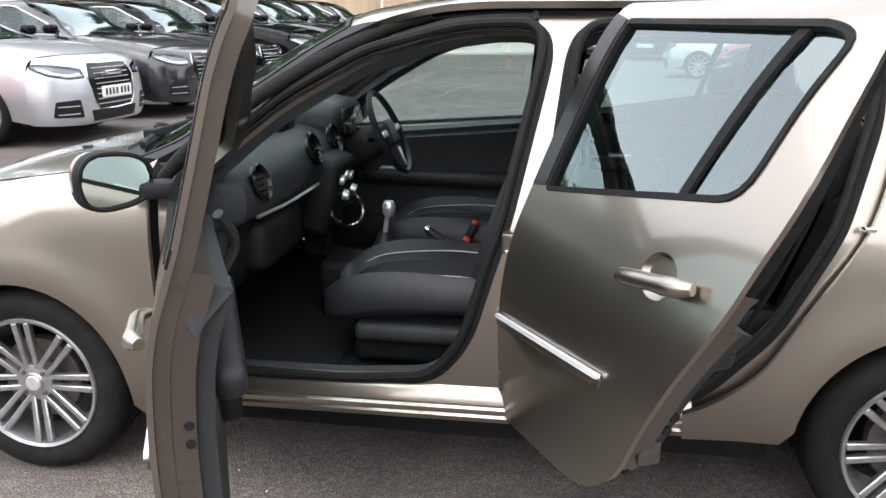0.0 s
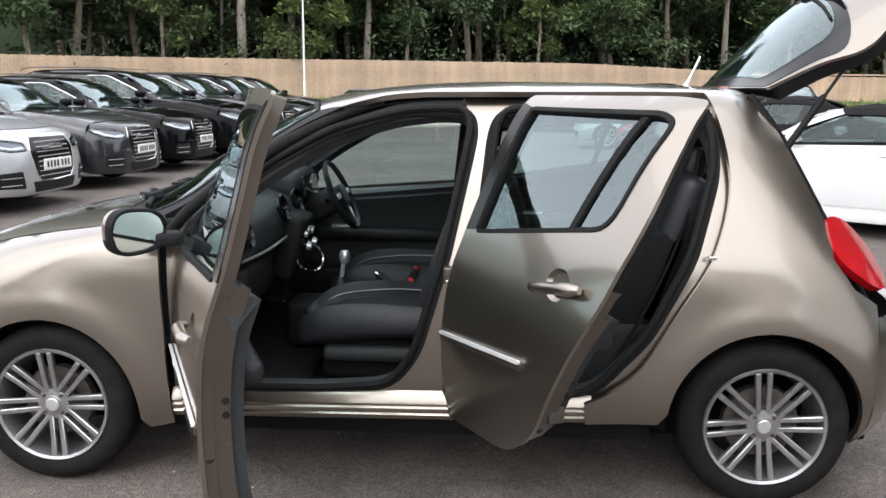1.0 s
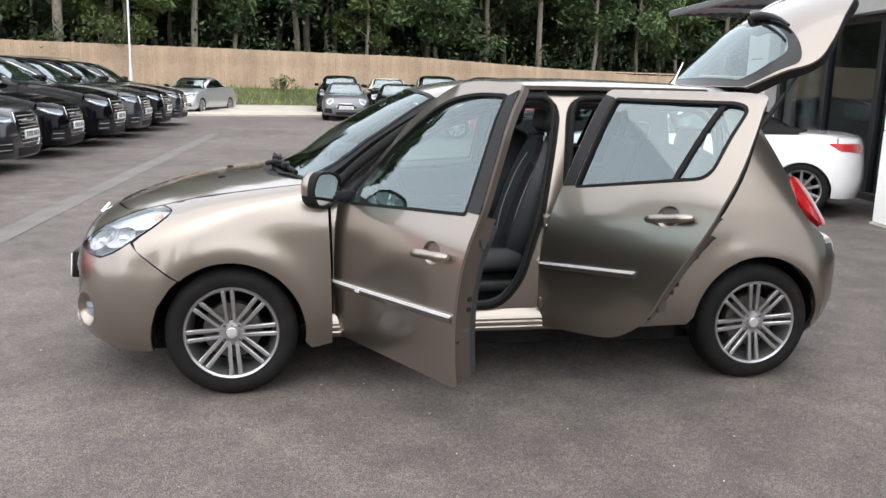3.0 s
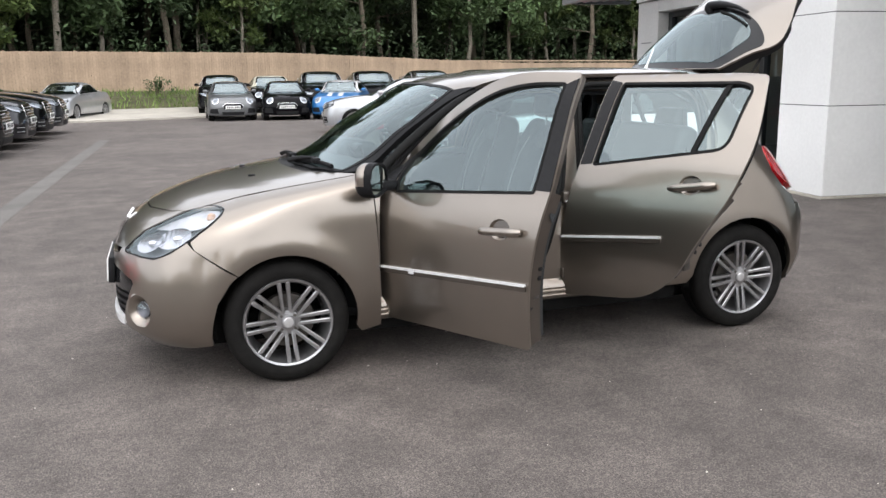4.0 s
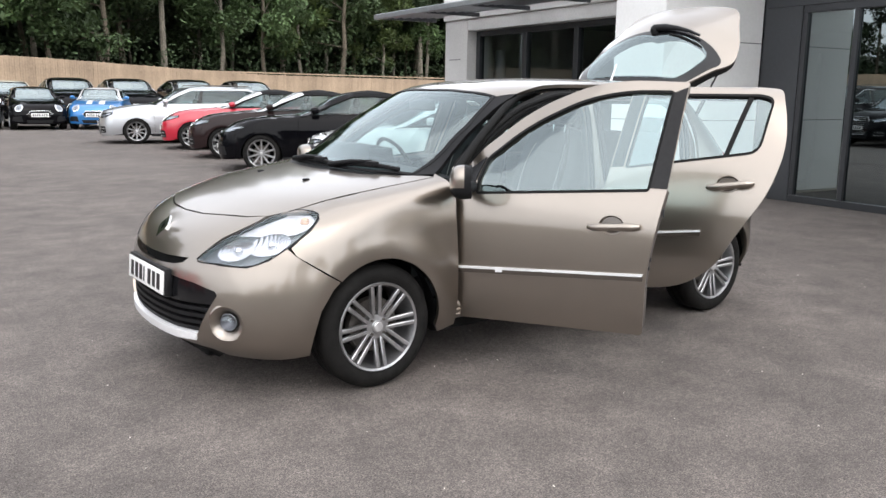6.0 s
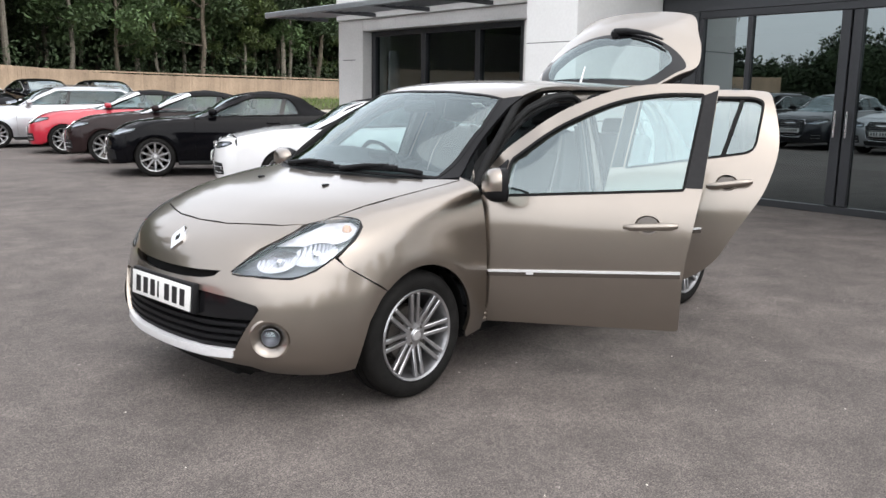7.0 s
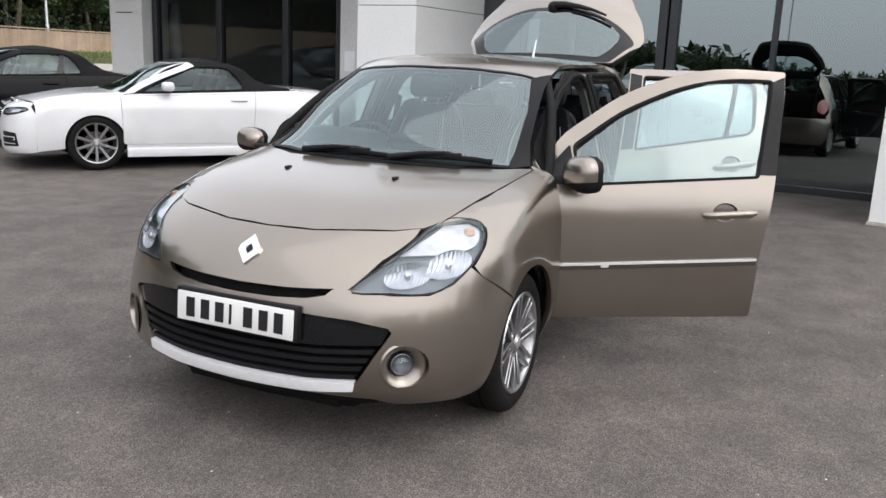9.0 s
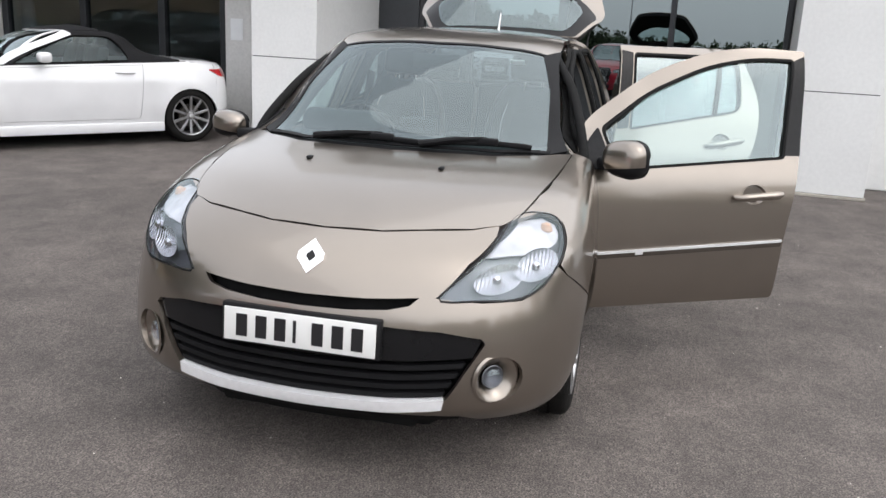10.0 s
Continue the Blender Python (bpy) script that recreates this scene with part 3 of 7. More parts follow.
# inside: floor, back wall and roof
part("shop_floor", box(2.0, 9.0, -5.27, 7.1, 0.0, 0.02), SHOP_FLOOR, shop, flat=True)
part("shop_back_wall", box(9.0, 9.2, -12, 7.32, 0, 4.6), SHOP_WALL, shop, flat=True)
part("shop_ceiling", box(1.7, 9.0, -12, 7.1, 2.802, 2.804), SHOP_WALL, shop, flat=True)
part("shop_end_wall", box(1.62, 9.0, 7.12, 7.32, 0, 2.80), RENDER_GREY, shop, flat=True)
part("shop_roof", box(1.0, 9.0, -12, 1.1, 5.0, 5.2), CLADDING, shop, flat=True)
part("right_wing_wall", box(0.9, 1.2, -12, -6.14, 0, 5.2, 0.01, 1), RENDER, shop, flat=True)

# street lamp by the fence
lamp_post = root("lamp_post", pose(-7.2, 35.2, 0.75), "slim galvanised lamp post at the fence", "lamp post")
part("pole", lathe([(0.001, 0), (0.075, 0), (0.075, 1.0), (0.05, 1.05), (0.04, 7.0), (0.001, 7.0)], 16, "z"), GALVANISED, lamp_post)
part("lantern", box(-0.1, 0.5, -0.12, 0.12, 6.95, 7.08, 0.04, 2), GALVANISED, lamp_post)
copy_thing(lamp_post, pose(-30.5, 8.8, 0.0))
copy_thing(lamp_post, pose(39.5, 47.7, 0.9) @ Matrix.Diagonal((1.8, 1.8, 1.8, 1)))

# loose pale grit on the asphalt
grit_rng = np.random.RandomState(21)
gv, gf = [], []
for k in range(420):
    x, y = grit_rng.uniform(-4.5, 5.0), grit_rng.uniform(-4.2, 1.0)
    r = 0.002 + 0.004 * grit_rng.rand() ** 2
    a = grit_rng.uniform(0, 6.28)
    ring = [(x + r * grit_rng.uniform(0.7, 1.3) * math.cos(a + i * 1.5708), y + r * grit_rng.uniform(0.7, 1.3) * math.sin(a + i * 1.5708), 0.0) for i in range(4)]
    gv += ring + [(x, y, r * 0.9)]
    gf += [(5 * k + i, 5 * k + (i + 1) % 4, 5 * k + 4) for i in range(4)]
GRIT = material("pale_grit", (0.42, 0.39, 0.35), 0.9, spread=0.4, vary=0.2, scale=80)
tagged(part("grit", (np.array(gv), gf), GRIT, None, flat=True), "loose pale grit scattered on the asphalt", "grit", kind="stuff")

# ---- the hatchback with its open doors ----
HX = HATCH


def grow(loop, d):
    """An outline moved outwards by d (inwards where d is negative)."""
    p = np.array([q[:2] for q in loop], float)
    e = np.roll(p, -1, 0) - np.roll(p, 1, 0)
    n = np.stack([e[:, 1], -e[:, 0]], 1)
    n /= np.linalg.norm(n, axis=1)[:, None] + 1e-12
    area = np.sum(p[:, 0] * np.roll(p[:, 1], -1) - np.roll(p[:, 0], -1) * p[:, 1])
    return p + n * d * (1 if area > 0 else -1)


def skin(outline, surface, step, depth, holes=(), offset=0.0):
    v, f = fill(outline, step, holes)
    return thick(surface(v), f, depth, offset=offset)


def both(name, piece, mat, parent, label="", origin=None):
    a = part(name, piece, mat, parent, label)
    b = part(name, mirrored(piece), mat, parent, label)
    return a, b


def nose_deg(x, y, z):
    return (math.atan2(y, 0.3 - x), z, 0)


def tail_deg(x, y, z):
    return (math.atan2(y, x - (HX.base - 0.4)), z, 0)


def seam_y(x, z):
    return float(HX.w(np.array([x]), np.array([z]))[0])


hatch = root("hatchback_car", pose(0, 0, 0), "beige metallic five-door hatchback, near doors and tailgate open", "car")

FRONT_DOOR = rounded([(0.462, 0.275), (0.452, 0.60), (0.438, 0.90), (0.428, 0.985, 0.01), (0.515, 1.083, 0.06), (0.78, 1.270, 0.12), (1.05, 1.392, 0.12),
                      (1.25, 1.436, 0.1), (1.528, 1.442, 0.012), (1.487, 0.975, 0.05), (1.43, 0.62, 0.1), (1.424, 0.318, 0.02)], 0.02)
FRONT_GLASS = rounded([(0.622, 0.915), (0.618, 1.015, 0.03), (0.775, 1.165, 0.10), (1.05, 1.318, 0.12), (1.27, 1.375, 0.1), (1.452, 1.39, 0.012),
                       (1.405, 0.975, 0.012)], 0.012)
OPEN_DOOR = rounded([(0.462, 0.275), (0.452, 0.60), (0.438, 0.90), (0.428, 0.99, 0.01), (0.505, 1.112, 0.06), (0.78, 1.318, 0.12), (1.05, 1.428, 0.12),
                     (1.25, 1.458, 0.1), (1.528, 1.450, 0.012), (1.487, 0.975, 0.05), (1.43, 0.62, 0.1), (1.424, 0.318, 0.02)], 0.02)
OPEN_GLASS = rounded([(0.572, 0.910), (0.566, 1.072, 0.02), (0.775, 1.235, 0.10), (1.05, 1.366, 0.12), (1.27, 1.408, 0.1), (1.462, 1.406, 0.012),
                      (1.405, 0.975, 0.012)], 0.012)
OPEN_BEND = curve([(0.40, 0.985), (0.515, 1.05), (0.78, 1.225), (1.05, 1.34), (1.25, 1.395), (1.53, 1.41)])
REAR_DOOR = rounded([(1.452, 0.300), (1.446, 0.60, 0.1), (1.512, 0.95, 0.1), (1.590, 1.438, 0.012), (2.26, 1.442, 0.05), (2.365, 1.432, 0.03), (2.405, 1.29, 0.1),
                     (2.422, 1.12, 0.1), (2.36, 0.90, 0.1), (2.27, 0.755, 0.08), (2.195, 0.63, 0.08), (2.12, 0.49, 0.08), (1.95, 0.362, 0.12)], 0.02)
REAR_GLASS = rounded([(1.605, 0.995), (1.668, 1.395, 0.012), (2.27, 1.396, 0.02), (2.330, 1.378, 0.035), (2.290, 1.105, 0.06)], 0.012)
FRONT_HOLE = rounded([(0.52, 0.47), (0.505, 0.94), (0.63, 1.060), (0.80, 1.193), (1.02, 1.313), (1.29, 1.384), (1.50, 1.392), (1.528, 1.335), (1.505, 1.215),
                      (1.43, 0.86), (1.335, 0.53), (1.245, 0.415), (1.0, 0.392), (0.60, 0.388)], 0.06)
REAR_HOLE = rounded([(1.552, 0.44), (1.580, 1.0), (1.616, 1.34), (1.658, 1.392), (2.31, 1.392), (2.375, 1.33), (2.372, 1.19), (2.29, 0.90), (2.15, 0.62),
                     (1.98, 0.42), (1.88, 0.388), (1.60, 0.388)], 0.06)

# wings, sills and the frame that the doors close on
BONNET_SIDE = [(-0.36, 0.612), (-0.27, 0.636), (-0.17, 0.655), (0.0, 0.683), (0.137, 0.698), (0.30, 0.71), (0.385, 0.715)]
wing_top = [(x, float(HX.top(np.array([[x, y + 0.004]]))[0, 2])) for x, y in BONNET_SIDE]
wing = skin([(-0.405, 0.676), (-0.421, 0.711), (-0.378, 0.746), (-0.333, 0.776), (-0.270, 0.826), (-0.258, 0.846), (-0.266, 0.858)] + wing_top + [(0.41, 0.993), (0.424, 0.97),
             (0.431, 0.90), (0.446, 0.60), (0.455, 0.24), (0.36, 0.215)] + [q[:2] for q in arc(0.0, 0.30, 0.335, -8, 131, 26)], HX.side, (0.035, 0.014), 0.02)
both("front_wing", wing, PAINT, hatch)
door_edge = [q for q in grow(REAR_DOOR, 0.007).tolist() if q[0] > 1.94 and q[1] < 1.43]
quarter = skin([(2.366, 1.451), (2.46, 1.449), (2.555, 1.434), (2.61, 1.375), (2.668, 1.24), (2.742, 1.06), (2.775, 0.99), (2.77, 0.90), (2.84, 0.80),
                (2.93, 0.74), (2.93, 0.28), (2.885, 0.24)] + [q[:2] for q in arc(2.565, 0.315, 0.335, -10, 175, 30)]
               + [(2.20, 0.302), (1.95, 0.288)] + door_edge[::-1], HX.side, (0.035, 0.022), 0.02)
both("rear_wing", quarter, PAINT, hatch)
SILL = [(0.040, 0.378), (0.027, 0.366), (0.015, 0.346), (0.010, 0.334), (0.015, 0.328), (0.015, 0.324), (0.007, 0.317), (0.006, 0.307), (0.013, 0.302), (0.013, 0.298),
        (0.006, 0.291), (0.008, 0.275), (0.035, 0.257), (0.10, 0.248)]
rows = [[(x, -seam_y(x, z + 0.012 * (x - 0.46)) + inset, z + 0.012 * (x - 0.46)) for inset, z in SILL] for x in np.linspace(0.455, 1.97, 24)]
k = len(SILL)
sill = (np.array([q for row in rows for q in row]), [(i * k + j, (i + 1) * k + j, (i + 1) * k + j + 1, i * k + j + 1) for i in range(23) for j in range(k - 1)])
both("sill", sill, PAINT, hatch)
frame_out = rounded([(0.47, 0.26), (0.445, 0.95), (0.55, 1.065), (0.79, 1.235), (1.05, 1.362), (1.25, 1.43), (1.55, 1.458), (2.25, 1.458), (2.38, 1.44),
                     (2.425, 1.29), (2.44, 1.11), (2.38, 0.88), (2.22, 0.62), (2.14, 0.48), (2.0, 0.35), (1.6, 0.26)], 0.03)
side_frame = skin(frame_out, HX.side, (0.035, 0.025), 0.018, [FRONT_HOLE, REAR_HOLE], -0.04)
both("side_frame", side_frame, PAINT, hatch)
both("pillar_lining", skin(grow(frame_out, -0.012), HX.side, (0.05, 0.04), 0.035, [grow(FRONT_HOLE, 0.002), grow(REAR_HOLE, 0.002)], -0.059), DASH, hatch)
for hole in (FRONT_HOLE, REAR_HOLE):
    ring = HX.side(np.array(hole)) + (0, 0.034, 0)
    both("door_seal", tube(ring, 0.014, 8, True), SEAL, hatch)
    both("seal_flange", skin(grow(hole, 0.030), HX.side, (0.05, 0.03), 0.004, [hole], -0.037), SEAL, hatch)
pillar_cover = [(0.455, 0.95), (0.55, 1.065), (0.79, 1.235), (1.05, 1.362), (1.25, 1.425), (1.52, 1.448), (1.50, 1.394), (1.29, 1.386), (1.02, 1.315), (0.80, 1.195),
                (0.63, 1.062), (0.507, 0.942)]
both("pillar_core", tube(spline([(0.455, -0.765, 0.945), (0.56, -0.735, 1.056), (0.80, -0.655, 1.230), (1.05, -0.545, 1.36), (1.2, -0.525, 1.41)], 4), 0.022, 10), SEAL, hatch)
both("pillar_cover", skin(pillar_cover, HX.side, (0.035, 0.025), 0.006, offset=-0.033), SEAL, hatch)

# roof, windscreen and bonnet
EDGE_LOW = [(0.405, 0.992), (0.545, 1.082), (0.79, 1.255), (0.92, 1.330), (1.05, 1.388)]
screen_edge = [(0.315, 0.632), (0.45, 0.622), (0.70, 0.588), (0.95, 0.508)]
ws_base = [(0.155, 0.0), (0.165, 0.2), (0.205, 0.42), (0.315, 0.632)]
ws_top = [(0.95, 0.508), (0.91, 0.3), (0.895, 0.0)]
half_ws = ws_base[:-1] + screen_edge + ws_top[1:]
windscreen_loop = [(x, -y) for x, y in half_ws] + [(x, y) for x, y in half_ws[::-1][1:-1]]
v, f = fill(windscreen_loop, (0.05, 0.05))
part("windscreen", thick(HX.top(v), f, 0), WIND, hatch)
band_in = grow(windscreen_loop, -0.020)
part("windscreen_surround", skin(windscreen_loop, HX.top, (0.04, 0.03), 0.006, [band_in], 0.003), TRIM, hatch)
ROOF_EDGE = [(1.05, 1.390), (1.15, 1.418), (1.25, 1.437), (1.45, 1.446), (1.9, 1.450), (2.25, 1.452), (2.366, 1.451), (2.46, 1.449), (2.545, 1.436)]
roof_half = [(0.90, 0.0), (0.915, 0.3), (0.957, 0.510)] + [(x, seam_y(x, z)) for x, z in ROOF_EDGE] + [(2.556, 0.25), (2.562, 0.0)]
roof_loop = [(x, -y) for x, y in roof_half] + [(x, y) for x, y in roof_half[::-1][1:-1]]
part("roof", skin(roof_loop, HX.top, (0.06, 0.035), 0.02), PAINT, hatch)
part("roof_lining", skin(grow(roof_loop, -0.03), HX.top, (0.1, 0.07), 0.008, offset=-0.035), FABRIC, hatch)
pillar = [(x, -seam_y(x, z)) for x, z in EDGE_LOW] + [(x, -y) for x, y in screen_edge[::-1]]
both("windscreen_pillar", skin(pillar, HX.top, (0.04, 0.012), 0.03), TRIM, hatch)
bonnet_half = [(-0.603, 0.0), (-0.588, 0.2), (-0.55, 0.33), (-0.492, 0.484), (-0.43, 0.572), *BONNET_SIDE, (0.27, 0.60), (0.16, 0.42), (0.12, 0.2), (0.105, 0.0)]
bonnet_loop = [(x, -y) for x, y in bonnet_half] + [(x, y) for x, y in bonnet_half[::-1][1:-1]]
bonnet = part("bonnet", skin(bonnet_loop, HX.top, (0.035, 0.035), 0.015, offset=0.002), PAINT, hatch)
for y in (-0.265, 0.275):
    part("washer_nozzle", moved(box(-0.018, 0.018, -0.01, 0.01, 0, 0.012, 0.005), pose(-0.08, y, 0.944)), PLASTIC, bonnet)
cowl_loop = [(0.10, -0.0), (0.115, -0.2), (0.155, -0.42), (0.265, -0.60), (0.36, -0.675), (0.40, -0.66), (0.33, -0.60), (0.21, -0.42), (0.17, -0.2), (0.16, 0)]
v, f = fill(cowl_loop, (0.03, 0.05))
both("scuttle_panel", thick(HX.top(v), f, 0.02, offset=-0.008), PLASTIC, hatch)

# front bumper, lamps, grille
lamp3 = [(-0.709, 0.424, 0.642), (-0.655, 0.555, 0.628), (-0.575, 0.668, 0.628), (-0.50, 0.725, 0.66), (-0.425, 0.762, 0.712), (-0.33, 0.765, 0.775), (-0.262, 0.742, 0.835),
         (-0.266, 0.69, 0.857), (-0.335, 0.605, 0.855), (-0.478, 0.56, 0.80)]
lamp = [nose_deg(x, -y, z) for x, y, z in lamp3]
lamp_loop = spline([q[:2] for q in lamp], 4, True)
half_nose = [nose_deg(x, -y, z) for x, y, z in [(-0.74, 0.0, 0.24), (-0.72, 0.3, 0.24), (-0.66, 0.50, 0.235), (-0.62, 0.56, 0.205), (-0.46, 0.74, 0.20), (-0.35, 0.80, 0.215), (-0.333, 0.83, 0.33),
             (-0.305, 0.84, 0.43), (-0.25, 0.85, 0.52), (-0.22, 0.858, 0.552), (-0.405, 0.80, 0.674), (-0.428, 0.764, 0.708)]]
half_nose += [nose_deg(x, -y, z) for x, y, z in [(-0.50, 0.727, 0.655), (-0.575, 0.67, 0.622), (-0.655, 0.555, 0.622), (-0.716, 0.42, 0.637), (-0.60, 0.49, 0.735), (-0.478, 0.555, 0.803),
              (-0.435, 0.565, 0.829)]]
half_nose += [nose_deg(x, -y, float(HX.top(np.array([[x, y]]))[0, 2])) for x, y in [(-0.497, 0.484), (-0.555, 0.33), (-0.593, 0.2), (-0.608, 0.0)]]
nose_loop = half_nose + [(-a, z, 0) for a, z, _ in half_nose[::-1][1:-1]]


def nose_yz(y, z):
    return HX.across(y, z)


def front_loop(half):
    p = [nose_yz(y, z) for y, z in half]
    return p + [(-a, z) for a, z in p[::-1] if a > 1e-4]


def slanted(piece):
    """Lets a front strip jut out towards its lower edge."""
    v, f = piece
    v = v.copy()
    v[:, 0] -= np.clip(0.305 - v[:, 2], 0, 0.08) * 0.3
    return v, f


SLOT = front_loop([(0.0, 0.622), (0.2, 0.626), (0.30, 0.632), (0.372, 0.637), (0.345, 0.612), (0.28, 0.597), (0.15, 0.588), (0.0, 0.585)])
GRILLE = front_loop([(0.0, 0.548), (0.25, 0.546), (0.45, 0.535), (0.572, 0.512), (0.585, 0.495), (0.53, 0.40), (0.475, 0.305), (0.3, 0.287), (0.0, 0.28)])
FOG = [nose_yz(0.63 + 0.074 * math.cos(a), 0.372 + 0.078 * math.sin(a)) for a in np.arange(20) * math.pi / 10]
FOG_L = [(-a, z) for a, z in FOG]
bumper = part("front_bumper", skin(nose_loop, HX.nose, (0.035, 0.016), 0.02, [SLOT, GRILLE, FOG, FOG_L]), PAINT, hatch)
part("bumper_underlip", slanted(skin(front_loop([(0.0, 0.252), (0.4, 0.252), (0.48, 0.245), (0.52, 0.222), (0.50, 0.17), (0.4, 0.14), (0.0, 0.14)]), HX.nose, (0.05, 0.03), 0.03, offset=-0.022)), WELL, bumper)
part("chrome_lip", slanted(skin(front_loop([(0.0, 0.287), (0.3, 0.292), (0.470, 0.306), (0.464, 0.272), (0.3, 0.256), (0.0, 0.250)]), HX.nose, (0.045, 0.016), 0.025, offset=0.001)), BRIGHT, bumper)
part("upper_slot", skin(grow(SLOT, 0.012), HX.nose, (0.035, 0.02), 0.004, offset=-0.05), WELL, bumper)
part("grille_backing", skin(grow(GRILLE, 0.02), HX.nose, (0.035, 0.03), 0.004, offset=-0.07), WELL, bumper)
part("grille_top", skin(front_loop([(0.0, 0.55), (0.25, 0.548), (0.45, 0.537), (0.58, 0.513), (0.553, 0.448), (0.3, 0.432), (0.0, 0.43)]), HX.nose, (0.035, 0.02), 0.03, offset=-0.012), GLOSS_BLACK, bumper)
for k in range(4):
    z = 0.412 - 0.034 * k
    reach = 0.535 - 0.02 * k
    part("grille_bar", skin(front_loop([(0.0, z), (reach * 0.6, z + 0.004), (reach, z + 0.018), (reach - 0.01, z + 0.001), (reach * 0.6, z - 0.013), (0.0, z - 0.017)]),
                            HX.nose, (0.045, 0.02), 0.03, offset=-0.016), TRIM, bumper)
for s, loop in ((-1, FOG_L), (1, FOG)):
    at = HX.nose(np.array([[s * nose_yz(0.63, 0.372)[0], 0.372]]))[0]
    aim = Matrix.Translation(at) @ Matrix.Rotation(radians(-s * 42), 4, "Z") @ Matrix.Translation((0.012, 0, 0))
    cup = moved(lathe([(0.088, 0.001), (0.080, -0.004), (0.070, -0.001), (0.056, 0.016), (0.040, 0.030)], 32, "x"), aim)
    part("fog_cup", cup, PAINT, bumper)
    part("fog_lamp", moved(lathe([(0.039, 0.024), (0.037, 0.012), (0.029, 0.001), (0.016, -0.004), (0.001, -0.006)], 24, "x"), aim), LENS, bumper)
    part("fog_reflector", moved(lathe([(0.041, 0.020), (0.038, 0.018), (0.028, 0.032), (0.016, 0.042), (0.001, 0.044)], 24, "x"), aim), LAMP_GREY, bumper)
for s in (-1, 1):
    loop = [(a * (1 if s < 0 else -1), z) for a, z in lamp_loop]
    v, f = fill(loop, (0.035, 0.02))
    lens = part("headlight", thick(HX.nose(v), f, 0), LENS, hatch, "clear-lensed headlight with a smoky grey housing")
    part("housing", thick(HX.nose(v), f, 0.004, offset=-0.035), LAMP_GREY, lens)
    edge = HX.nose(np.array(loop))
    inner = edge + np.array((0.85, -s * 0.45, -0.25)) * 0.05
    k = len(edge)
    part("lamp_wall", (np.concatenate([edge, inner]), [(i, (i + 1) % k, k + (i + 1) % k, k + i) for i in range(k)]), LAMP_GREY, lens)
    rim_pts = HX.nose(np.array(grow(loop, -0.003)))
    part("rim", tube(rim_pts - (0, 0, 0.002), 0.0042, 6, True), GLOSS_BLACK, lens)

    def lobe(x, y, z, ra, rz, lean):
        """A dished reflector under the lens."""
        c, rows = nose_deg(x, s * y, z), []
        for k in (1.0, 0.9, 0.7, 0.45, 0.15):
            ring = HX.nose(np.array([(c[0] + k * (ra * math.cos(t)), c[1] + k * (rz * math.sin(t) - s * lean * math.cos(t))) for t in np.arange(24) * math.pi / 12]))
            rows.append(ring + np.array((0.85, -s * 0.45, -0.25)) * (0.004 + 0.026 * (1 - k * k)))
        fs = [(i * 24 + j, i * 24 + (j + 1) % 24, (i + 1) * 24 + (j + 1) % 24, (i + 1) * 24 + j) for i in range(4) for j in range(24)] + [tuple(range(96, 120))]
        return np.concatenate(rows), fs
    for at in ((-0.585, 0.590, 0.690, 0.082, 0.042, -0.016), (-0.470, 0.690, 0.722, 0.088, 0.044, -0.016)):
        part("reflector", lobe(*at), FLUTED, lens, "bright dished reflector")
        at3 = HX.nose(np.array([nose_deg(at[0], s * at[1], at[2])[:2]]))[0] + (0.022, -s * 0.011, -0.005)
        part("bulb_shield", moved(lathe([(0.001, -0.02), (0.014, -0.016), (0.018, 0.0), (0.012, 0.02)], 14, "x"), Matrix.Translation(at3)), CHROME, lens)
    upper = [nose_deg(x, s * y, z) for x, y, z in [(-0.545, 0.532, 0.760), (-0.44, 0.665, 0.762), (-0.345, 0.755, 0.782), (-0.275, 0.735, 0.830), (-0.280, 0.69, 0.850), (-0.34, 0.612, 0.847), (-0.478, 0.566, 0.795)]]
    part("indicator", skin(rounded(upper, 0.015), HX.nose, (0.035, 0.02), 0.004, offset=-0.018), LAMP_PALE, lens)
    bulb = HX.nose(np.array([nose_deg(-0.33, s * 0.70, 0.815)[:2]]))[0] + (0.020, -s * 0.012, -0.006)
    part("indicator_bulb", moved(lathe([(0.001, -0.026), (0.016, -0.020), (0.024, 0.0), (0.016, 0.020), (0.001, 0.026)], 16, "z"), Matrix.Translation(bulb + (0.012, 0, -0.004))), AMBER, lens)
badge = lambda k: [(0.0, 0.062 * k), (0.045 * k, 0.012 * k), (0.045 * k, -0.012 * k), (0.0, -0.062 * k), (-0.045 * k, -0.012 * k), (-0.045 * k, 0.012 * k)]
v, f = fill(badge(1.0), 0.03, [badge(0.34)])
at = HX.nose(np.array([[0.0, 0.733]]))[0]
tilt = Matrix.Translation((at[0] - 0.012, 0, 0.733)) @ Matrix.Rotation(radians(37), 4, "Y") @ Matrix(((0, 0, -1, 0), (1, 0, 0, 0), (0, 1, 0, 0), (0, 0, 0, 1)))
flat = np.concatenate([v, np.zeros((len(v), 1))], 1)
part("badge", moved(thick(flat, f, 0.012, centre=(0, 0, -1)), tilt), CHROME, hatch)
v, f = fill(badge(0.33), 0.03)
part("badge_centre", moved(thick(np.concatenate([v, np.zeros((len(v), 1))], 1), f, 0.006, centre=(0, 0, -1)), tilt), GLOSS_BLACK, hatch)
plate = part("number_plate", moved(box(-0.004, 0.004, -0.26, 0.26, -0.0555, 0.0555, 0.003), pose(-0.819, 0, 0.503, 0, 4, 0)), PLATE_WHITE, hatch, "white plate with seven dark bars")
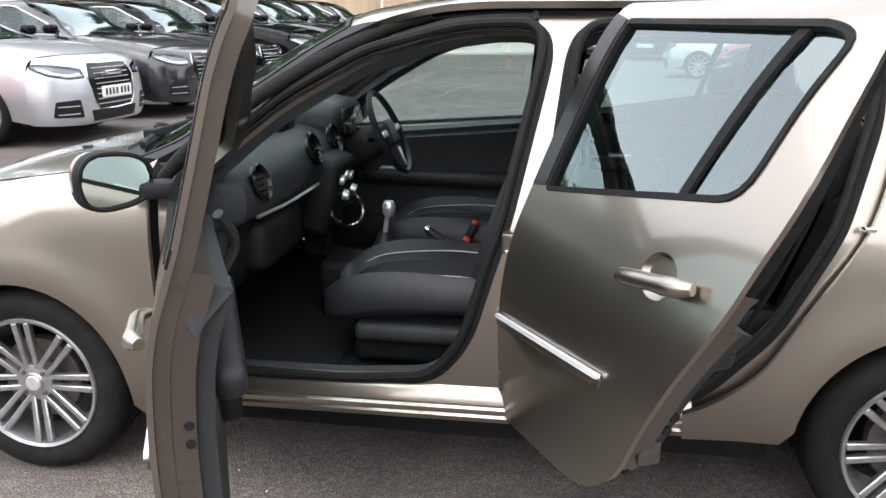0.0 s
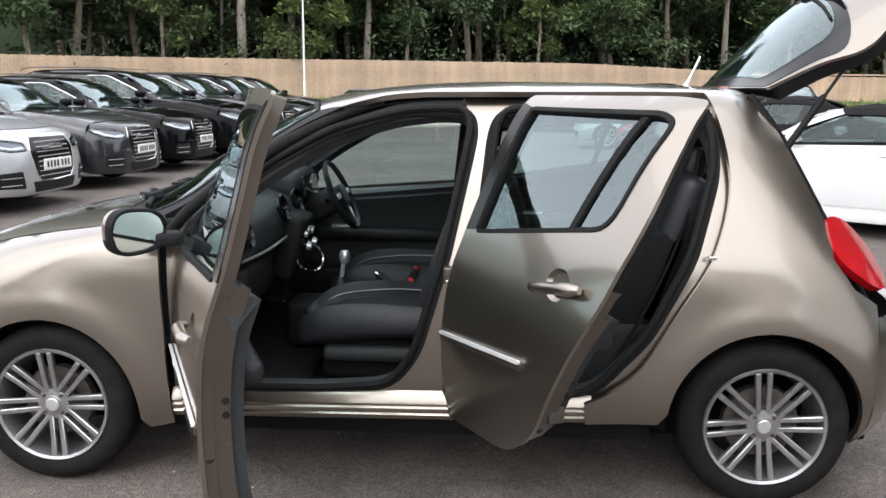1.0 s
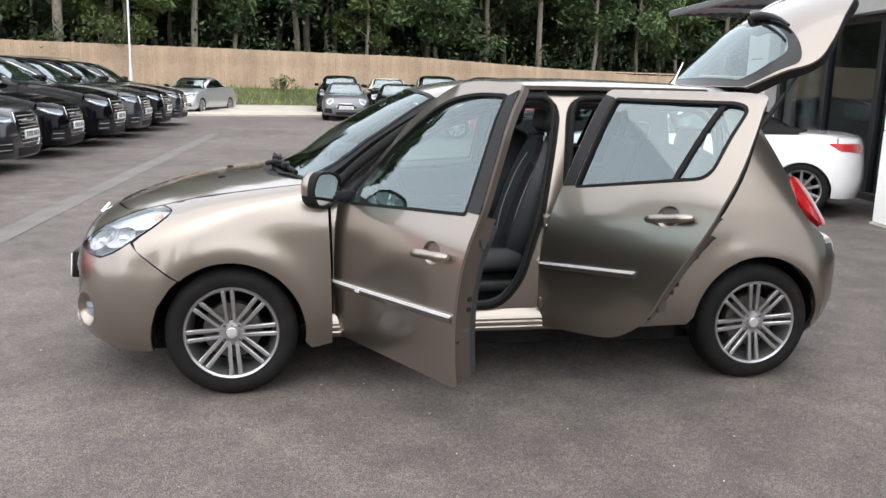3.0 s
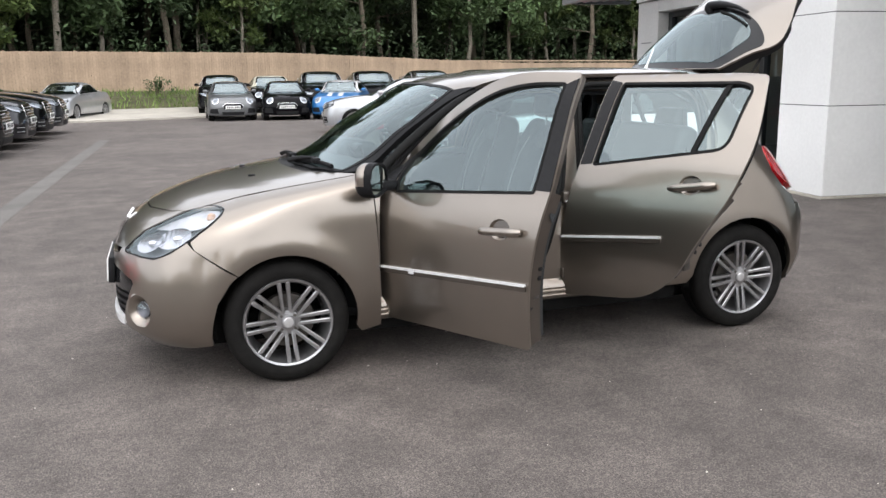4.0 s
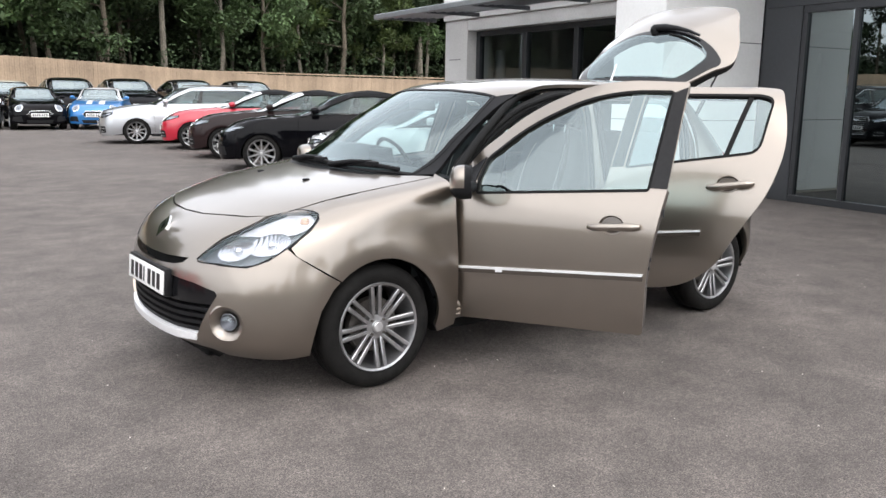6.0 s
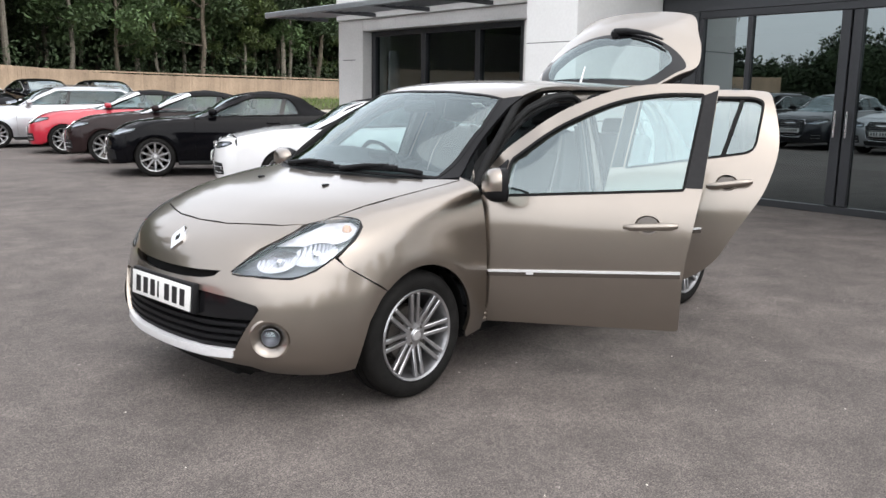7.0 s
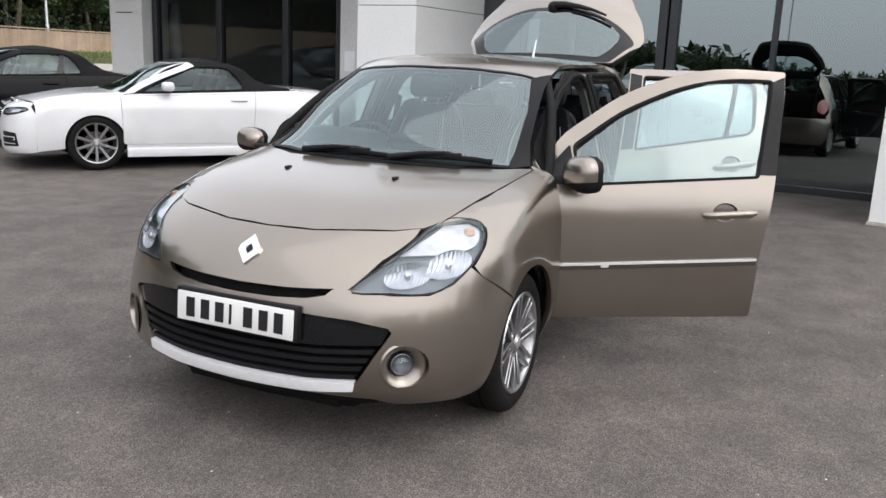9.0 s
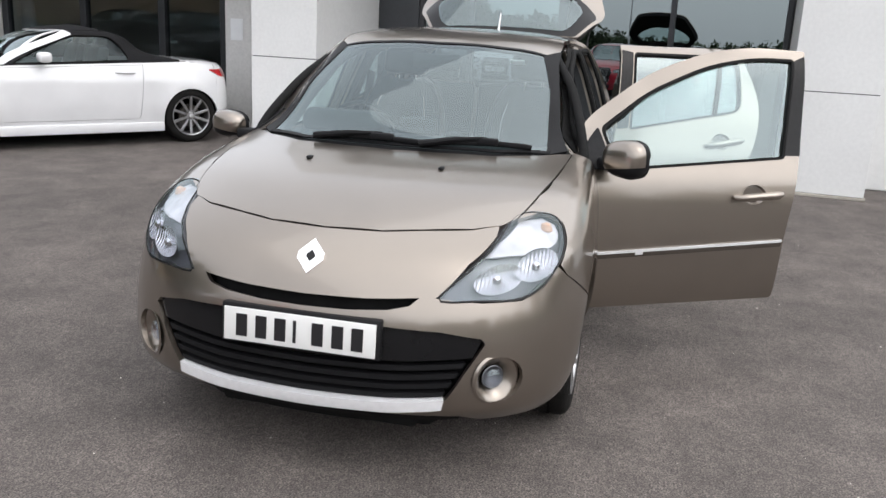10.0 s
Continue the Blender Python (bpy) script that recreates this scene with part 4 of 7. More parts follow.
part("plate_holder", moved(box(-0.004, 0.03, -0.272, 0.272, -0.066, 0.066, 0.006), pose(-0.811, 0, 0.505, 0, 4, 0)), PLASTIC, hatch)
for y in (0.196, 0.128, 0.062, 0.012, -0.066, -0.134, -0.2):
    part("plate_bar", moved(box(-0.0015, 0.0015, -0.019 if y != 0.012 else -0.005, 0.019 if y != 0.012 else 0.005, -0.037, 0.037), pose(-0.8245, y, 0.503, 0, 4, 0)), PLATE_DARK, plate)

# rear bumper, lamps and the open boot
tb = [tail_deg(2.93, -seam_y(2.93, z), z)[:2] for z in (0.70, 0.6, 0.5, 0.4, 0.28)]
tail_loop = [(tb[0][0], 0.70)] + [q for q in tb[1:]] + [(tb[-1][0], 0.22), (-tb[-1][0], 0.22)] + [(-a, z) for a, z in tb[::-1]]
part("rear_bumper", skin(tail_loop, HX.tail, (0.05, 0.03), 0.03), PAINT, hatch)
tl3 = [(2.765, 0.70, 1.02), (2.845, 0.63, 1.005), (2.93, 0.62, 0.93), (2.99, 0.64, 0.835), (2.985, 0.68, 0.795), (2.93, 0.72, 0.785), (2.85, 0.765, 0.835), (2.775, 0.77, 0.91)]
for s in (-1, 1):
    loop = spline([(tail_deg(x, s * y, z)[0], z) for x, y, z in tl3], 4, True)
    lamp_ob = part("tail_light", skin(loop, HX.tail, (0.05, 0.02), 0.03, offset=0.006), RED_LENS, hatch, "red tail light")
boot_edge = [(2.55, 0.44, 1.44), (2.64, 0.50, 1.31), (2.77, 0.54, 1.08), (2.86, 0.56, 0.92), (2.99, 0.55, 0.70)]
both("boot_seal", tube(spline([(x, -y, z) for x, y, z in boot_edge], 5), 0.016, 8), SEAL, hatch)
part("boot_trim", joined(box(2.0, 2.80, -0.62, -0.50, 0.42, 0.95, 0.03), box(2.0, 2.80, 0.50, 0.62, 0.42, 0.95, 0.03), box(2.0, 3.08, -0.6, 0.6, 0.38, 0.5, 0.03)), CARPET, hatch)

# tailgate, swung up about its hinge at the rear of the roof
HINGE = np.array((2.545, 0.0, 1.468))
GATE_X = curve([(0, 2.545), (0.25, 2.715), (0.53, 2.90), (0.78, 3.08), (1, 3.25)])
GATE_Z = curve([(0, 1.470), (0.25, 1.675), (0.53, 1.845), (0.78, 1.96), (1, 2.035)])
GATE_HALF = curve([(0, 0.50), (0.2, 0.575), (0.42, 0.638), (0.52, 0.648), (0.65, 0.62), (0.85, 0.52), (1, 0.455)])
GATE_DROP = curve([(0, 0.0), (0.25, 0.12), (0.52, 0.215), (0.75, 0.15), (1, 0.055)])
GATE_SWEEP = curve([(0, 0.045), (0.5, 0.0), (1, -0.05)])


def gate_skin(p):
    """The raised tailgate's outer face; p: metres along from the hinge (0 to 0.9), and across (-0.6 to 0.6)."""
    s, w = np.clip(p[:, 0] / 0.9, 0, 1), p[:, 1] / 0.6
    e = np.abs(w) ** 2.4
    return np.stack([GATE_X(s) + GATE_SWEEP(s) * e, GATE_HALF(s) * w, GATE_Z(s) - GATE_DROP(s) * e], 1)


def gate_loop(half):
    return half + [(q[0], -q[1], *q[2:]) for q in half[::-1] if q[1] > 1e-4]


GATE_GLASS = rounded(gate_loop([(0.045, 0.0), (0.045, 0.46), (0.12, 0.50, 0.06), (0.32, 0.495, 0.08), (0.405, 0.40, 0.09), (0.44, 0.2, 0.05), (0.435, 0.07, 0.02), (0.405, 0.0, 0.02)]), 0.03)
gate = part("tailgate", skin(rounded(gate_loop([(0.0, 0.0, 0), (0.0, 0.6), (0.5, 0.6, 0.05), (0.9, 0.6, 0.09), (0.9, 0.0, 0)]), 0.02), gate_skin, (0.03, 0.03), 0.012, [GATE_GLASS]), PAINT, hatch,
            "raised beige tailgate with a rear wiper", HINGE)
gate.matrix_basis = Matrix.Translation(HINGE)
part("rear_glass", skin(grow(GATE_GLASS, -0.002), gate_skin, (0.05, 0.05), 0, offset=-0.006), GLASS, gate, "", HINGE)
frit = rounded(gate_loop([(0.006, 0.0, 0), (0.006, 0.575), (0.36, 0.578, 0.08), (0.435, 0.47, 0.09), (0.482, 0.22, 0.05), (0.488, 0.0, 0)]), 0.03)
part("glass_surround", skin(frit, gate_skin, (0.03, 0.03), 0.005, [grow(GATE_GLASS, -0.012)], 0.003), GLOSS_BLACK, gate, "", HINGE)
part("inner_trim", skin(rounded(gate_loop([(0.02, 0.0, 0), (0.02, 0.594), (0.5, 0.594, 0.05), (0.89, 0.58, 0.09), (0.89, 0.0, 0)]), 0.03), gate_skin, (0.05, 0.05), 0.055, [grow(GATE_GLASS, 0.012)], -0.0125), PLASTIC, gate, "", HINGE)
wp = gate_skin(np.array([(0.474, 0.03), (0.478, -0.06), (0.470, -0.16), (0.462, -0.25), (0.452, -0.345)])) + (-0.012, 0, 0.026)
wiper_base = gate_skin(np.array([(0.477, 0.03)]))[0]
part("rear_wiper", joined(tube(wp, (0.026, 0.024, 0.017, 0.012, 0.008), 10), moved(lathe([(0.001, 0.045), (0.022, 0.042), (0.034, 0.025), (0.036, 0.0)], 18, "z"), Matrix.Translation(wiper_base) @ Matrix.Rotation(radians(-40), 4, "Y"))),
     PLASTIC, gate, "", HINGE)
blade = gate_skin(np.array([(0.425 - 0.05 * abs(q), -0.12 - 0.28 * q) for q in np.linspace(0, 1, 6)])) + (-0.004, 0, 0.010)
part("wiper_blade", tube(blade, 0.007, 6), SEAL, gate, "", HINGE)
part("brake_light", box(2.535, 2.575, -0.15, 0.15, 1.455, 1.474, 0.006), RED_LENS, hatch, "narrow red brake light")
for s in (-1, 1):
    foot, tip = np.array((2.66, s * 0.53, 1.24)), np.array((2.87, s * 0.57, 1.60))
    mid = foot + (tip - foot) * 0.55
    part("gas_strut", joined(tube([foot, mid], 0.013, 10), tube([mid, tip], 0.006, 8)), PLASTIC, hatch)
part("aerial", tube([(2.41, 0.0, 1.472), (2.425, 0.0, 1.505), (2.465, 0.0, 1.60)], (0.014, 0.006, 0.004), 8), SATIN, hatch)

# doors


DOOR_LEAN = curve([(0.2, 0.0), (1.0, 0.0), (1.1, 0.007), (1.2, 0.018), (1.3, 0.032), (1.4, 0.048), (1.445, 0.060)])


def door(name, outline, window, hinge, degrees, s, label, strip, handle, divider=None, black=()):
    """One side door, built shut and turned about its hinge; s: -1 for the near side, 1 for the far one."""
    flip = (lambda q: q) if s < 0 else mirrored

    front = name == "front_door"

    def surf(p):
        out = DOOR_LEAN(p[:, 1]) if front else -1.2 * DOOR_LEAN(p[:, 1]) * np.clip((p[:, 0] - 1.6) / 0.75, 0, 1.2) ** 2
        if s > 0:
            return HX.side(p)
        flat = p.copy()
        if front and s < 0:
            flat[:, 1] = np.minimum(p[:, 1], OPEN_BEND(p[:, 0]))
        q, low = HX.side(flat), HX.side(flat - (0, 0.08))
        over = p[:, 1] - flat[:, 1]
        q[:, 1] += over * np.clip((q[:, 1] - low[:, 1]) / 0.08, 0, 0.7) - out
        q[:, 2] += over
        return q
    org = (hinge[0], s * hinge[1], 0)

    def add(kind, piece, mat, parent, text=""):
        return part(kind, flip(piece), mat, parent, text, org)
    (ax, az), (bx, bz) = handle
    mid = np.array(((ax * 0.56 + bx * 0.44), (az * 0.56 + bz * 0.44) + 0.005))
    turns = np.arange(24) * math.pi / 12
    cup = [(mid[0] + 0.058 * math.cos(t), mid[1] + 0.044 * math.sin(t)) for t in turns]
    ob = part(name, flip(skin(outline, surf, (0.035, 0.025), 0.012, [window, cup])), PAINT, hatch, label, org)
    waist = lambda x: 0.876 + 0.095 * (x - 0.6) if front else 0.97
    ring = grow(outline, -0.007)
    add("inner_frame", skin([(x, min(z, float(waist(x)))) for x, z in ring], surf, (0.05, 0.04), 0.03, [], -0.0125), SHADED_PAINT, ob)
    add("window_frame", skin([(x, max(z, float(waist(x)))) for x, z in ring], surf, (0.05, 0.04), 0.03, [grow(window, 0.002)], -0.0125), SHADED_PAINT if front else SEAL, ob)
    ob.matrix_basis = Matrix.Translation(org) @ Matrix.Rotation(radians(s * degrees), 4, "Z")
    add("window_glass", skin(grow(window, 0.004), surf, (0.08, 0.06), 0, offset=-0.0105), GLASS, ob)
    add("window_seal", skin(grow(window, 0.006), surf, (0.05, 0.02), 0.014, [grow(window, -0.006)], 0.004), SEAL, ob)
    for loop in black:
        add("pillar_trim", skin(rounded(loop, 0.004), surf, (0.05, 0.03), 0.006, offset=0.003), PILLAR, ob)
    if divider:
        add("window_bar", skin(divider, surf, (0.03, 0.04), 0.010, offset=-0.002), SEAL, ob)
    inner = [(x, z) for x, z in grow(outline, -0.025)]
    belt = lambda x: 0.885 + 0.095 * (x - 0.6)
    card = [(x, min(z, float(belt(x)) if front else 0.90)) for x, z in inner]
    shell = [(x, min(z, float(belt(x)) + 0.02 if front else 0.90)) for x, z in grow(outline, -0.010)]
    deep = 0.044 if front else 0.022
    add("door_shell", skin(shell, surf, (0.05, 0.04), deep, offset=-0.043), SHADED_PAINT if s < 0 else DOORCARD, ob)
    add("door_card", skin(card, surf, (0.05, 0.04), 0.035, offset=-0.0435 - deep), DOORCARD, ob)
    x0, x1 = min(q[0] for q in card), max(q[0] for q in card)
    zc = belt((x0 + x1) / 2)
    y = -float(HX.w(np.array([x0 + 0.4]), np.array([0.6]))[0])
    add("armrest", box(x0 + 0.22, x1 - 0.16, y + 0.12, y + 0.19, zc - 0.26, zc - 0.19, 0.025, 3), LEATHER, ob)
    add("pull_handle", tube(spline([(x0 + 0.20, y + 0.14, zc - 0.23), (x0 + 0.20, y + 0.20, zc - 0.12), (x0 + 0.26, y + 0.16, zc - 0.02)], 5), 0.016, 8), DOORCARD, ob)
    add("door_pocket", box(x0 + 0.06, x0 + (0.70 if x1 - x0 < 0.96 and x0 < 1 else 0.40), y + 0.12, y + 0.19, 0.36, 0.52, 0.03, 3), PLASTIC, ob)
    add("loudspeaker", moved(lathe([(0.001, 0.0), (0.07, 0.003), (0.08, -0.008), (0.085, -0.02)], 24, "y"), Matrix.Translation((x0 + 0.17, y + 0.155, 0.47))), PLASTIC, ob)
    add("window_switch", box(x0 + 0.30, x0 + 0.40, y + 0.135, y + 0.18, zc - 0.195, zc - 0.178, 0.006), SATIN, ob)
    (ax, az), (bx, bz) = strip
    top = [(ax, az + 0.012), (bx, bz + 0.012), (bx, bz + 0.001), (ax, az + 0.001)]
    add("side_moulding", skin(rounded(top, 0.004), surf, (0.06, 0.012), 0.01, offset=0.013), BRIGHT, ob)
    low = [(ax, az), (bx, bz), (bx, bz - 0.020), (ax, az - 0.020)]
    add("moulding_base", skin(rounded(low, 0.002), surf, (0.06, 0.012), 0.010, offset=0.008), SHADED_PAINT, ob)
    (ax, az), (bx, bz) = handle
    pts = surf(np.array([(ax + (bx - ax) * t, az + (bz - az) * t) for t in np.linspace(0, 1, 9)])) + (0, -0.03, 0)
    pts[0, 1] += 0.022
    pts[-1, 1] += 0.014
    add("handle", tube(pts, [0.010, 0.016, 0.018, 0.018, 0.018, 0.018, 0.019, 0.019, 0.012], 12), PAINT, ob)
    levels = (1.0, 0.93, 0.8, 0.6, 0.35, 0.1)
    dish = np.concatenate([surf(np.array([(mid[0] + k * 0.0585 * math.cos(t), mid[1] + k * 0.0445 * math.sin(t)) for t in turns])) + (0, 0.034 * (1 - k ** 2.5), 0) for k in levels])
    faces = [(i * 24 + j, i * 24 + (j + 1) % 24, (i + 1) * 24 + (j + 1) % 24, (i + 1) * 24 + j)[::-1] for i in range(5) for j in range(24)] + [tuple(range(120, 144))[::-1]]
    add("handle_recess", (dish, faces), PAINT, ob)
    # the edge that faces the frame: latch, bolts and rubber stops
    def edge_x(z):
        loop = np.array([q[:2] for q in outline])
        cross = [a[0] + (b[0] - a[0]) * (z - a[1]) / (b[1] - a[1]) for a, b in zip(loop, np.roll(loop, -1, 0)) if (a[1] > z) != (b[1] > z)]
        return max(cross) - 0.015
    for z in (0.50, 0.62, 0.66):
        xe = edge_x(z)
        add("bolt", moved(lathe([(0.001, 0.004), (0.010, 0.004), (0.011, 0)], 10, "x"), Matrix.Translation((xe + 0.004, y + (0.075 if z > 0.61 else 0.03), z))), PLASTIC, ob)
    xe = edge_x(0.57)
    add("latch", box(xe - 0.01, xe + 0.004, y + 0.035, y + 0.085, 0.53, 0.58, 0.003), STEEL, ob)
    return ob, add


FB = [[(1.413, 0.985), (1.488, 0.985), (1.524, 1.428), (1.458, 1.400)]]
RB = [[(1.523, 0.99), (1.592, 1.0), (1.655, 1.400), (1.590, 1.412)]]
DIV = [(2.112, 1.07), (2.138, 1.075), (2.232, 1.402), (2.206, 1.402)]
MIRROR_BASE = rounded([(0.455, 0.91), (0.448, 0.975), (0.552, 1.076), (0.557, 0.91)], 0.012)
for s, fd, rd in ((-1, 65.0, 63.6), (1, 0.0, 0.0)):
    state = "wide open" if s < 0 else "shut"
    ob, add = door("front_door", OPEN_DOOR if s < 0 else FRONT_DOOR, OPEN_GLASS if s < 0 else FRONT_GLASS, (0.50, 0.82), fd, s, f"beige front door, {state}, with a bright side moulding", ((0.478, 0.533), (1.418, 0.594)),
                   ((1.155, 0.798), (1.39, 0.817)), None, FB)
    tab = [(0.70, 0.562), (0.736, 0.5645), (0.736, 0.5395), (0.70, 0.537)]
    add("moulding_badge", skin(tab, HX.side, 0.02, 0.003, offset=0.0145), BRIGHT, ob)
    add("mirror_base", skin(MIRROR_BASE, lambda p: HX.side(p) - np.stack([0 * p[:, 0], DOOR_LEAN(p[:, 1]), 0 * p[:, 0]], 1), (0.03, 0.03), 0.02, offset=0.006), PLASTIC, ob)
    add("mirror_arm", box(0.50, 0.57, -0.90, -0.80, 0.915, 0.965, 0.015), PLASTIC, ob)
    # mirror head: a rounded shell about its own middle, cut flat at the glass, turned in towards the driver
    bm = bmesh.new()
    bmesh.ops.create_uvsphere(bm, u_segments=32, v_segments=20, radius=1)
    for q in bm.verts:
        x, y, z = q.co
        k = 2.7
        r = (abs(x) ** k + abs(y) ** k + abs(z) ** k) ** (1 / k)
        x, y, z = x / r, y / r, z / r
        q.co = Vector((0.085 * x, 0.114 * y, (0.079 - 0.010 * y) * z))
    for co, no in (((0, 0, -0.038), (0, 0.15, 1)), ((0.042, 0, 0), (1, 0, 0)), ((0.002, 0, 0), (1, 0, 0))):
        bmesh.ops.bisect_plane(bm, geom=list(bm.verts) + list(bm.edges) + list(bm.faces), plane_co=co, plane_no=no)
    bm.verts.index_update()
    v, f = np.array([q.co[:] for q in bm.verts]), [tuple(w.index for w in q.verts) for q in bm.faces]
    bm.free()
    mid = np.array([v[list(q)].mean(0) for q in f])
    keep = mid[:, 0] < 0.042
    cap = (mid[:, 0] < 0.002) & (mid[:, 2] + 0.038 + 0.15 * mid[:, 1] > 0)
    head = Matrix.Translation((0.568, -0.958, 0.978)) @ Matrix.Rotation(radians(27 if s < 0 else 12), 4, "Z") @ Matrix.Diagonal((0.80, 0.92, 1, 1) if s < 0 else (0.78, 0.78, 0.78, 1))
    add("mirror_cap", moved((v, [q for q, c in zip(f, cap) if c]), head), PAINT, ob)
    add("mirror_housing", moved((v, [q for q, c in zip(f, cap | ~keep) if not c]), head), TRIM, ob)
    t = np.arange(36) * math.pi / 18
    c, q = np.cos(t), np.sin(t)
    y, z = np.sign(c) * np.abs(c) ** 0.74, np.sign(q) * np.abs(q) ** 0.74
    v, f = fill(np.stack([0.098 * y, (0.066 - 0.009 * y) * z], 1), 0.05)
    pane = np.stack([np.zeros(len(v)), v[:, 0], v[:, 1]], 1)
    add("mirror_glass", moved(thick(pane, f, 0.004, centre=(-1, 0, 0)), head @ Matrix.Translation((0.036, 0, 0)) @ Matrix.Rotation(radians(1), 4, "Y")), MIRROR, ob)
    rim_v = np.stack([np.full(36, 0.041), 0.104 * y, (0.072 - 0.009 * y) * z], 1)
    add("mirror_rim", moved(tube(rim_v, 0.007, 6, True), head), TRIM, ob)
    rob, add = door("rear_door", REAR_DOOR, REAR_GLASS, (1.475, 0.82), rd, s, f"beige rear door, {state}, with a split window", ((1.462, 0.612), (2.04, 0.677)),
                    ((2.055, 0.915), (2.285, 0.95)), DIV, RB)
both("door_striker", tube([(1.455, -0.80, 0.80), (1.455, -0.835, 0.80), (1.475, -0.835, 0.80), (1.475, -0.80, 0.80)], 0.006, 6), CHROME, hatch)
both("door_striker", tube([(2.345, -0.80, 0.90), (2.345, -0.828, 0.90), (2.365, -0.828, 0.90), (2.365, -0.80, 0.90)], 0.006, 6), CHROME, hatch)
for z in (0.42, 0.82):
    both("door_hinge", box(1.44, 1.50, -0.83, -0.78, z - 0.03, z + 0.03, 0.008), SHADED_PAINT, hatch)

# wheels, wells and underbody


def wheel_set(parent, x, y, s, r=0.30, rim=0.208, width=0.195, spokes=8, twin=True, name="wheel", mat=None, turn=0.08):
    """A tyre on an alloy rim; s: -1 where its face looks to -y."""
    m = Matrix.Translation((x, y, r)) @ (Matrix.Identity(4) if s < 0 else Matrix.Rotation(math.pi, 4, "Z"))
    h = width / 2
    hub = part(name, lathe([(0.001, -h + 0.055), (0.13, -h + 0.06), (0.135, -h + 0.075), (0.135, -h + 0.09), (0.06, h - 0.02), (0.001, h - 0.02)], 28), STEEL, parent)
    hub.matrix_basis = m
    tp = [(rim, -h + 0.012), (rim + 0.012, -h + 0.002), (rim + 0.035, -h - 0.004), (r - 0.035, -h - 0.002), (r - 0.012, -h + 0.012), (r - 0.002, -h + 0.03), (r, -h + 0.045)]
    tread = []
    for g in (-0.4, -0.13, 0.13, 0.4):
        q = g * width
        tread += [(r, q - 0.005), (r - 0.007, q - 0.004), (r - 0.007, q + 0.004), (r, q + 0.005)]
    tp += [t for t in tread if abs(t[1]) < h - 0.045] + [(a, -b) for a, b in tp[::-1]]
    part("tyre", lathe(tp + [(rim - 0.01, h - 0.01), (rim - 0.01, -h + 0.02)], 64, closed=True), TYRE, hub)
    barrel = lathe([(rim + 0.008, -h + 0.004), (rim + 0.004, -h - 0.002), (rim - 0.006, -h + 0.002), (rim - 0.014, -h + 0.02), (rim - 0.022, -h + 0.07), (rim - 0.03, 0.02), (rim - 0.02, h - 0.01)], 56)
    face = [barrel]
    for k in range(spokes):
        a = 2 * math.pi * k / spokes + turn
        for t in ((-1, 1) if twin else (0,)):
            off, wide = t * 0.0175, (0.0088 if twin else 0.014)
            q = box(0.04, rim - 0.008, off - wide, off + wide, -0.011, 0.011, 0.003, 1)
            v = q[0].copy()
            k2 = (v[:, 0] - 0.04) / (rim - 0.048)
            v[:, 1] *= 0.95 + 0.22 * k2
            v[:, 2] += 0.016 * (1 - k2) ** 2
            vv = np.stack([v[:, 0] * math.cos(a) - v[:, 1] * math.sin(a), -h + 0.012 + v[:, 2], v[:, 0] * math.sin(a) + v[:, 1] * math.cos(a)], 1)
            face.append((vv, [p[::-1] for p in q[1]]))
    face.append(lathe([(0.001, -h + 0.008), (0.03, -h + 0.008), (0.034, -h + 0.014), (0.058, -h + 0.018), (0.064, -h + 0.03), (0.064, -h + 0.06)], 32))
    part("rim", joined(*face), mat or ALLOY, hub, "silver twin-spoke alloy rim" if twin else "")
    part("hub_cap", lathe([(0.001, -h + 0.004), (0.022, -h + 0.005), (0.027, -h + 0.010)], 24), SATIN, hub)
    for k in range(4):
        a = math.pi / 4 + k * math.pi / 2
        part("wheel_bolt", moved(lathe([(0.001, 0), (0.007, 0.001), (0.008, 0.012)], 8), Matrix.Translation((0.045 * math.cos(a), -h + 0.011, 0.045 * math.sin(a)))), STEEL, hub)
    return hub


def upper_half(piece):
    v, f = piece
    return v, [q for q in f if v[list(q), 2].mean() > -0.06]


for x in (0.0, 2.575):
    for s in (-1, 1):
        wheel_set(hatch, x, s * 0.735, s)
    c = 0.30 if x == 0 else 0.315
    xc = 0.0 if x == 0 else 2.565
    well = lathe([(0.335, -0.815), (0.365, -0.75), (0.365, -0.52), (0.001, -0.5)], 40)
    both("wheel_well", moved(upper_half(well), Matrix.Translation((xc, 0, c))), WELL, hatch)
part("underbody", joined(box(-0.66, 0.2, -0.36, 0.36, 0.145, 0.30, 0.02), box(-0.50, 3.05, -0.56, 0.56, 0.145, 0.30, 0.02), box(0.38, 2.2, -0.74, 0.74, 0.19, 0.30, 0.02)), WELL, hatch)
part("engine_bay", box(-0.58, 0.33, -0.50, 0.50, 0.28, 0.70, 0.02), WELL, hatch)

# windscreen wipers
for a, b in (((0.170, -0.13), (0.290, -0.555)), ((0.195, 0.34), (0.170, -0.15))):
    line = HX.top(np.array([(a[0] + (b[0] - a[0]) * t, a[1] + (b[1] - a[1]) * t) for t in np.linspace(0, 1, 8)])) + (0.0, 0, 0.014)
    arm = part("wiper", tube(line, 0.010, 8, squash=1.2), TRIM, hatch)
    part("wiper_joint", moved(box(-0.02, 0.02, -0.05, 0.05, -0.008, 0.022, 0.008), Matrix.Translation(line[4])), TRIM, arm)
    part("wiper_arm", tube([line[0] + (-0.03, 0.02, 0.0), line[2] + (-0.02, 0, 0.016), line[4] + (0, 0, 0.02)], (0.014, 0.011, 0.007), 8), TRIM, arm)

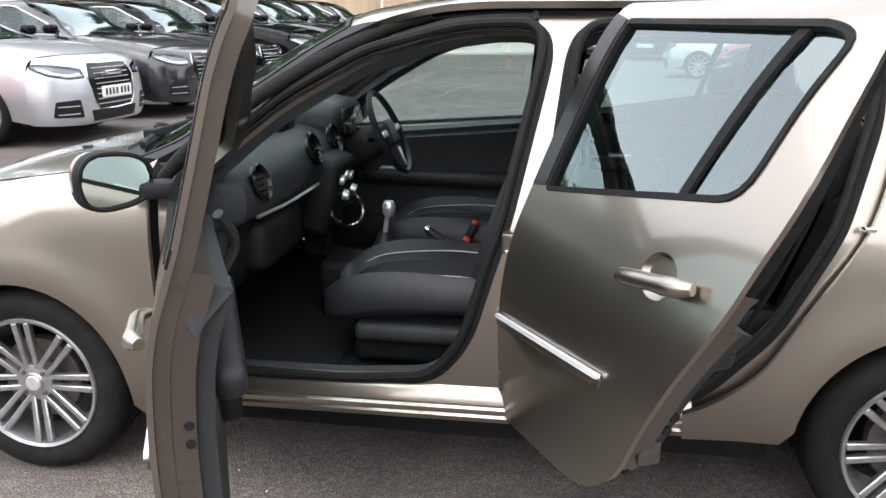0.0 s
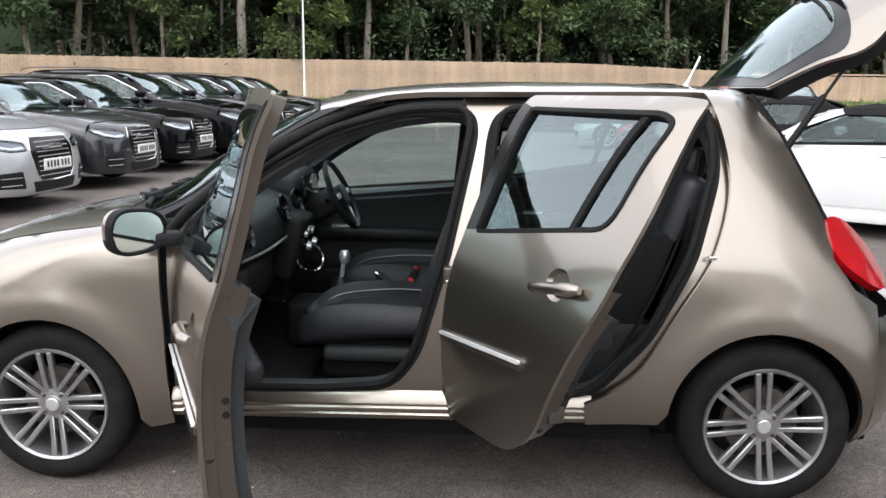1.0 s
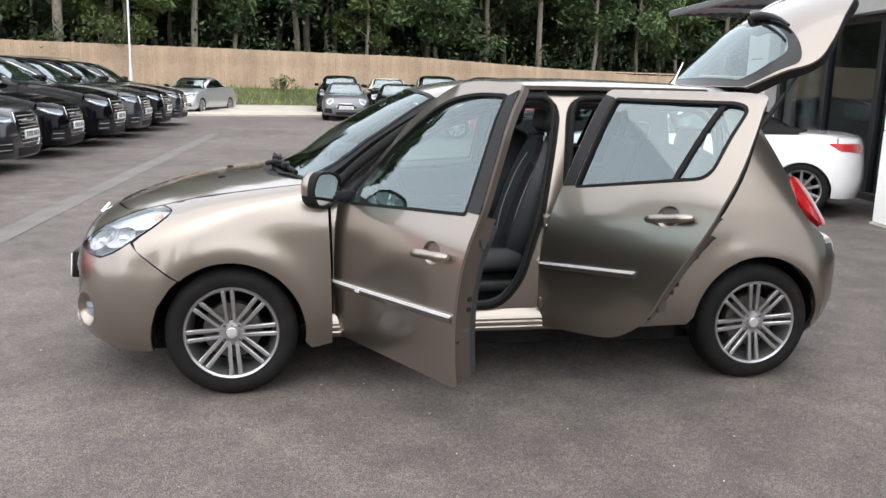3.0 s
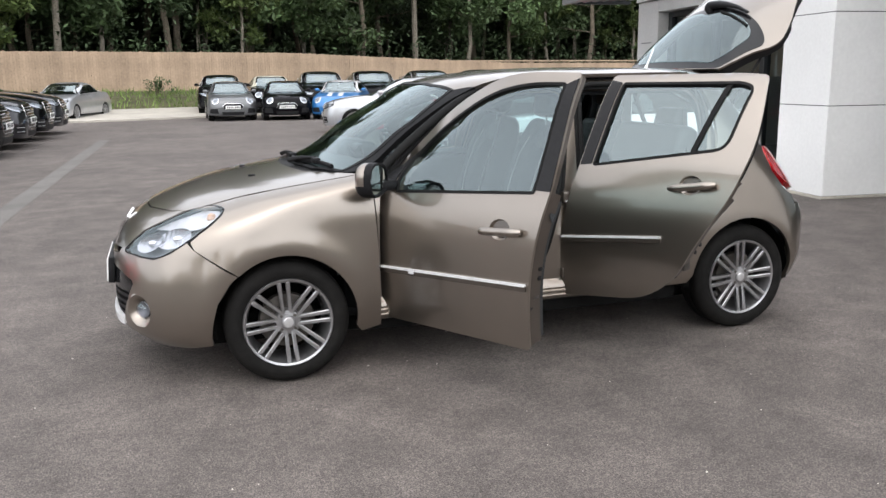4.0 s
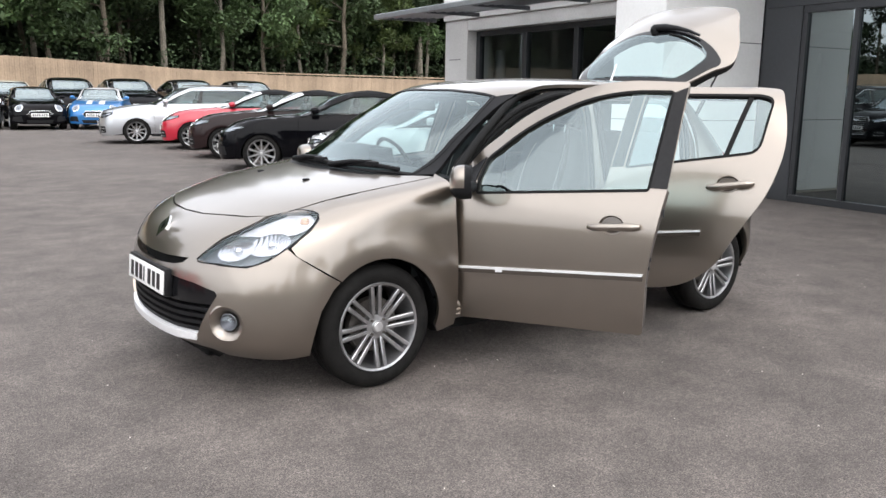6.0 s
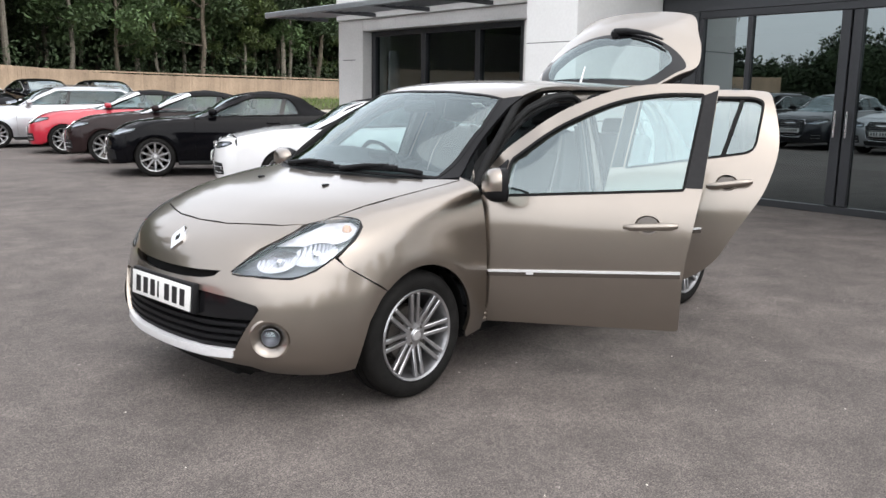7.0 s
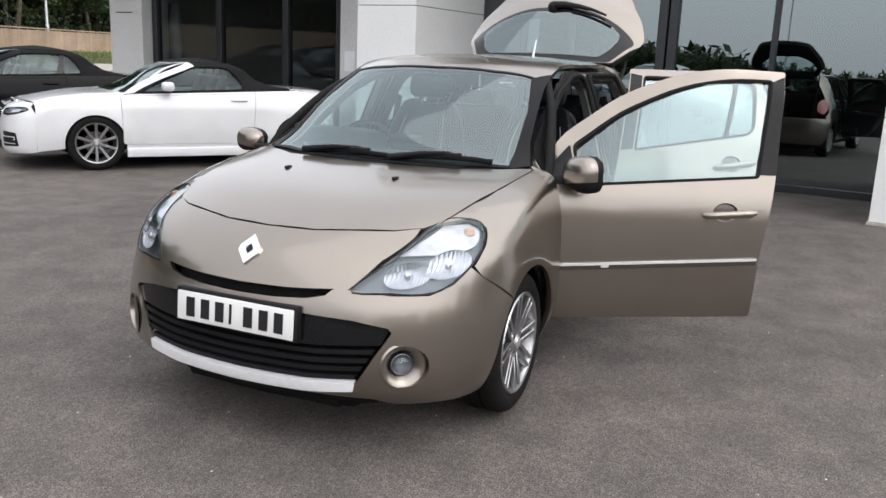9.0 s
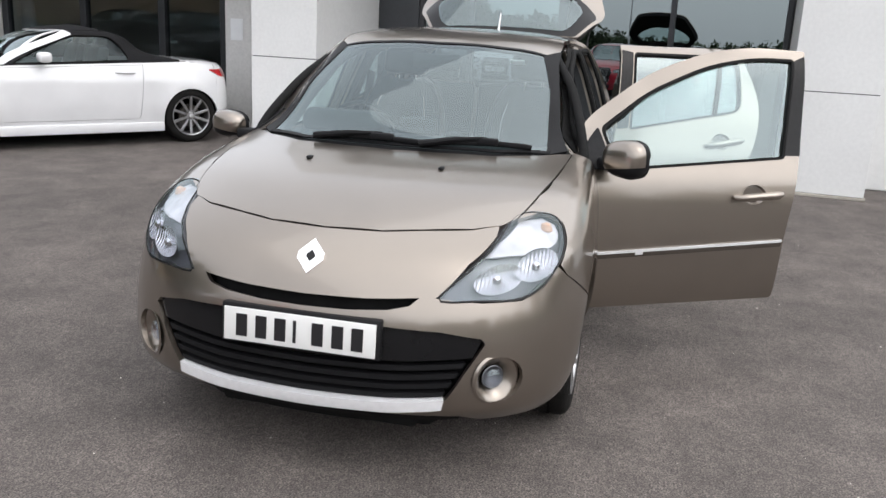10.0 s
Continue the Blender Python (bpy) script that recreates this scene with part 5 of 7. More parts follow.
# cabin
part("cabin_floor", joined(box(0.30, 2.1, -0.72, 0.72, 0.27, 0.31, 0.01), box(0.30, 0.36, -0.70, 0.70, 0.3, 0.95, 0.01)), CARPET, hatch)
part("floor_mat", joined(box(0.52, 0.90, -0.66, -0.24, 0.31, 0.322, 0.004)), CARPET, hatch)
prof = [(0.30, 0.94), (0.42, 0.995), (0.54, 0.998), (0.63, 0.975), (0.70, 0.93), (0.715, 0.87), (0.70, 0.815), (0.665, 0.80), (0.64, 0.72), (0.60, 0.58), (0.50, 0.52), (0.30, 0.50)]
ys = [-0.70, -0.66, -0.45, -0.2, 0.0, 0.2, 0.45, 0.66, 0.70]
rows = []
for y in ys:
    bow = -0.06 * (y / 0.7) ** 2 - (0.05 if abs(y) > 0.69 else 0)
    rows.append([(x + bow * (1 if x > 0.45 else 0.3), y, z - 0.02 * (y / 0.7) ** 2) for x, z in prof])
pv = np.array([spline(r, 3) for r in rows])
n, k = pv.shape[:2]
dash = part("dashboard", (pv.reshape(-1, 3), [(i * k + j, i * k + j + 1, (i + 1) * k + j + 1, (i + 1) * k + j) for i in range(n - 1) for j in range(k - 1)]
                          + [tuple(range(k))[::-1], tuple(range((n - 1) * k, n * k))]), DASH, hatch, "soft charcoal dashboard")
part("instrument_hood", moved(box(-0.13, 0.11, -0.19, 0.19, -0.06, 0.075, 0.05, 4), pose(0.60, 0.37, 1.005, 0, 8, 0)), DASH, dash)
part("instrument_dial", moved(box(-0.01, 0.01, -0.14, 0.14, -0.05, 0.05, 0.008), pose(0.712, 0.37, 0.995, 0, -10, 0)), SCREEN, dash)
part("display", moved(box(-0.04, 0.02, -0.085, 0.085, -0.045, 0.05, 0.01), pose(0.545, 0.0, 1.03, 0, -8, 0)), SCREEN, dash)
for y, z, x in ((-0.56, 0.905, 0.665), (-0.13, 0.945, 0.70), (0.13, 0.945, 0.70), (0.60, 0.905, 0.655)):
    aim = Matrix.Translation((x, y, z)) @ Matrix.Rotation(radians(-18), 4, "Y")
    part("air_vent", moved(joined(lathe([(0.058, 0.0), (0.062, 0.012), (0.055, 0.018), (0.048, 0.008), (0.044, -0.01), (0.001, -0.012)], 28, "x"),
                                  *[box(-0.006, 0.006, -0.044, 0.044, q - 0.003, q + 0.003) for q in (-0.027, -0.009, 0.009, 0.027)]), aim), GLOSS_BLACK, dash)
part("dash_trim", tube(spline([(0.66, -0.58, 0.80), (0.705, -0.40, 0.812), (0.725, -0.15, 0.825)], 6), 0.006, 6), SATIN, dash)
low_prof = spline([(0.708, 0.845), (0.684, 0.808), (0.662, 0.76), (0.646, 0.70), (0.607, 0.58), (0.50, 0.512)], 4)
low_rows = np.array([[(x - 0.06 * (y / 0.7) ** 2, y, z - 0.02 * (y / 0.7) ** 2) for x, z in low_prof] for y in np.linspace(-0.67, 0.67, 15)])
n, k = low_rows.shape[:2]
part("lower_dash", (low_rows.reshape(-1, 3), [(i * k + j, i * k + j + 1, (i + 1) * k + j + 1, (i + 1) * k + j) for i in range(n - 1) for j in range(k - 1)]), PLASTIC, dash)
part("glovebox", box(0.55, 0.672, -0.55, -0.16, 0.60, 0.775, 0.045, 4), PLASTIC, dash)
stack = part("centre_console", joined(moved(box(-0.06, 0.05, -0.12, 0.12, -0.16, 0.13, 0.03, 3), pose(0.72, 0, 0.78, 0, 14, 0)), box(0.70, 1.02, -0.11, 0.11, 0.31, 0.52, 0.03, 3),
                                      box(1.0, 1.45, -0.09, 0.09, 0.31, 0.45, 0.03, 3)), PLASTIC, hatch)
for y, z in ((-0.055, 0.825), (0.0, 0.835), (0.055, 0.825), (-0.055, 0.77), (0.055, 0.77)):
    part("knob", moved(lathe([(0.001, 0.022), (0.018, 0.02), (0.021, 0.0)], 16, "x"), pose(0.783 - (z - 0.8) * 0.25, y, z, 0, 14, 0)), SATIN, stack)
part("console_ring", moved(lathe([(0.066, -0.006), (0.072, 0.0), (0.066, 0.006), (0.060, 0.0)], 36, "x", True), pose(0.80, -0.045, 0.715, 0, -25, -48)), CHROME, stack)
part("gear_gaiter", moved(lathe([(0.075, 0.0), (0.055, 0.03), (0.03, 0.07), (0.014, 0.10)], 18, "z"), pose(0.93, 0, 0.52)), LEATHER, stack)
part("gear_lever", joined(tube([(0.93, 0, 0.6), (0.945, 0, 0.70)], 0.010, 8), moved(lathe([(0.001, 0.03), (0.018, 0.026), (0.026, 0.008), (0.022, -0.02), (0.012, -0.035)], 18, "z"), pose(0.948, 0, 0.712))), SATIN, stack)
part("handbrake", joined(tube([(1.30, 0.01, 0.47), (1.22, 0.01, 0.545), (1.095, 0.01, 0.632)], (0.012, 0.015, 0.017), 10)), LEATHER, stack)
part("handbrake_button", moved(lathe([(0.001, -0.006), (0.012, -0.004), (0.013, 0.01)], 12, "x"), pose(1.087, 0.01, 0.638, 0, 35, 0)), CHROME, stack)
wheel_aim = pose(0.87, 0.37, 0.945, 0, -25, 0)
steer = part("steering_wheel", moved(joined(lathe([(0.172, -0.014), (0.186, 0.0), (0.172, 0.014), (0.158, 0.0)], 48, "x", True), box(-0.03, 0.02, -0.07, 0.07, -0.06, 0.05, 0.02, 3),
                                            box(-0.012, 0.008, -0.165, 0.165, -0.015, 0.02, 0.006), box(-0.012, 0.008, -0.02, 0.02, -0.165, 0.0, 0.006)), wheel_aim), LEATHER, hatch)
for q in ((-0.15, -0.075, -0.01, 0.015), (0.075, 0.15, -0.01, 0.015), (-0.012, 0.012, -0.15, -0.07)):
    part("steering_trim", moved(box(0.008, 0.014, *q, 0.003), wheel_aim), SATIN, steer)
part("steering_column", moved(box(-0.26, -0.02, -0.06, 0.06, -0.07, 0.06, 0.03, 3), wheel_aim), PLASTIC, steer)
for q in (-1, 1):
    part("stalk", moved(tube([(-0.06, q * 0.06, 0), (-0.05, q * 0.19, 0.02)], (0.009, 0.012), 8), wheel_aim), PLASTIC, steer)
part("paper_tag", box(0.60, 0.604, -0.66, -0.62, 0.80, 0.87), TAG, dash)
part("rear_view_mirror", joined(box(0.80, 0.835, -0.12, 0.12, 1.285, 1.355, 0.015, 3), tube([(0.825, 0, 1.34), (0.858, 0, 1.382)], 0.01, 8)), PLASTIC, hatch)
part("tax_sticker", moved(box(-0.002, 0.002, -0.035, 0.035, -0.018, 0.018), pose(0.895, -0.38, 1.335, 0, -60, 0)), PLATE_WHITE, hatch)


def pad(stations, bolster, power=2.6, dip=0.0):
    """A cushion along x; stations: (x, half width, bottom, top); the sides rise by bolster above a seat that dips."""
    n, rows = 28, []
    st = np.array(stations, float)
    fine = spline(st, 4)
    for i, (x, w, z0, z1) in enumerate(fine):
        ring = []
        for k in range(n):
            a = 2 * math.pi * k / n
            c, q = math.cos(a), math.sin(a)
            y = w * math.copysign(abs(c) ** (2 / power), c)
            z = (z0 + z1) / 2 + (z1 - z0) / 2 * math.copysign(abs(q) ** (2 / power), q)
            if q > 0:
                e = abs(y) / w
                z += (bolster * min(1, max(0, (e - 0.5) / 0.28)) * (1 if e < 0.8 else max(0, 1 - ((e - 0.8) / 0.2) ** 2 * 0.6)) - dip * (1 - e * e)) * min(1, q * 2.5)
            ring.append((x, y, z))
        rows.append(ring)
    v = np.array(rows).reshape(-1, 3)
    m = len(fine)
    f = [(i * n + j, i * n + (j + 1) % n, (i + 1) * n + (j + 1) % n, (i + 1) * n + j) for i in range(m - 1) for j in range(n)]
    return v, f + [tuple(range(n))[::-1], tuple(range((m - 1) * n, m * n))]


def seat(y, s):
    """A front seat with bolsters; s: the side of its belt buckle."""
    lower = pose(1.16, y, 0.548, 0, -5, 0)
    upper = pose(1.42, y, 0.60, 0, -73, 0)
    base = part("front_seat", moved(pad([(-0.325, 0.12, -0.055, -0.040), (-0.295, 0.185, -0.07, -0.004), (-0.23, 0.225, -0.07, 0.042), (-0.12, 0.240, -0.062, 0.064), (0.02, 0.245, -0.06, 0.056), (0.12, 0.245, -0.06, 0.038), (0.24, 0.24, -0.06, 0.025),
                                         (0.30, 0.20, -0.05, 0.01)], 0.064, 2.5, 0.016), lower), LEATHER, hatch, "black part-leather seat with pale stitching")
    back = part("backrest", moved(pad([(-0.06, 0.20, -0.06, 0.05), (0.04, 0.235, -0.09, 0.07), (0.20, 0.25, -0.10, 0.072), (0.38, 0.245, -0.095, 0.062), (0.50, 0.215, -0.085, 0.05), (0.585, 0.175, -0.07, 0.035), (0.615, 0.13, -0.05, 0.01)],
                                      0.060, 3.0, 0.016), upper), LEATHER, base)
    part("cushion_panel", moved(pad([(-0.21, 0.09, 0.0, 0.032), (-0.16, 0.122, 0.0, 0.054), (0.0, 0.13, 0.0, 0.054), (0.2, 0.128, 0.0, 0.028), (0.24, 0.11, 0.0, 0.015)], 0.0, 4.0, 0.006), lower), FABRIC, base)
    part("backrest_panel", moved(pad([(0.02, 0.10, 0.0, 0.05), (0.06, 0.125, 0.0, 0.066), (0.25, 0.135, 0.0, 0.064), (0.42, 0.128, 0.0, 0.052), (0.47, 0.11, 0.0, 0.038)], 0.0, 4.0, 0.006), upper), FABRIC, base)
    for k in (-1, 1):
        part("seam", moved(tube(spline([(-0.27, k * 0.128, 0.022), (-0.17, k * 0.140, 0.066), (0.05, k * 0.145, 0.070), (0.24, k * 0.14, 0.046)], 5), 0.0022, 5), lower), STITCH, base)
        part("seam", moved(tube(spline([(0.04, k * 0.14, 0.082), (0.2, k * 0.15, 0.092), (0.38, k * 0.147, 0.083), (0.50, k * 0.125, 0.062)], 5), 0.0022, 5), upper), STITCH, base)
    part("seat_skirt", box(0.95, 1.44, y - 0.18, y + 0.18, 0.33, 0.50, 0.03, 3), CARPET, base)
    part("skirt_panel", box(0.96, 1.42, y - 0.215, y + 0.215, 0.41, 0.475, 0.025, 3), DOORCARD, base)
    part("headrest", moved(box(-0.055, 0.045, -0.13, 0.13, -0.075, 0.08, 0.045, 4), pose(1.575, y, 1.285, 0, 10, 0)), LEATHER, base)
    part("headrest_post", joined(tube([(1.575, y - 0.05, 1.13), (1.58, y - 0.05, 1.24)], 0.007, 8), tube([(1.575, y + 0.05, 1.13), (1.58, y + 0.05, 1.24)], 0.007, 8)), CHROME, base)
    part("belt_buckle", moved(box(-0.015, 0.015, -0.025, 0.025, -0.06, 0.02, 0.006), pose(1.25, y + s * 0.245, 0.62, 0, 25, 0)), PLASTIC, base)
    part("buckle_button", moved(box(-0.012, 0.012, -0.02, 0.02, 0.018, 0.026, 0.003), pose(1.25, y + s * 0.245, 0.62, 0, 25, 0)), RED_BELT, base)


seat(-0.37, 1)
seat(0.37, -1)
bench = part("rear_bench", box(1.86, 2.25, -0.64, 0.64, 0.33, 0.62, 0.06, 4), FABRIC, hatch, "charcoal rear bench")
part("bench_back", joined(moved(box(-0.07, 0.06, -0.62, 0.10, -0.30, 0.30, 0.05, 4), pose(2.27, 0, 0.86, 0, 18, 0)), moved(box(-0.07, 0.06, 0.11, 0.62, -0.30, 0.30, 0.05, 4), pose(2.27, 0, 0.86, 0, 18, 0))), LEATHER, bench)
for y in (-0.36, 0.36):
    part("headrest", moved(box(-0.04, 0.04, -0.12, 0.12, -0.06, 0.06, 0.03, 3), pose(2.37, y, 1.19, 0, 14, 0)), LEATHER, bench)
both("seat_belt", tube(spline([(1.56, -0.58, 1.22), (1.57, -0.62, 0.95), (1.56, -0.66, 0.62), (1.55, -0.68, 0.36)], 5), 0.022, 6, squash=0.2), SEAL, hatch)
both("rear_seat_belt", tube(spline([(2.36, -0.52, 1.25), (2.30, -0.62, 0.98), (2.18, -0.68, 0.70), (2.05, -0.68, 0.45)], 5), 0.022, 6, squash=0.2), SEAL, hatch)

# ---- other cars of the yard ----


def car_shape(fo, base, ro, wide, high, nose_z, hood_z, cowl, roof0, roof1, deck=None):
    """A car's skin from its main sizes; deck: (height, where the rear screen meets it) for a car with a boot."""
    end, mid = base + ro, (roof0 + roof1) / 2
    front = [(0.15, -fo + 0.08), (0.24, -fo + 0.015), (0.45, -fo), (0.60, -fo + 0.015), (nose_z, -fo + 0.10), (hood_z - 0.10, -fo + 0.42), (hood_z - 0.03, cowl - 0.35), (hood_z, cowl),
             (high - 0.08, roof0), (high - 0.025, roof0 + 0.3), (high, mid)]
    rear = [(0.15, end - 0.12), (0.25, end - 0.04), (0.45, end), (0.72, end - 0.015)]
    if deck:
        rear += [(deck[0] - 0.06, end - 0.07), (deck[0] - 0.01, end - 0.28), (deck[0], deck[1]), (high - 0.09, roof1), (high - 0.025, roof1 - 0.3), (high, mid)]
    else:
        rear += [(0.92, end - 0.07), (1.02, end - 0.12), (high - 0.1, roof1), (high - 0.025, roof1 - 0.25), (high, mid)]
    h = wide / 2
    half = [(0.15, h * 0.93), (0.28, h * 0.975), (0.5, h), (0.72, h * 0.993), (0.84, h * 0.96), (0.95, h * 0.915), (high - 0.22, h * 0.77), (high - 0.09, h * 0.68), (high - 0.03, h * 0.53), (high - 0.008, h * 0.3), (high, 0.0)]
    return Shape(front, rear, half, rf=[(0.2, 0.42), (0.6, 0.52), (hood_z - 0.05, 0.52), (high, 0.4)], rr=[(0.2, 0.4), (0.7, 0.42), (1.0, 0.5), (high, 0.5)], base=base, nf=2.8, radius=0.37)


SPECS = {
    "saloon": dict(fo=0.89, base=2.75, ro=1.0, wide=1.84, high=1.46, nose_z=0.80, hood_z=1.0, cowl=0.32, roof0=1.12, roof1=2.35, deck=(1.06, 3.05), top=None, spokes=10, rows=4),
    "estate": dict(fo=0.89, base=2.75, ro=1.0, wide=1.84, high=1.47, nose_z=0.80, hood_z=1.0, cowl=0.32, roof0=1.12, roof1=3.05, deck=None, top=None, spokes=10, rows=4),
    "hatch": dict(fo=0.85, base=2.60, ro=0.80, wide=1.78, high=1.44, nose_z=0.72, hood_z=0.98, cowl=0.28, roof0=1.02, roof1=2.60, deck=None, top=None, spokes=9, rows=2),
    "small": dict(fo=0.68, base=2.495, ro=0.62, wide=1.73, high=1.41, nose_z=0.76, hood_z=0.98, cowl=0.42, roof0=0.85, roof1=2.55, deck=None, top=None, spokes=9, rows=1),
    "roadster": dict(fo=0.99, base=2.505, ro=0.68, wide=1.83, high=1.345, nose_z=0.74, hood_z=0.92, cowl=0.18, roof0=0.95, roof1=1.86, deck=(0.99, 2.45), top="soft", spokes=10, rows=1),
    "cabriolet": dict(fo=0.80, base=2.69, ro=0.94, wide=1.77, high=1.41, nose_z=0.70, hood_z=0.98, cowl=0.52, roof0=1.32, roof1=2.40, deck=(1.03, 3.0), top="soft", spokes=10, rows=2),
}


def line_y(sh, pts):
    p = np.array(pts, float)
    return [(x, float(w)) for (x, _), w in zip(pts, sh.w(p[:, 0], p[:, 1]))]


def mirror_loop(half):
    return [(x, -y) for x, y in half] + [(x, y) for x, y in half[::-1] if y > 1e-6]


def parked(kind, colour, m, label, group, roof_mat=None, glass_mat=None, step=0.09, grille="wide", stripes=False):
    """A shut, parked car of one of the kinds."""
    sp = SPECS[kind]
    sh = car_shape(**{k: sp[k] for k in ("fo", "base", "ro", "wide", "high", "nose_z", "hood_z", "cowl", "roof0", "roof1", "deck")})
    fo, base, end, h, high, cowl = sp["fo"], sp["base"], sp["base"] + sp["ro"], sp["wide"] / 2, sp["high"], sp["cowl"]
    car = root({"roadster": "roadster_car", "cabriolet": "cabriolet_car", "small": "small_car"}.get(kind, kind + "_car"), m, label, "car", group)
    soft = sp["top"] == "soft"
    lid = SOFT_TOP if soft else (roof_mat or colour)
    pane = glass_mat or CAR_GLASS
    centre = (base / 2, 0, 0.6)

    def sk(outline, surface, st, depth, holes=(), offset=0.0):
        v, f = fill(outline, st, holes)
        return thick(surface(v), f, depth, centre=centre, offset=offset)

    def top1(x, y):
        return float(sh.top(np.array([[x, y]]))[0, 2])

    def bit(name, piece, mat, parent=car, text=""):
        return part(name, piece, mat, parent, text)

    def pair(name, piece, mat):
        return bit(name, piece, mat), bit(name, mirrored(piece), mat)
    xa, xb = -fo + 0.36, end - 0.34
    seam = lambda x: h * (0.80 if x < cowl else 0.86)
    belt0, belt1 = sp["hood_z"] - 0.03, (sp["deck"][0] - 0.02 if sp["deck"] else 1.02)
    belt = lambda x: belt0 + (belt1 - belt0) * (x - cowl) / (base - cowl)
    xs = np.linspace(xa, cowl + 0.08, 6)
    front_top = [(x, top1(x, seam(0))) for x in xs]
    deck_x = sp["deck"][1] if sp["deck"] else end - 0.16
    rear_top = [(x, min(belt(x), 1.03)) for x in np.linspace(cowl + 0.2, min(deck_x, xb), 5)]
    if sp["deck"]:
        rear_top += [(x, top1(x, h * 0.80)) for x in np.linspace(deck_x + 0.1, xb, 4)]
    else:
        rear_top += [(xb, belt(xb))] if xb > rear_top[-1][0] + 0.02 else []
    arch = 0.345
    low = [(xb, 0.24)] + [q[:2] for q in arc(base, 0.31, arch, -8, 188, 18)] + [q[:2] for q in arc(0, 0.31, arch, -8, 188, 18)] + [(xa, 0.23)]
    d0, d1 = cowl + 0.12, (base - 0.60 if kind in ("roadster", "cabriolet", "small") else 1.50)
    cut = rounded([(d0, 0.30), (d0 - 0.01, belt(d0) - 0.02, 0.01), (d1 + 0.04, belt(d1) - 0.02, 0.01), (d1, 0.55), (d1 - 0.03, 0.30)], 0.05)
    outline = front_top + rear_top + low
    side = sk(outline, sh.side, (step, step * 0.4), 0.015, [cut])
    pair("body_side", side, colour)
    pair("door", sk(grow(cut, -0.005), sh.side, (step, step * 0.5), 0.02, offset=0.001), colour)
    if kind in ("saloon", "estate", "hatch"):
        cut2 = rounded([(d1 + 0.05, 0.32), (d1 + 0.07, belt(d1) - 0.02, 0.01), (base - 0.22, belt(base) - 0.02, 0.01), (base - 0.28, 0.72), (base - 0.48, 0.42), (base - 0.55, 0.32)], 0.05)
        pair("rear_door", sk(cut2, sh.side, (step, step * 0.5), 0.006, offset=0.004), colour)
    for hx, hz in ((d1 - 0.08, belt(d1) - 0.11), (base - 0.36, belt(base) - 0.11)):
        if hx < d1 or kind in ("saloon", "estate", "hatch"):
            pts = sh.side(np.array([(hx - 0.22, hz), (hx - 0.12, hz), (hx, hz)])) + (0, -0.022, 0)
            pair("door_handle", tube(pts, (0.008, 0.015, 0.010), 8), colour)
    # bonnet and nose
    bon = [(-fo + 0.26, 0.0), (-fo + 0.30, seam(0) * 0.55), (xa, seam(0))] + [(x, seam(0)) for x in xs[1:-1]] + [(cowl + 0.08, seam(0)), (cowl - 0.02, seam(0) * 0.5), (cowl - 0.05, 0.0)]
    bit("bonnet", sk(mirror_loop(bon), sh.top, (step, step), 0.012, offset=0.003), colour)
    at_side = lambda z: (math.atan2(-float(sh.w(np.array([xa]), np.array([z]))[0]), 0.3 - xa), z)
    nose = [(0.0, 0.19), (-0.4, 0.19)] + [at_side(z) for z in np.linspace(0.22, front_top[0][1] - 0.005, 6)]
    for x, y in bon[2::-1]:
        nose.append((math.atan2(-y, 0.3 - x), top1(x, y) - 0.004))
    nose += [(-a, z) for a, z in nose[::-1][1:-1]]
    bit("front_bumper", sk(nose, sh.nose, (step * 0.7, step * 0.45), 0.012), colour)

    def yz(y, z):
        return sh.across(y, z)

    def fl(half):
        p = [yz(y, z) for y, z in half]
        return p + [(-a, z) for a, z in p[::-1] if a > 1e-4]
    if grille == "wide":
        g = fl([(0.0, 0.775), (0.33, 0.77), (0.39, 0.66), (0.34, 0.42), (0.28, 0.345), (0.0, 0.335)])
        bars = [0.385 + 0.05 * k for k in range(8)]
        bw = 0.30
    elif grille == "kidney":
        g = fl([(0.0, 0.66), (0.22, 0.66), (0.26, 0.58), (0.20, 0.50), (0.0, 0.50)])
        bars, bw = [0.54, 0.58, 0.62], 0.2
    else:
        g = fl([(0.0, 0.62), (0.28, 0.61), (0.36, 0.52), (0.30, 0.44), (0.0, 0.42)])
        bars, bw = [0.47, 0.52, 0.57], 0.28
    front = bit("grille", sk(g, sh.nose, (0.06, 0.05), 0.01, offset=0.006), GLOSS_BLACK)
    bit("grille_rim", tube(sh.nose(np.array(grow(g, 0.008))) + (-0.004, 0, 0), 0.008, 6, True), CHROME, front)
    for z in bars:
        a = yz(bw, z)[0]
        bit("grille_bar", tube(sh.nose(np.array([(q, z) for q in np.linspace(-a, a, 9)])) + (-0.010, 0, 0), 0.005, 5), SATIN if grille == "wide" else PLASTIC, front)
    zb = 0.68 if grille == "wide" else 0.70
    if grille == "wide":
        bit("badge", tube(sh.nose(np.array([(q, zb) for q in np.linspace(-yz(0.13, zb)[0], yz(0.13, zb)[0], 7)])) + (-0.026, 0, 0), 0.022, 8, squash=1.2), CHROME, front)
    zp = 0.50 if grille == "wide" else (0.40 if grille == "kidney" else 0.49)
    xp = float(sh.nose(np.array([[0.0, zp]]))[0, 0]) - 0.03
    plate = bit("number_plate", box(xp - 0.004, xp + 0.012, -0.26, 0.26, zp - 0.056, zp + 0.056, 0.003, 1), PLATE_WHITE)
    for y in (0.2, 0.137, 0.074, 0.011, -0.074, -0.137, -0.2):
        bit("plate_bar", box(xp - 0.007, xp - 0.003, y - 0.017, y + 0.017, zp - 0.034, zp + 0.034), PLATE_DARK, plate)
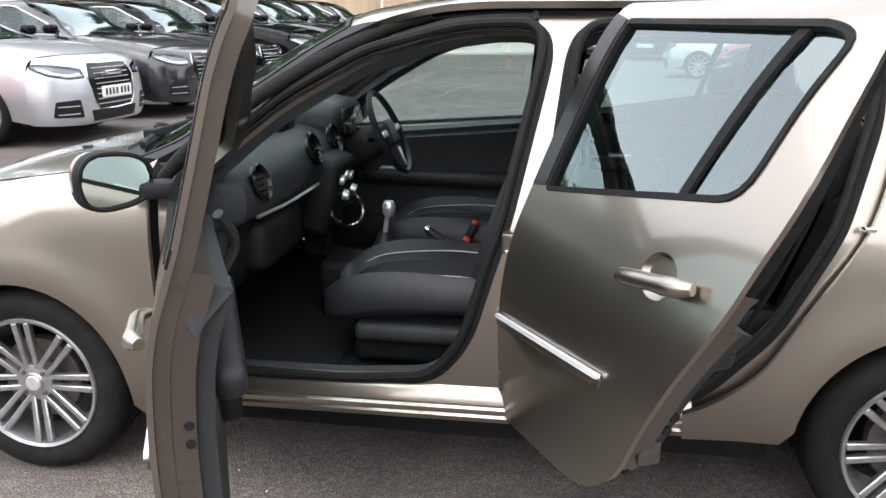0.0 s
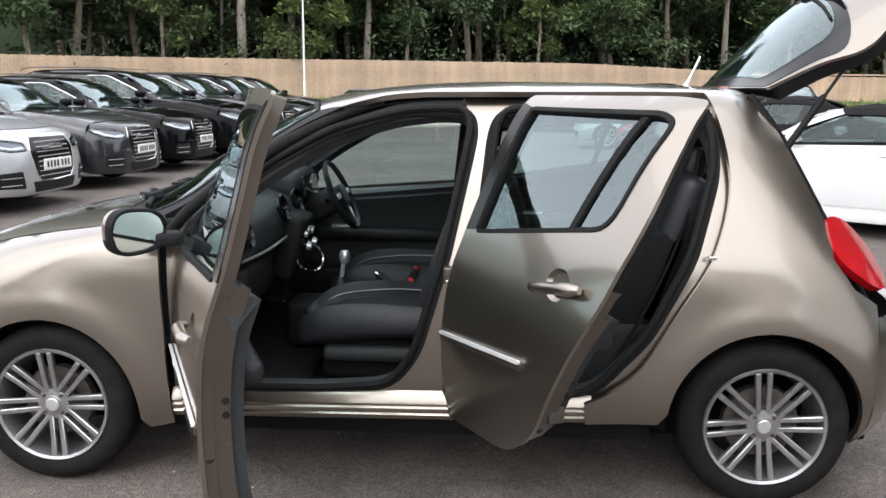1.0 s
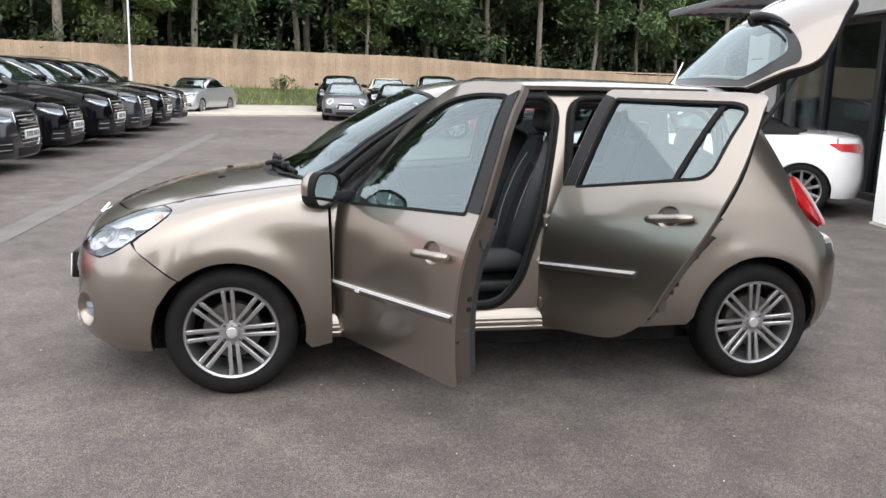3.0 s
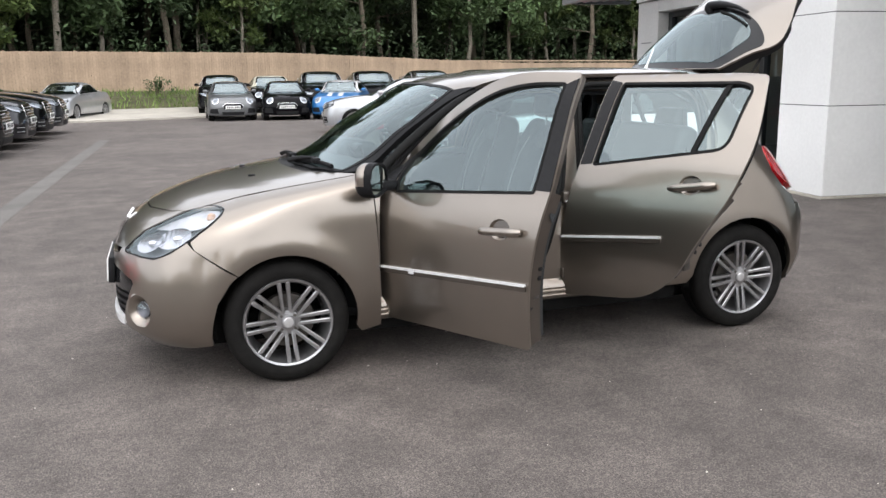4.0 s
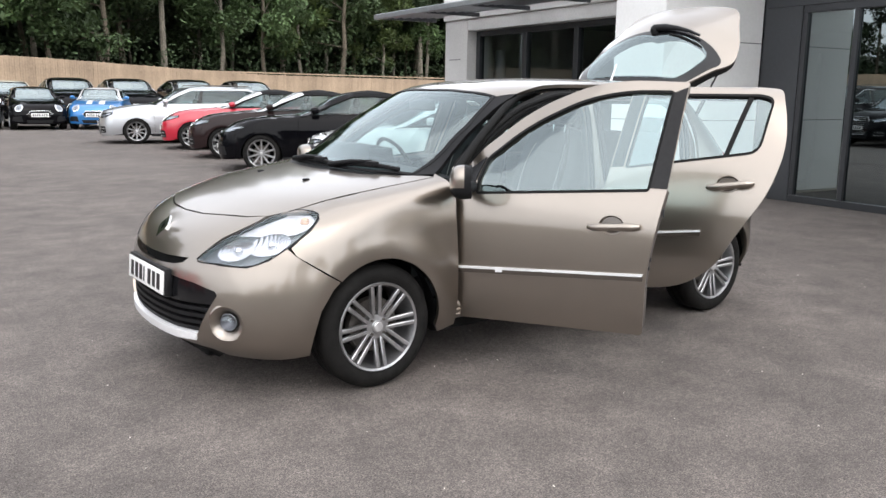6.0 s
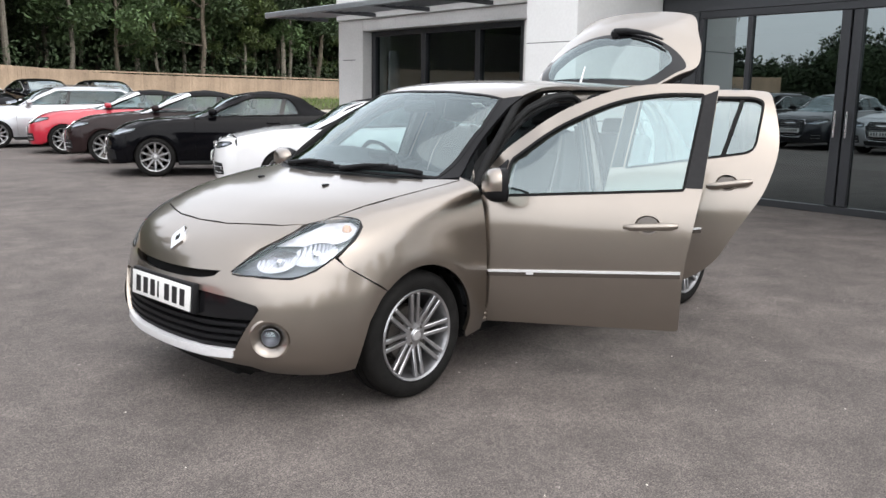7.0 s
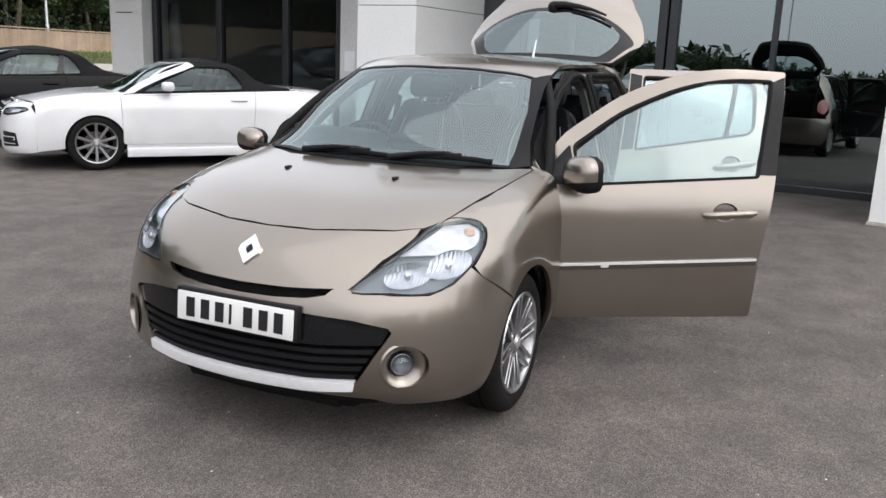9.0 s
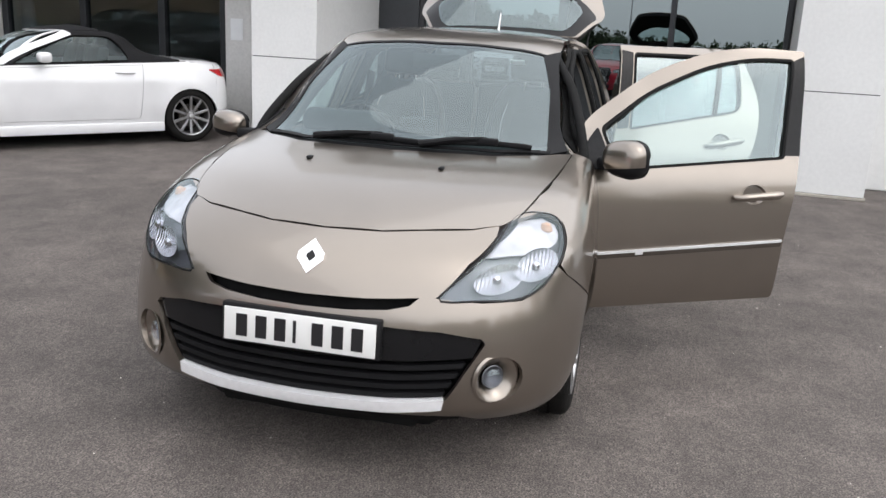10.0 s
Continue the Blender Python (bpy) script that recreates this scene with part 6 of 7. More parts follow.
    bit("lower_intake", sk(fl([(0.0, 0.33), (0.40, 0.33), (0.36, 0.22), (0.0, 0.22)]), sh.nose, (0.08, 0.05), 0.01, offset=0.004), PLASTIC)
    for s in (-1, 1):
        if kind == "small":
            c = np.array(yz(0.60, 0.71))
            lp = [(c[0] + 0.105 * math.cos(t), c[1] + 0.10 * math.sin(t)) for t in np.arange(20) * math.pi / 10]
        else:
            lp = [yz(y, z) for y, z in ((0.44, 0.655), (0.62, 0.65), (0.78, 0.685), (0.86, 0.75), (0.84, 0.785), (0.72, 0.775), (0.56, 0.75), (0.45, 0.725))]
            if kind == "roadster":
                lp = [yz(y, z) for y, z in ((0.47, 0.640), (0.62, 0.635), (0.78, 0.665), (0.84, 0.705), (0.80, 0.725), (0.68, 0.718), (0.56, 0.705), (0.48, 0.690))]
            lp = [q[:2] for q in rounded(lp, 0.012)]
        lp = [(s * a, z) for a, z in lp]
        hl = bit("headlight", sk(lp, sh.nose, (0.06, 0.03), 0, offset=0.006), LENS)
        bit("reflector", sk(grow(lp, -0.012), sh.nose, (0.06, 0.03), 0.002, offset=0.0035), LAMP_GREY, hl)
        if kind != "small":
            strip_lp = [(s * a, z) for a, z in (yz(0.47, 0.672), yz(0.62, 0.666), yz(0.77, 0.70), yz(0.835, 0.752), yz(0.80, 0.752), yz(0.74, 0.715), yz(0.62, 0.69), yz(0.48, 0.70))]
            if kind == "roadster":
                strip_lp = [(s * a, z) for a, z in (yz(0.50, 0.652), yz(0.62, 0.648), yz(0.76, 0.676), yz(0.80, 0.700), yz(0.74, 0.700), yz(0.62, 0.675), yz(0.51, 0.672))]
            bit("daytime_strip", sk(strip_lp, sh.nose, (0.06, 0.03), 0.002, offset=0.005), LAMP_WHITE, hl)
        bit("lamp_surround", sk(grow(lp, 0.008), sh.nose, (0.06, 0.03), 0.006, [grow(lp, -0.018)], 0.004), CHROME if kind == "small" else GLOSS_BLACK, hl)
        iv = [(s * a, z) for a, z in (yz(0.54, 0.45), yz(0.78, 0.44), yz(0.80, 0.29), yz(0.50, 0.27))]
        bit("side_intake", sk(rounded(iv, 0.02), sh.nose, (0.06, 0.04), 0.008, offset=0.003), PLASTIC)
        if grille == "wide":
            for z in (0.315, 0.39):
                a0, a1 = yz(0.56, z)[0], yz(0.77, z)[0]
                bit("intake_bar", tube(sh.nose(np.array([(s * q, z) for q in np.linspace(a0, a1, 5)])) + (-0.008, 0, 0), 0.005, 5), SATIN)
    # tail
    tside = lambda z: (math.atan2(-float(sh.w(np.array([xb]), np.array([z]))[0]), xb - (base - 0.4)), z)
    ztop = rear_top[-1][1]
    tail = [(0.0, 0.22), (-0.35, 0.22)] + [tside(z) for z in np.linspace(0.25, ztop - 0.005, 6)]
    if sp["deck"]:
        for x, y in ((end - 0.18, h * 0.6), (end - 0.14, h * 0.3), (end - 0.12, 0.0)):
            tail.append((math.atan2(-y, x - (base - 0.4)), top1(x, y) - 0.004))
    else:
        tail += [(-0.45, ztop), (-0.2, ztop), (0.0, ztop)]
    tail += [(-a, z) for a, z in tail[::-1][1:-1]]
    bit("rear_bumper", sk(tail, sh.tail, (step * 0.7, step * 0.5), 0.012), colour)
    for s in (-1, 1):
        tl = [(s * a, z) for a, z in ((-0.93, 0.885), (-0.5, 0.885), (-0.42, 0.81), (-0.5, 0.77), (-0.82, 0.80))] if kind == "roadster" else [(s * a, z) for a, z in ((-0.74, 0.83), (-0.42, 0.82), (-0.36, 0.74), (-0.44, 0.68), (-0.68, 0.74))]
        bit("tail_light", sk(rounded(tl, 0.03), sh.tail, (0.06, 0.04), 0.01, offset=0.008), RED_LENS)
    # cabin: lines of the front and rear pillars and of the roof edge
    zc = high - 0.062
    a_line = [(cowl + 0.14, belt(cowl)), (cowl + 0.14 + (sp["roof0"] + 0.22 - cowl - 0.14) * 0.5, belt(cowl) + (zc - belt(cowl)) * 0.55), (sp["roof0"] + 0.22, zc)]
    r1 = sp["roof1"] - 0.12
    xr0 = (deck_x - 0.04) if sp["deck"] else end - 0.22
    zr0 = belt(min(xr0, base)) if not sp["deck"] else sp["deck"][0] - 0.02
    c_line = [(r1, zc), (r1 + (xr0 - r1) * 0.55, zc - (zc - zr0) * 0.5), (xr0, zr0)]
    gl = rounded([(cowl + 0.34, belt(cowl + 0.3) + 0.02), (a_line[1][0] + 0.08, a_line[1][1] - 0.03, 0.1), (a_line[2][0] + 0.04, zc - 0.05, 0.08), (r1 - (0.10 if soft else 0.02), zc - 0.05, 0.06),
                  (c_line[1][0] - (0.34 if soft else 0.16), c_line[1][1] - 0.02, 0.08), (c_line[2][0] - (0.62 if soft else 0.34), belt(c_line[2][0] - 0.4) + 0.02, 0.04)], 0.03)
    cab = a_line + c_line + [(x, belt(x)) for x in np.linspace(xr0 - 0.1, cowl + 0.3, 5) if x < base + 0.2]
    pair("cabin_side", sk(cab, sh.side, (step, step * 0.35), 0.02, [gl], 0.003), lid)
    pair("side_window", sk(gl, sh.side, (0.12, 0.08), 0, offset=-0.008), pane)
    pair("window_trim", tube(sh.side(np.array(gl)) + (0, -0.006, 0), 0.008, 5, True), SATIN if kind in ("saloon", "estate", "hatch") else SEAL)
    if not soft or kind == "cabriolet":
        xb0 = d1 + 0.02 if kind != "cabriolet" else d1 - 0.1
        post = [(xb0, belt(xb0)), (xb0 + 0.10, zc - 0.04), (xb0 + 0.17, zc - 0.04), (xb0 + 0.09, belt(xb0))]
        pair("window_post", sk(post, sh.side, (0.05, 0.06), 0.006, offset=0.002), GLOSS_BLACK)
    if soft:
        frame_mat = colour if kind == "roadster" or grille == "kidney" else SATIN
        lead = a_line + [(a_line[2][0] + 0.05, zc - 0.045), (a_line[1][0] + 0.075, a_line[1][1] - 0.025), (cowl + 0.27, belt(cowl + 0.3) + 0.01)]
        pair("screen_pillar", sk(lead, sh.side, (step, 0.04), 0.02, offset=0.008), frame_mat)
    ya = line_y(sh, a_line)
    w_half = [(cowl - 0.03, 0.0), (cowl + 0.0, ya[0][1] * 0.55)] + ya + [(sp["roof0"] + 0.06, ya[-1][1] * 0.6), (sp["roof0"] + 0.02, 0.0)]
    ws = mirror_loop(w_half)
    bit("windscreen", sk(ws, sh.top, (0.1, 0.1), 0, offset=-0.002), PARKED_WIND)
    bit("windscreen_frame", sk(ws, sh.top, (step, 0.05), 0.01, [grow(ws, -0.045)], 0.003), frame_mat if soft else GLOSS_BLACK)
    yr = [(x, float(sh.w(np.array([x]), np.array([zc]))[0])) for x in np.linspace(sp["roof0"] + 0.22, r1, 4)]
    rf = mirror_loop([(sp["roof0"] + 0.02, 0.0), (sp["roof0"] + 0.06, ya[-1][1] * 0.6)] + yr + [(r1 + 0.06, yr[-1][1] * 0.6), (r1 + 0.08, 0.0)])
    bit("roof", sk(rf, sh.top, (step, step * 0.7), 0.012, offset=0.004), lid)
    yc = line_y(sh, c_line)
    rw = [(r1 + 0.08, 0.0), (r1 + 0.06, yr[-1][1] * 0.6)] + yc + [(xr0 + 0.06, yc[-1][1] * 0.55), (xr0 + 0.08, 0.0)]
    rwl = mirror_loop(rw)
    if soft:
        bit("rear_screen_hood", sk(rwl, sh.top, (step, step * 0.7), 0.012, offset=0.003), lid)
    else:
        bit("rear_screen", sk(rwl, sh.top, (0.1, 0.1), 0, offset=0.0), pane)
        bit("rear_screen_frame", sk(rwl, sh.top, (step, 0.06), 0.01, [grow(rwl, -0.07)], 0.003), lid)
    if sp["deck"]:
        dk = mirror_loop([(xr0 + 0.08, 0.0), (xr0 + 0.06, yc[-1][1] * 0.55), (xr0 - 0.02, h * 0.80), (xb, h * 0.80), (end - 0.18, h * 0.6), (end - 0.14, h * 0.3), (end - 0.12, 0.0)])
        bit("boot_lid", sk(dk, sh.top, (step, step), 0.012, offset=0.002), colour)
    elif kind == "estate":
        for s in (-1, 1):
            bit("roof_bar", tube(spline([(1.25, s * 0.60, high - 0.035), (1.4, s * 0.60, high + 0.015), (2.7, s * 0.58, high + 0.015), (2.95, s * 0.58, high - 0.04)], 5), 0.010, 6), STEEL)
    # mirrors, wheels, inside
    mx, mz = cowl + (0.66 if kind == "roadster" else 0.42), belt(cowl + 0.4) + 0.05
    my = -float(sh.w(np.array([mx]), np.array([mz]))[0])
    pair("door_mirror", joined(box(mx - 0.09, mx + 0.05, my - 0.22, my - 0.06, mz - 0.01, mz + 0.10, 0.04, 3), box(mx - 0.03, mx + 0.03, my - 0.1, my + 0.03, mz, mz + 0.03, 0.01)), colour if kind != "saloon" else BLACK_PAINT)
    for x in (0.0, base):
        for s in (-1, 1):
            wheel_set(car, x, s * (h - 0.115), s, r=0.325, rim=0.232, width=0.215, spokes=sp["spokes"], twin=False, turn=0.3)
        pair("wheel_well", moved(upper_half(lathe([(arch, -h + 0.03), (arch + 0.025, -h + 0.12), (arch + 0.02, -0.5), (0.001, -0.48)], 28)), Matrix.Translation((x, 0, 0.31))), WELL)
    bit("underbody", box(-fo + 0.25, end - 0.2, -0.47, 0.47, 0.2, 0.42, 0.02), WELL)
    bit("sill", joined(box(0.36, base - 0.36, -h + 0.03, -h + 0.2, 0.19, 0.28, 0.02), box(0.36, base - 0.36, h - 0.2, h - 0.03, 0.19, 0.28, 0.02)), PLASTIC)
    if kind == "roadster":
        pair("sill_blade", box(0.34, base - 0.34, -h + 0.005, -h + 0.06, 0.15, 0.262, 0.015), colour)
    bit("dashboard", box(cowl + 0.12, cowl + 0.55, -h * 0.8, h * 0.8, 0.6, sp["hood_z"] - 0.01, 0.05), DASH)
    for y in (-0.36, 0.36):
        st = bit("seat", joined(moved(box(-0.08, 0.08, -0.24, 0.24, -0.35, 0.35, 0.06, 2), pose(1.52, y, 0.78, 0, 15, 0)), box(1.0, 1.5, y - 0.24, y + 0.24, 0.35, 0.55, 0.05, 2)), LEATHER)
        bit("headrest", moved(box(-0.05, 0.05, -0.13, 0.13, -0.08, 0.08, 0.04, 2), pose(1.63, y, min(1.2, high - 0.2), 0, 12, 0)), LEATHER, st)
    if kind in ("saloon", "estate", "hatch", "small"):
        bit("rear_seat", moved(box(-0.08, 0.08, -0.62, 0.62, -0.32, 0.32, 0.06, 2), pose(2.4, 0, 0.8, 0, 18, 0)), LEATHER)
    if stripes:
        for y in (-0.2, 0.2):
            q = [(-fo + 0.30, y - 0.09), (-fo + 0.30, y + 0.09), (cowl - 0.08, y + 0.09), (cowl - 0.08, y - 0.09)]
            bit("bonnet_stripe", sk(q, sh.top, (step, 0.1), 0.003, offset=0.007), WHITE_PAINT)
    return car


def place(x, y, heading, size=1.0, z=0.0):
    """A parked car's pose from where its front axle stands and where its nose points."""
    return pose(x, y, z, 0, 0, heading - 180) @ Matrix.Diagonal((size, size, size, 1))


ROW = "cars parked nose-out in the long row"
parked("saloon", SILVER_PAINT, place(-4.62, 6.1, -2, 1.11), "silver saloon parked nose-out at the row's end", ROW)
dark = parked("saloon", NAVY_PAINT, place(-4.64, 8.75, -2, 1.11), "dark navy saloon parked nose-out in the row", ROW)
black_estate = parked("estate", BLACK_PAINT, place(-4.62, 11.35, -2, 1.11), "black estate car parked nose-out in the row", ROW)
for i, ob in ((3, black_estate), (4, dark), (5, black_estate), (6, dark)):
    copy_thing(ob, place(-4.62 + 0.10 * (i - 2), 6.1 + 2.62 * i, -2, 1.11))
parked("hatch", RED_PAINT, place(-4.6, 3.1, -2), "red hatchback parked nose-out in the row", ROW)
parked("saloon", SILVER_PAINT, place(-4.4, 30.1, -108), "silver saloon parked by the kerb below the fence", "cars by the kerb")
KERB = "small cars by the kerb"
parked("small", GREY_PAINT, place(1.95, 27.2, -91), "grey small hatchback parked at the kerb", KERB, grille="round")
parked("small", BLACK_PAINT, place(3.85, 26.6, -95), "black small hatchback parked at the kerb", KERB, grille="round")
parked("small", BLUE_PAINT, place(5.65, 26.2, -112), "blue small hatchback with a white roof and stripes", KERB, roof_mat=WHITE_PAINT, grille="round", stripes=True)
back = parked("hatch", BLACK_PAINT, place(1.95, 32.0, -92, 1.12, 0.09), "black hatchback parked against the bank", "cars against the bank", grille="round")
parked("small", BLACK_PAINT, place(4.05, 31.7, -92, 1.13, 0.05), "dark small car with a cream roof against the bank", "cars against the bank", roof_mat=CREAM_PAINT, grille="round")
for x, y in ((6.15, 30.8), (8.4, 30.4), (11.0, 30.2), (13.6, 30.0)):
    copy_thing(back, place(x, y + 0.5, -95, 1.12))
LINEUP = "cars in front of the showroom wing"
parked("estate", SILVER_PAINT, place(4.65, 18.55, 165), "silver estate car parked in front of the wing", LINEUP)
parked("cabriolet", RED_PAINT, place(5.3, 15.8, 152), "red cabriolet with a black fabric roof", LINEUP)
parked("cabriolet", BROWN_PAINT, place(4.95, 12.95, 150), "dark brown cabriolet with a black fabric roof", LINEUP, step=0.07)
parked("cabriolet", BLACK_PAINT, place(4.45, 10.08, 150), "black cabriolet with a black fabric roof", LINEUP, grille="kidney", step=0.06)
parked("roadster", WHITE_PAINT, place(4.62, 6.62, 145), "white roadster with a black fabric roof", LINEUP, step=0.05)

# ---- woodland behind the fence ----


def leaf_quads(centres, size, rnd, droop=0.6):
    """Many small bent leaves, one at each centre."""
    n = len(centres)
    a = rnd.uniform(0, 2 * np.pi, n)
    tilt = rnd.normal(0, droop, n)
    s = size * rnd.uniform(0.6, 1.3, n)
    u = np.stack([np.cos(a) * np.cos(tilt), np.sin(a) * np.cos(tilt), np.sin(tilt)], 1)
    w = np.stack([-np.sin(a), np.cos(a), rnd.normal(0, 0.5, n)], 1)
    w /= np.linalg.norm(w, axis=1)[:, None]
    p = np.asarray(centres)
    v = np.stack([p - u * s[:, None], p - w * (s * 0.45)[:, None], p + u * s[:, None], p + w * (s * 0.45)[:, None] + np.stack([0 * s, 0 * s, -0.15 * s], 1)], 1).reshape(-1, 3)
    return v, [(4 * i, 4 * i + 1, 4 * i + 2, 4 * i + 3) for i in range(n)]


def crown_points(rnd, clumps, per, spread):
    out = []
    for c, r in clumps:
        q = rnd.normal(0, 1, (per, 3))
        q /= np.linalg.norm(q, axis=1)[:, None]
        q *= (rnd.uniform(0.15, 1, per) ** 0.45)[:, None] * r * (1, 1, 0.7)
        out.append(np.array(c) + q * spread)
    return np.concatenate(out)


def tree(seed, height, trunk_r, low, leaves, mat, bark, reach, label, size=0.19):
    """A tapered, leaning trunk with limbs and an uneven crown of leaves."""
    rnd = np.random.RandomState(seed)
    ob = root("tree", pose(0, 0, -60), label, "tree", "woodland trees")
    steps = 9
    z = np.linspace(-0.3, height, steps)
    bend = np.cumsum(rnd.normal(0, 0.10, (steps, 2)), 0)
    line = np.c_[bend, z]
    rad = trunk_r * (1 - 0.85 * np.linspace(0, 1, steps)) + 0.015
    rad[0] *= 1.35
    wood = [tube(line, rad, 8)]
    clumps = []
    for k in range(16):
        t = rnd.uniform(low / height, 0.97)
        p = np.array([np.interp(t * height, z, line[:, i]) for i in range(3)])
        a = rnd.uniform(0, 2 * np.pi)
        far = reach * (1.1 - 0.65 * t) * rnd.uniform(0.5, 1.2)
        tip = p + np.array([math.cos(a) * far, math.sin(a) * far, far * rnd.uniform(0.1, 0.7)])
        mid = (p + tip) / 2 + rnd.normal(0, 0.15, 3)
        wood.append(tube(spline([p, mid, tip], 3), np.linspace(trunk_r * 0.33 * (1.1 - t), 0.01, 7), 5))
        for q in (0.55, 0.8, 1.0):
            clumps.append((p + (tip - p) * q + rnd.normal(0, 0.25, 3), rnd.uniform(0.45, 1.0) * reach * 0.42))
    for k in range(4):
        clumps.append((line[-1] + rnd.normal(0, 0.5, 3), reach * 0.45))
    part("trunk", joined(*wood), bark, ob)
    pts = crown_points(rnd, clumps, leaves // len(clumps), 1.0)
    part("crown", leaf_quads(pts, size, rnd), mat, ob, flat=True)
    return ob


KINDS = [
    tree(1, 13, 0.20, 3.5, 9000, LEAF_DARK, BARK, 3.2, "tall dark broadleaf tree behind the fence"),
    tree(2, 12, 0.15, 2.8, 9000, LEAF, BARK, 2.8, "leafy green broadleaf tree behind the fence"),
    tree(3, 14, 0.22, 4.5, 9000, LEAF_DARK, PALE_BARK, 3.4, "tall tree with a pale trunk behind the fence"),
    tree(4, 9, 0.10, 2.0, 7000, LEAF_BRIGHT, PALE_BARK, 2.4, "bright green young tree behind the fence"),
    tree(5, 11, 0.13, 2.4, 9000, LEAF, PALE_BARK, 2.6, "mid-green tree with thin pale stems behind the fence"),
]
rnd = np.random.RandomState(11)


def beside(d, off):
    a, b = on_line(d), on_line(d + 0.5)
    t = (b - a) / np.linalg.norm(b - a)
    return a + np.array([-t[1], t[0]]) * off


for r, (off, gap, choice, rise) in enumerate(((2.6, 3.1, (1, 3, 2, 4, 0, 3), 1.2), (6.0, 3.0, (0, 2, 1, 0, 4), 1.5), (11.0, 3.4, (2, 0, 0, 1), 2.0), (17.0, 4.2, (0, 2), 2.6))):
    d, i = 6.0 + r, 0
    while d < run[-1] - 3:
        p = beside(d + rnd.uniform(-0.8, 0.8), off + rnd.uniform(-0.9, 0.9))
        k = choice[i % len(choice)] if rnd.uniform() < 0.75 else rnd.randint(5)
        s = rnd.uniform(0.85, 1.2) * (0.5 if p[0] < -24 else 1.0)
        if p[0] < -27:
            d += gap
            continue
        ob = copy_thing(KINDS[k], Matrix.Translation((p[0], p[1], rise - 0.2)) @ Matrix.Rotation(rnd.uniform(0, 6.28), 4, "Z") @ Matrix.Diagonal((s, s, s * rnd.uniform(0.9, 1.1), 1)))
        d += gap * rnd.uniform(0.75, 1.25)
        i += 1
# lower, farther trees on the other sides of the yard
FAR = spline([(-62, 12), (-58, -14), (-44, -40), (-10, -54), (34, -50)], 10)
for i, p in enumerate(np.concatenate([FAR, FAR * 1.08 + 1.5])):
    for j in range(2):
        q = p + rnd.normal(0, 2.0, 2)
        s = rnd.uniform(0.28, 0.50) * (1.8 if q[1] < -30 else 0.6 if q[1] < -8 else 0.25)
        copy_thing(KINDS[(i + j) % 5], Matrix.Translation((q[0], q[1], -0.3)) @ Matrix.Rotation(rnd.uniform(0, 6.28), 4, "Z") @ Matrix.Diagonal((s * 1.25, s * 1.25, s, 1)))
for ob in KINDS:
    for o in list(ob.children_recursive) + [ob]:
        bpy.data.objects.remove(o)

# undergrowth: low leafy growth behind the fence and the far depth of the wood
pts = []
for d in np.arange(4, run[-1] - 2, 0.035):
    off = abs(rnd.normal(0, 1)) * 3.0 + 0.5
    p = beside(d, off)
    if p[0] < -28:
        continue
    high = 0.9 + off * 0.09 + rnd.gamma(2.0, 0.75)
    pts.append((p[0], p[1], high))
pts = np.repeat(np.array(pts), 7, 0) + rnd.normal(0, 0.28, (len(pts) * 7, 3))
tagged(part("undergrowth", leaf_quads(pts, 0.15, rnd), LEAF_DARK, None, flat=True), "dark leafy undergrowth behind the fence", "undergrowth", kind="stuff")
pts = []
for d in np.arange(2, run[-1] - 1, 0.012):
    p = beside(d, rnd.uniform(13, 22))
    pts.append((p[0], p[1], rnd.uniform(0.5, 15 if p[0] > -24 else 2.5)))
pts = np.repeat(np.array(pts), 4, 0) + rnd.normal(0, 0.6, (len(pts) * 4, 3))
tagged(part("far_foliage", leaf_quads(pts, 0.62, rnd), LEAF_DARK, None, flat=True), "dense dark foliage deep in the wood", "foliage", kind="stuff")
# a dark upright sheet far behind the trees stands in for the wood's shade
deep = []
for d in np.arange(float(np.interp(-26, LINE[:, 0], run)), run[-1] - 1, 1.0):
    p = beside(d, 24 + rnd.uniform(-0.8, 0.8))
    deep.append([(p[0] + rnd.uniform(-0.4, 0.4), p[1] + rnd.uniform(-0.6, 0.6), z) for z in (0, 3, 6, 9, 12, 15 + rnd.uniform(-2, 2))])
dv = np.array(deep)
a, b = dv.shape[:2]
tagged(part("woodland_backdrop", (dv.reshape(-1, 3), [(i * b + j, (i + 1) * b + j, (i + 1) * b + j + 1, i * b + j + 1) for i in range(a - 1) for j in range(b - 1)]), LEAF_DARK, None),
       "dark sheet standing in for the shaded depth of the wood", "backdrop", kind="structure")
# bright bush that leans over the fence, weeds and grass on the bank


def bush(name, p, r, n, mat, label, size=0.09):
    ob = root(name, pose(*p), label, "bush")
    rd = np.random.RandomState(int(abs(p[0]) * 10) + 3)
    stems = [tube(spline([(0, 0, -0.3), (rd.normal(0, 0.1), rd.normal(0, 0.1), r * 0.5), (rd.normal(0, r * 0.5), rd.normal(0, r * 0.3), r * rd.uniform(0.8, 1.3))], 4), np.linspace(0.03, 0.006, 9), 5) for _ in range(7)]
    part("stems", joined(*stems), BARK, ob)
    cl = [((rd.normal(0, r * 0.5), rd.normal(0, r * 0.3), r * rd.uniform(0.3, 1.3)), r * rd.uniform(0.3, 0.5)) for _ in range(16)]
    part("leaves", leaf_quads(crown_points(rd, cl, n // 16, 1.0), size, rd), mat, ob, flat=True)
    return ob


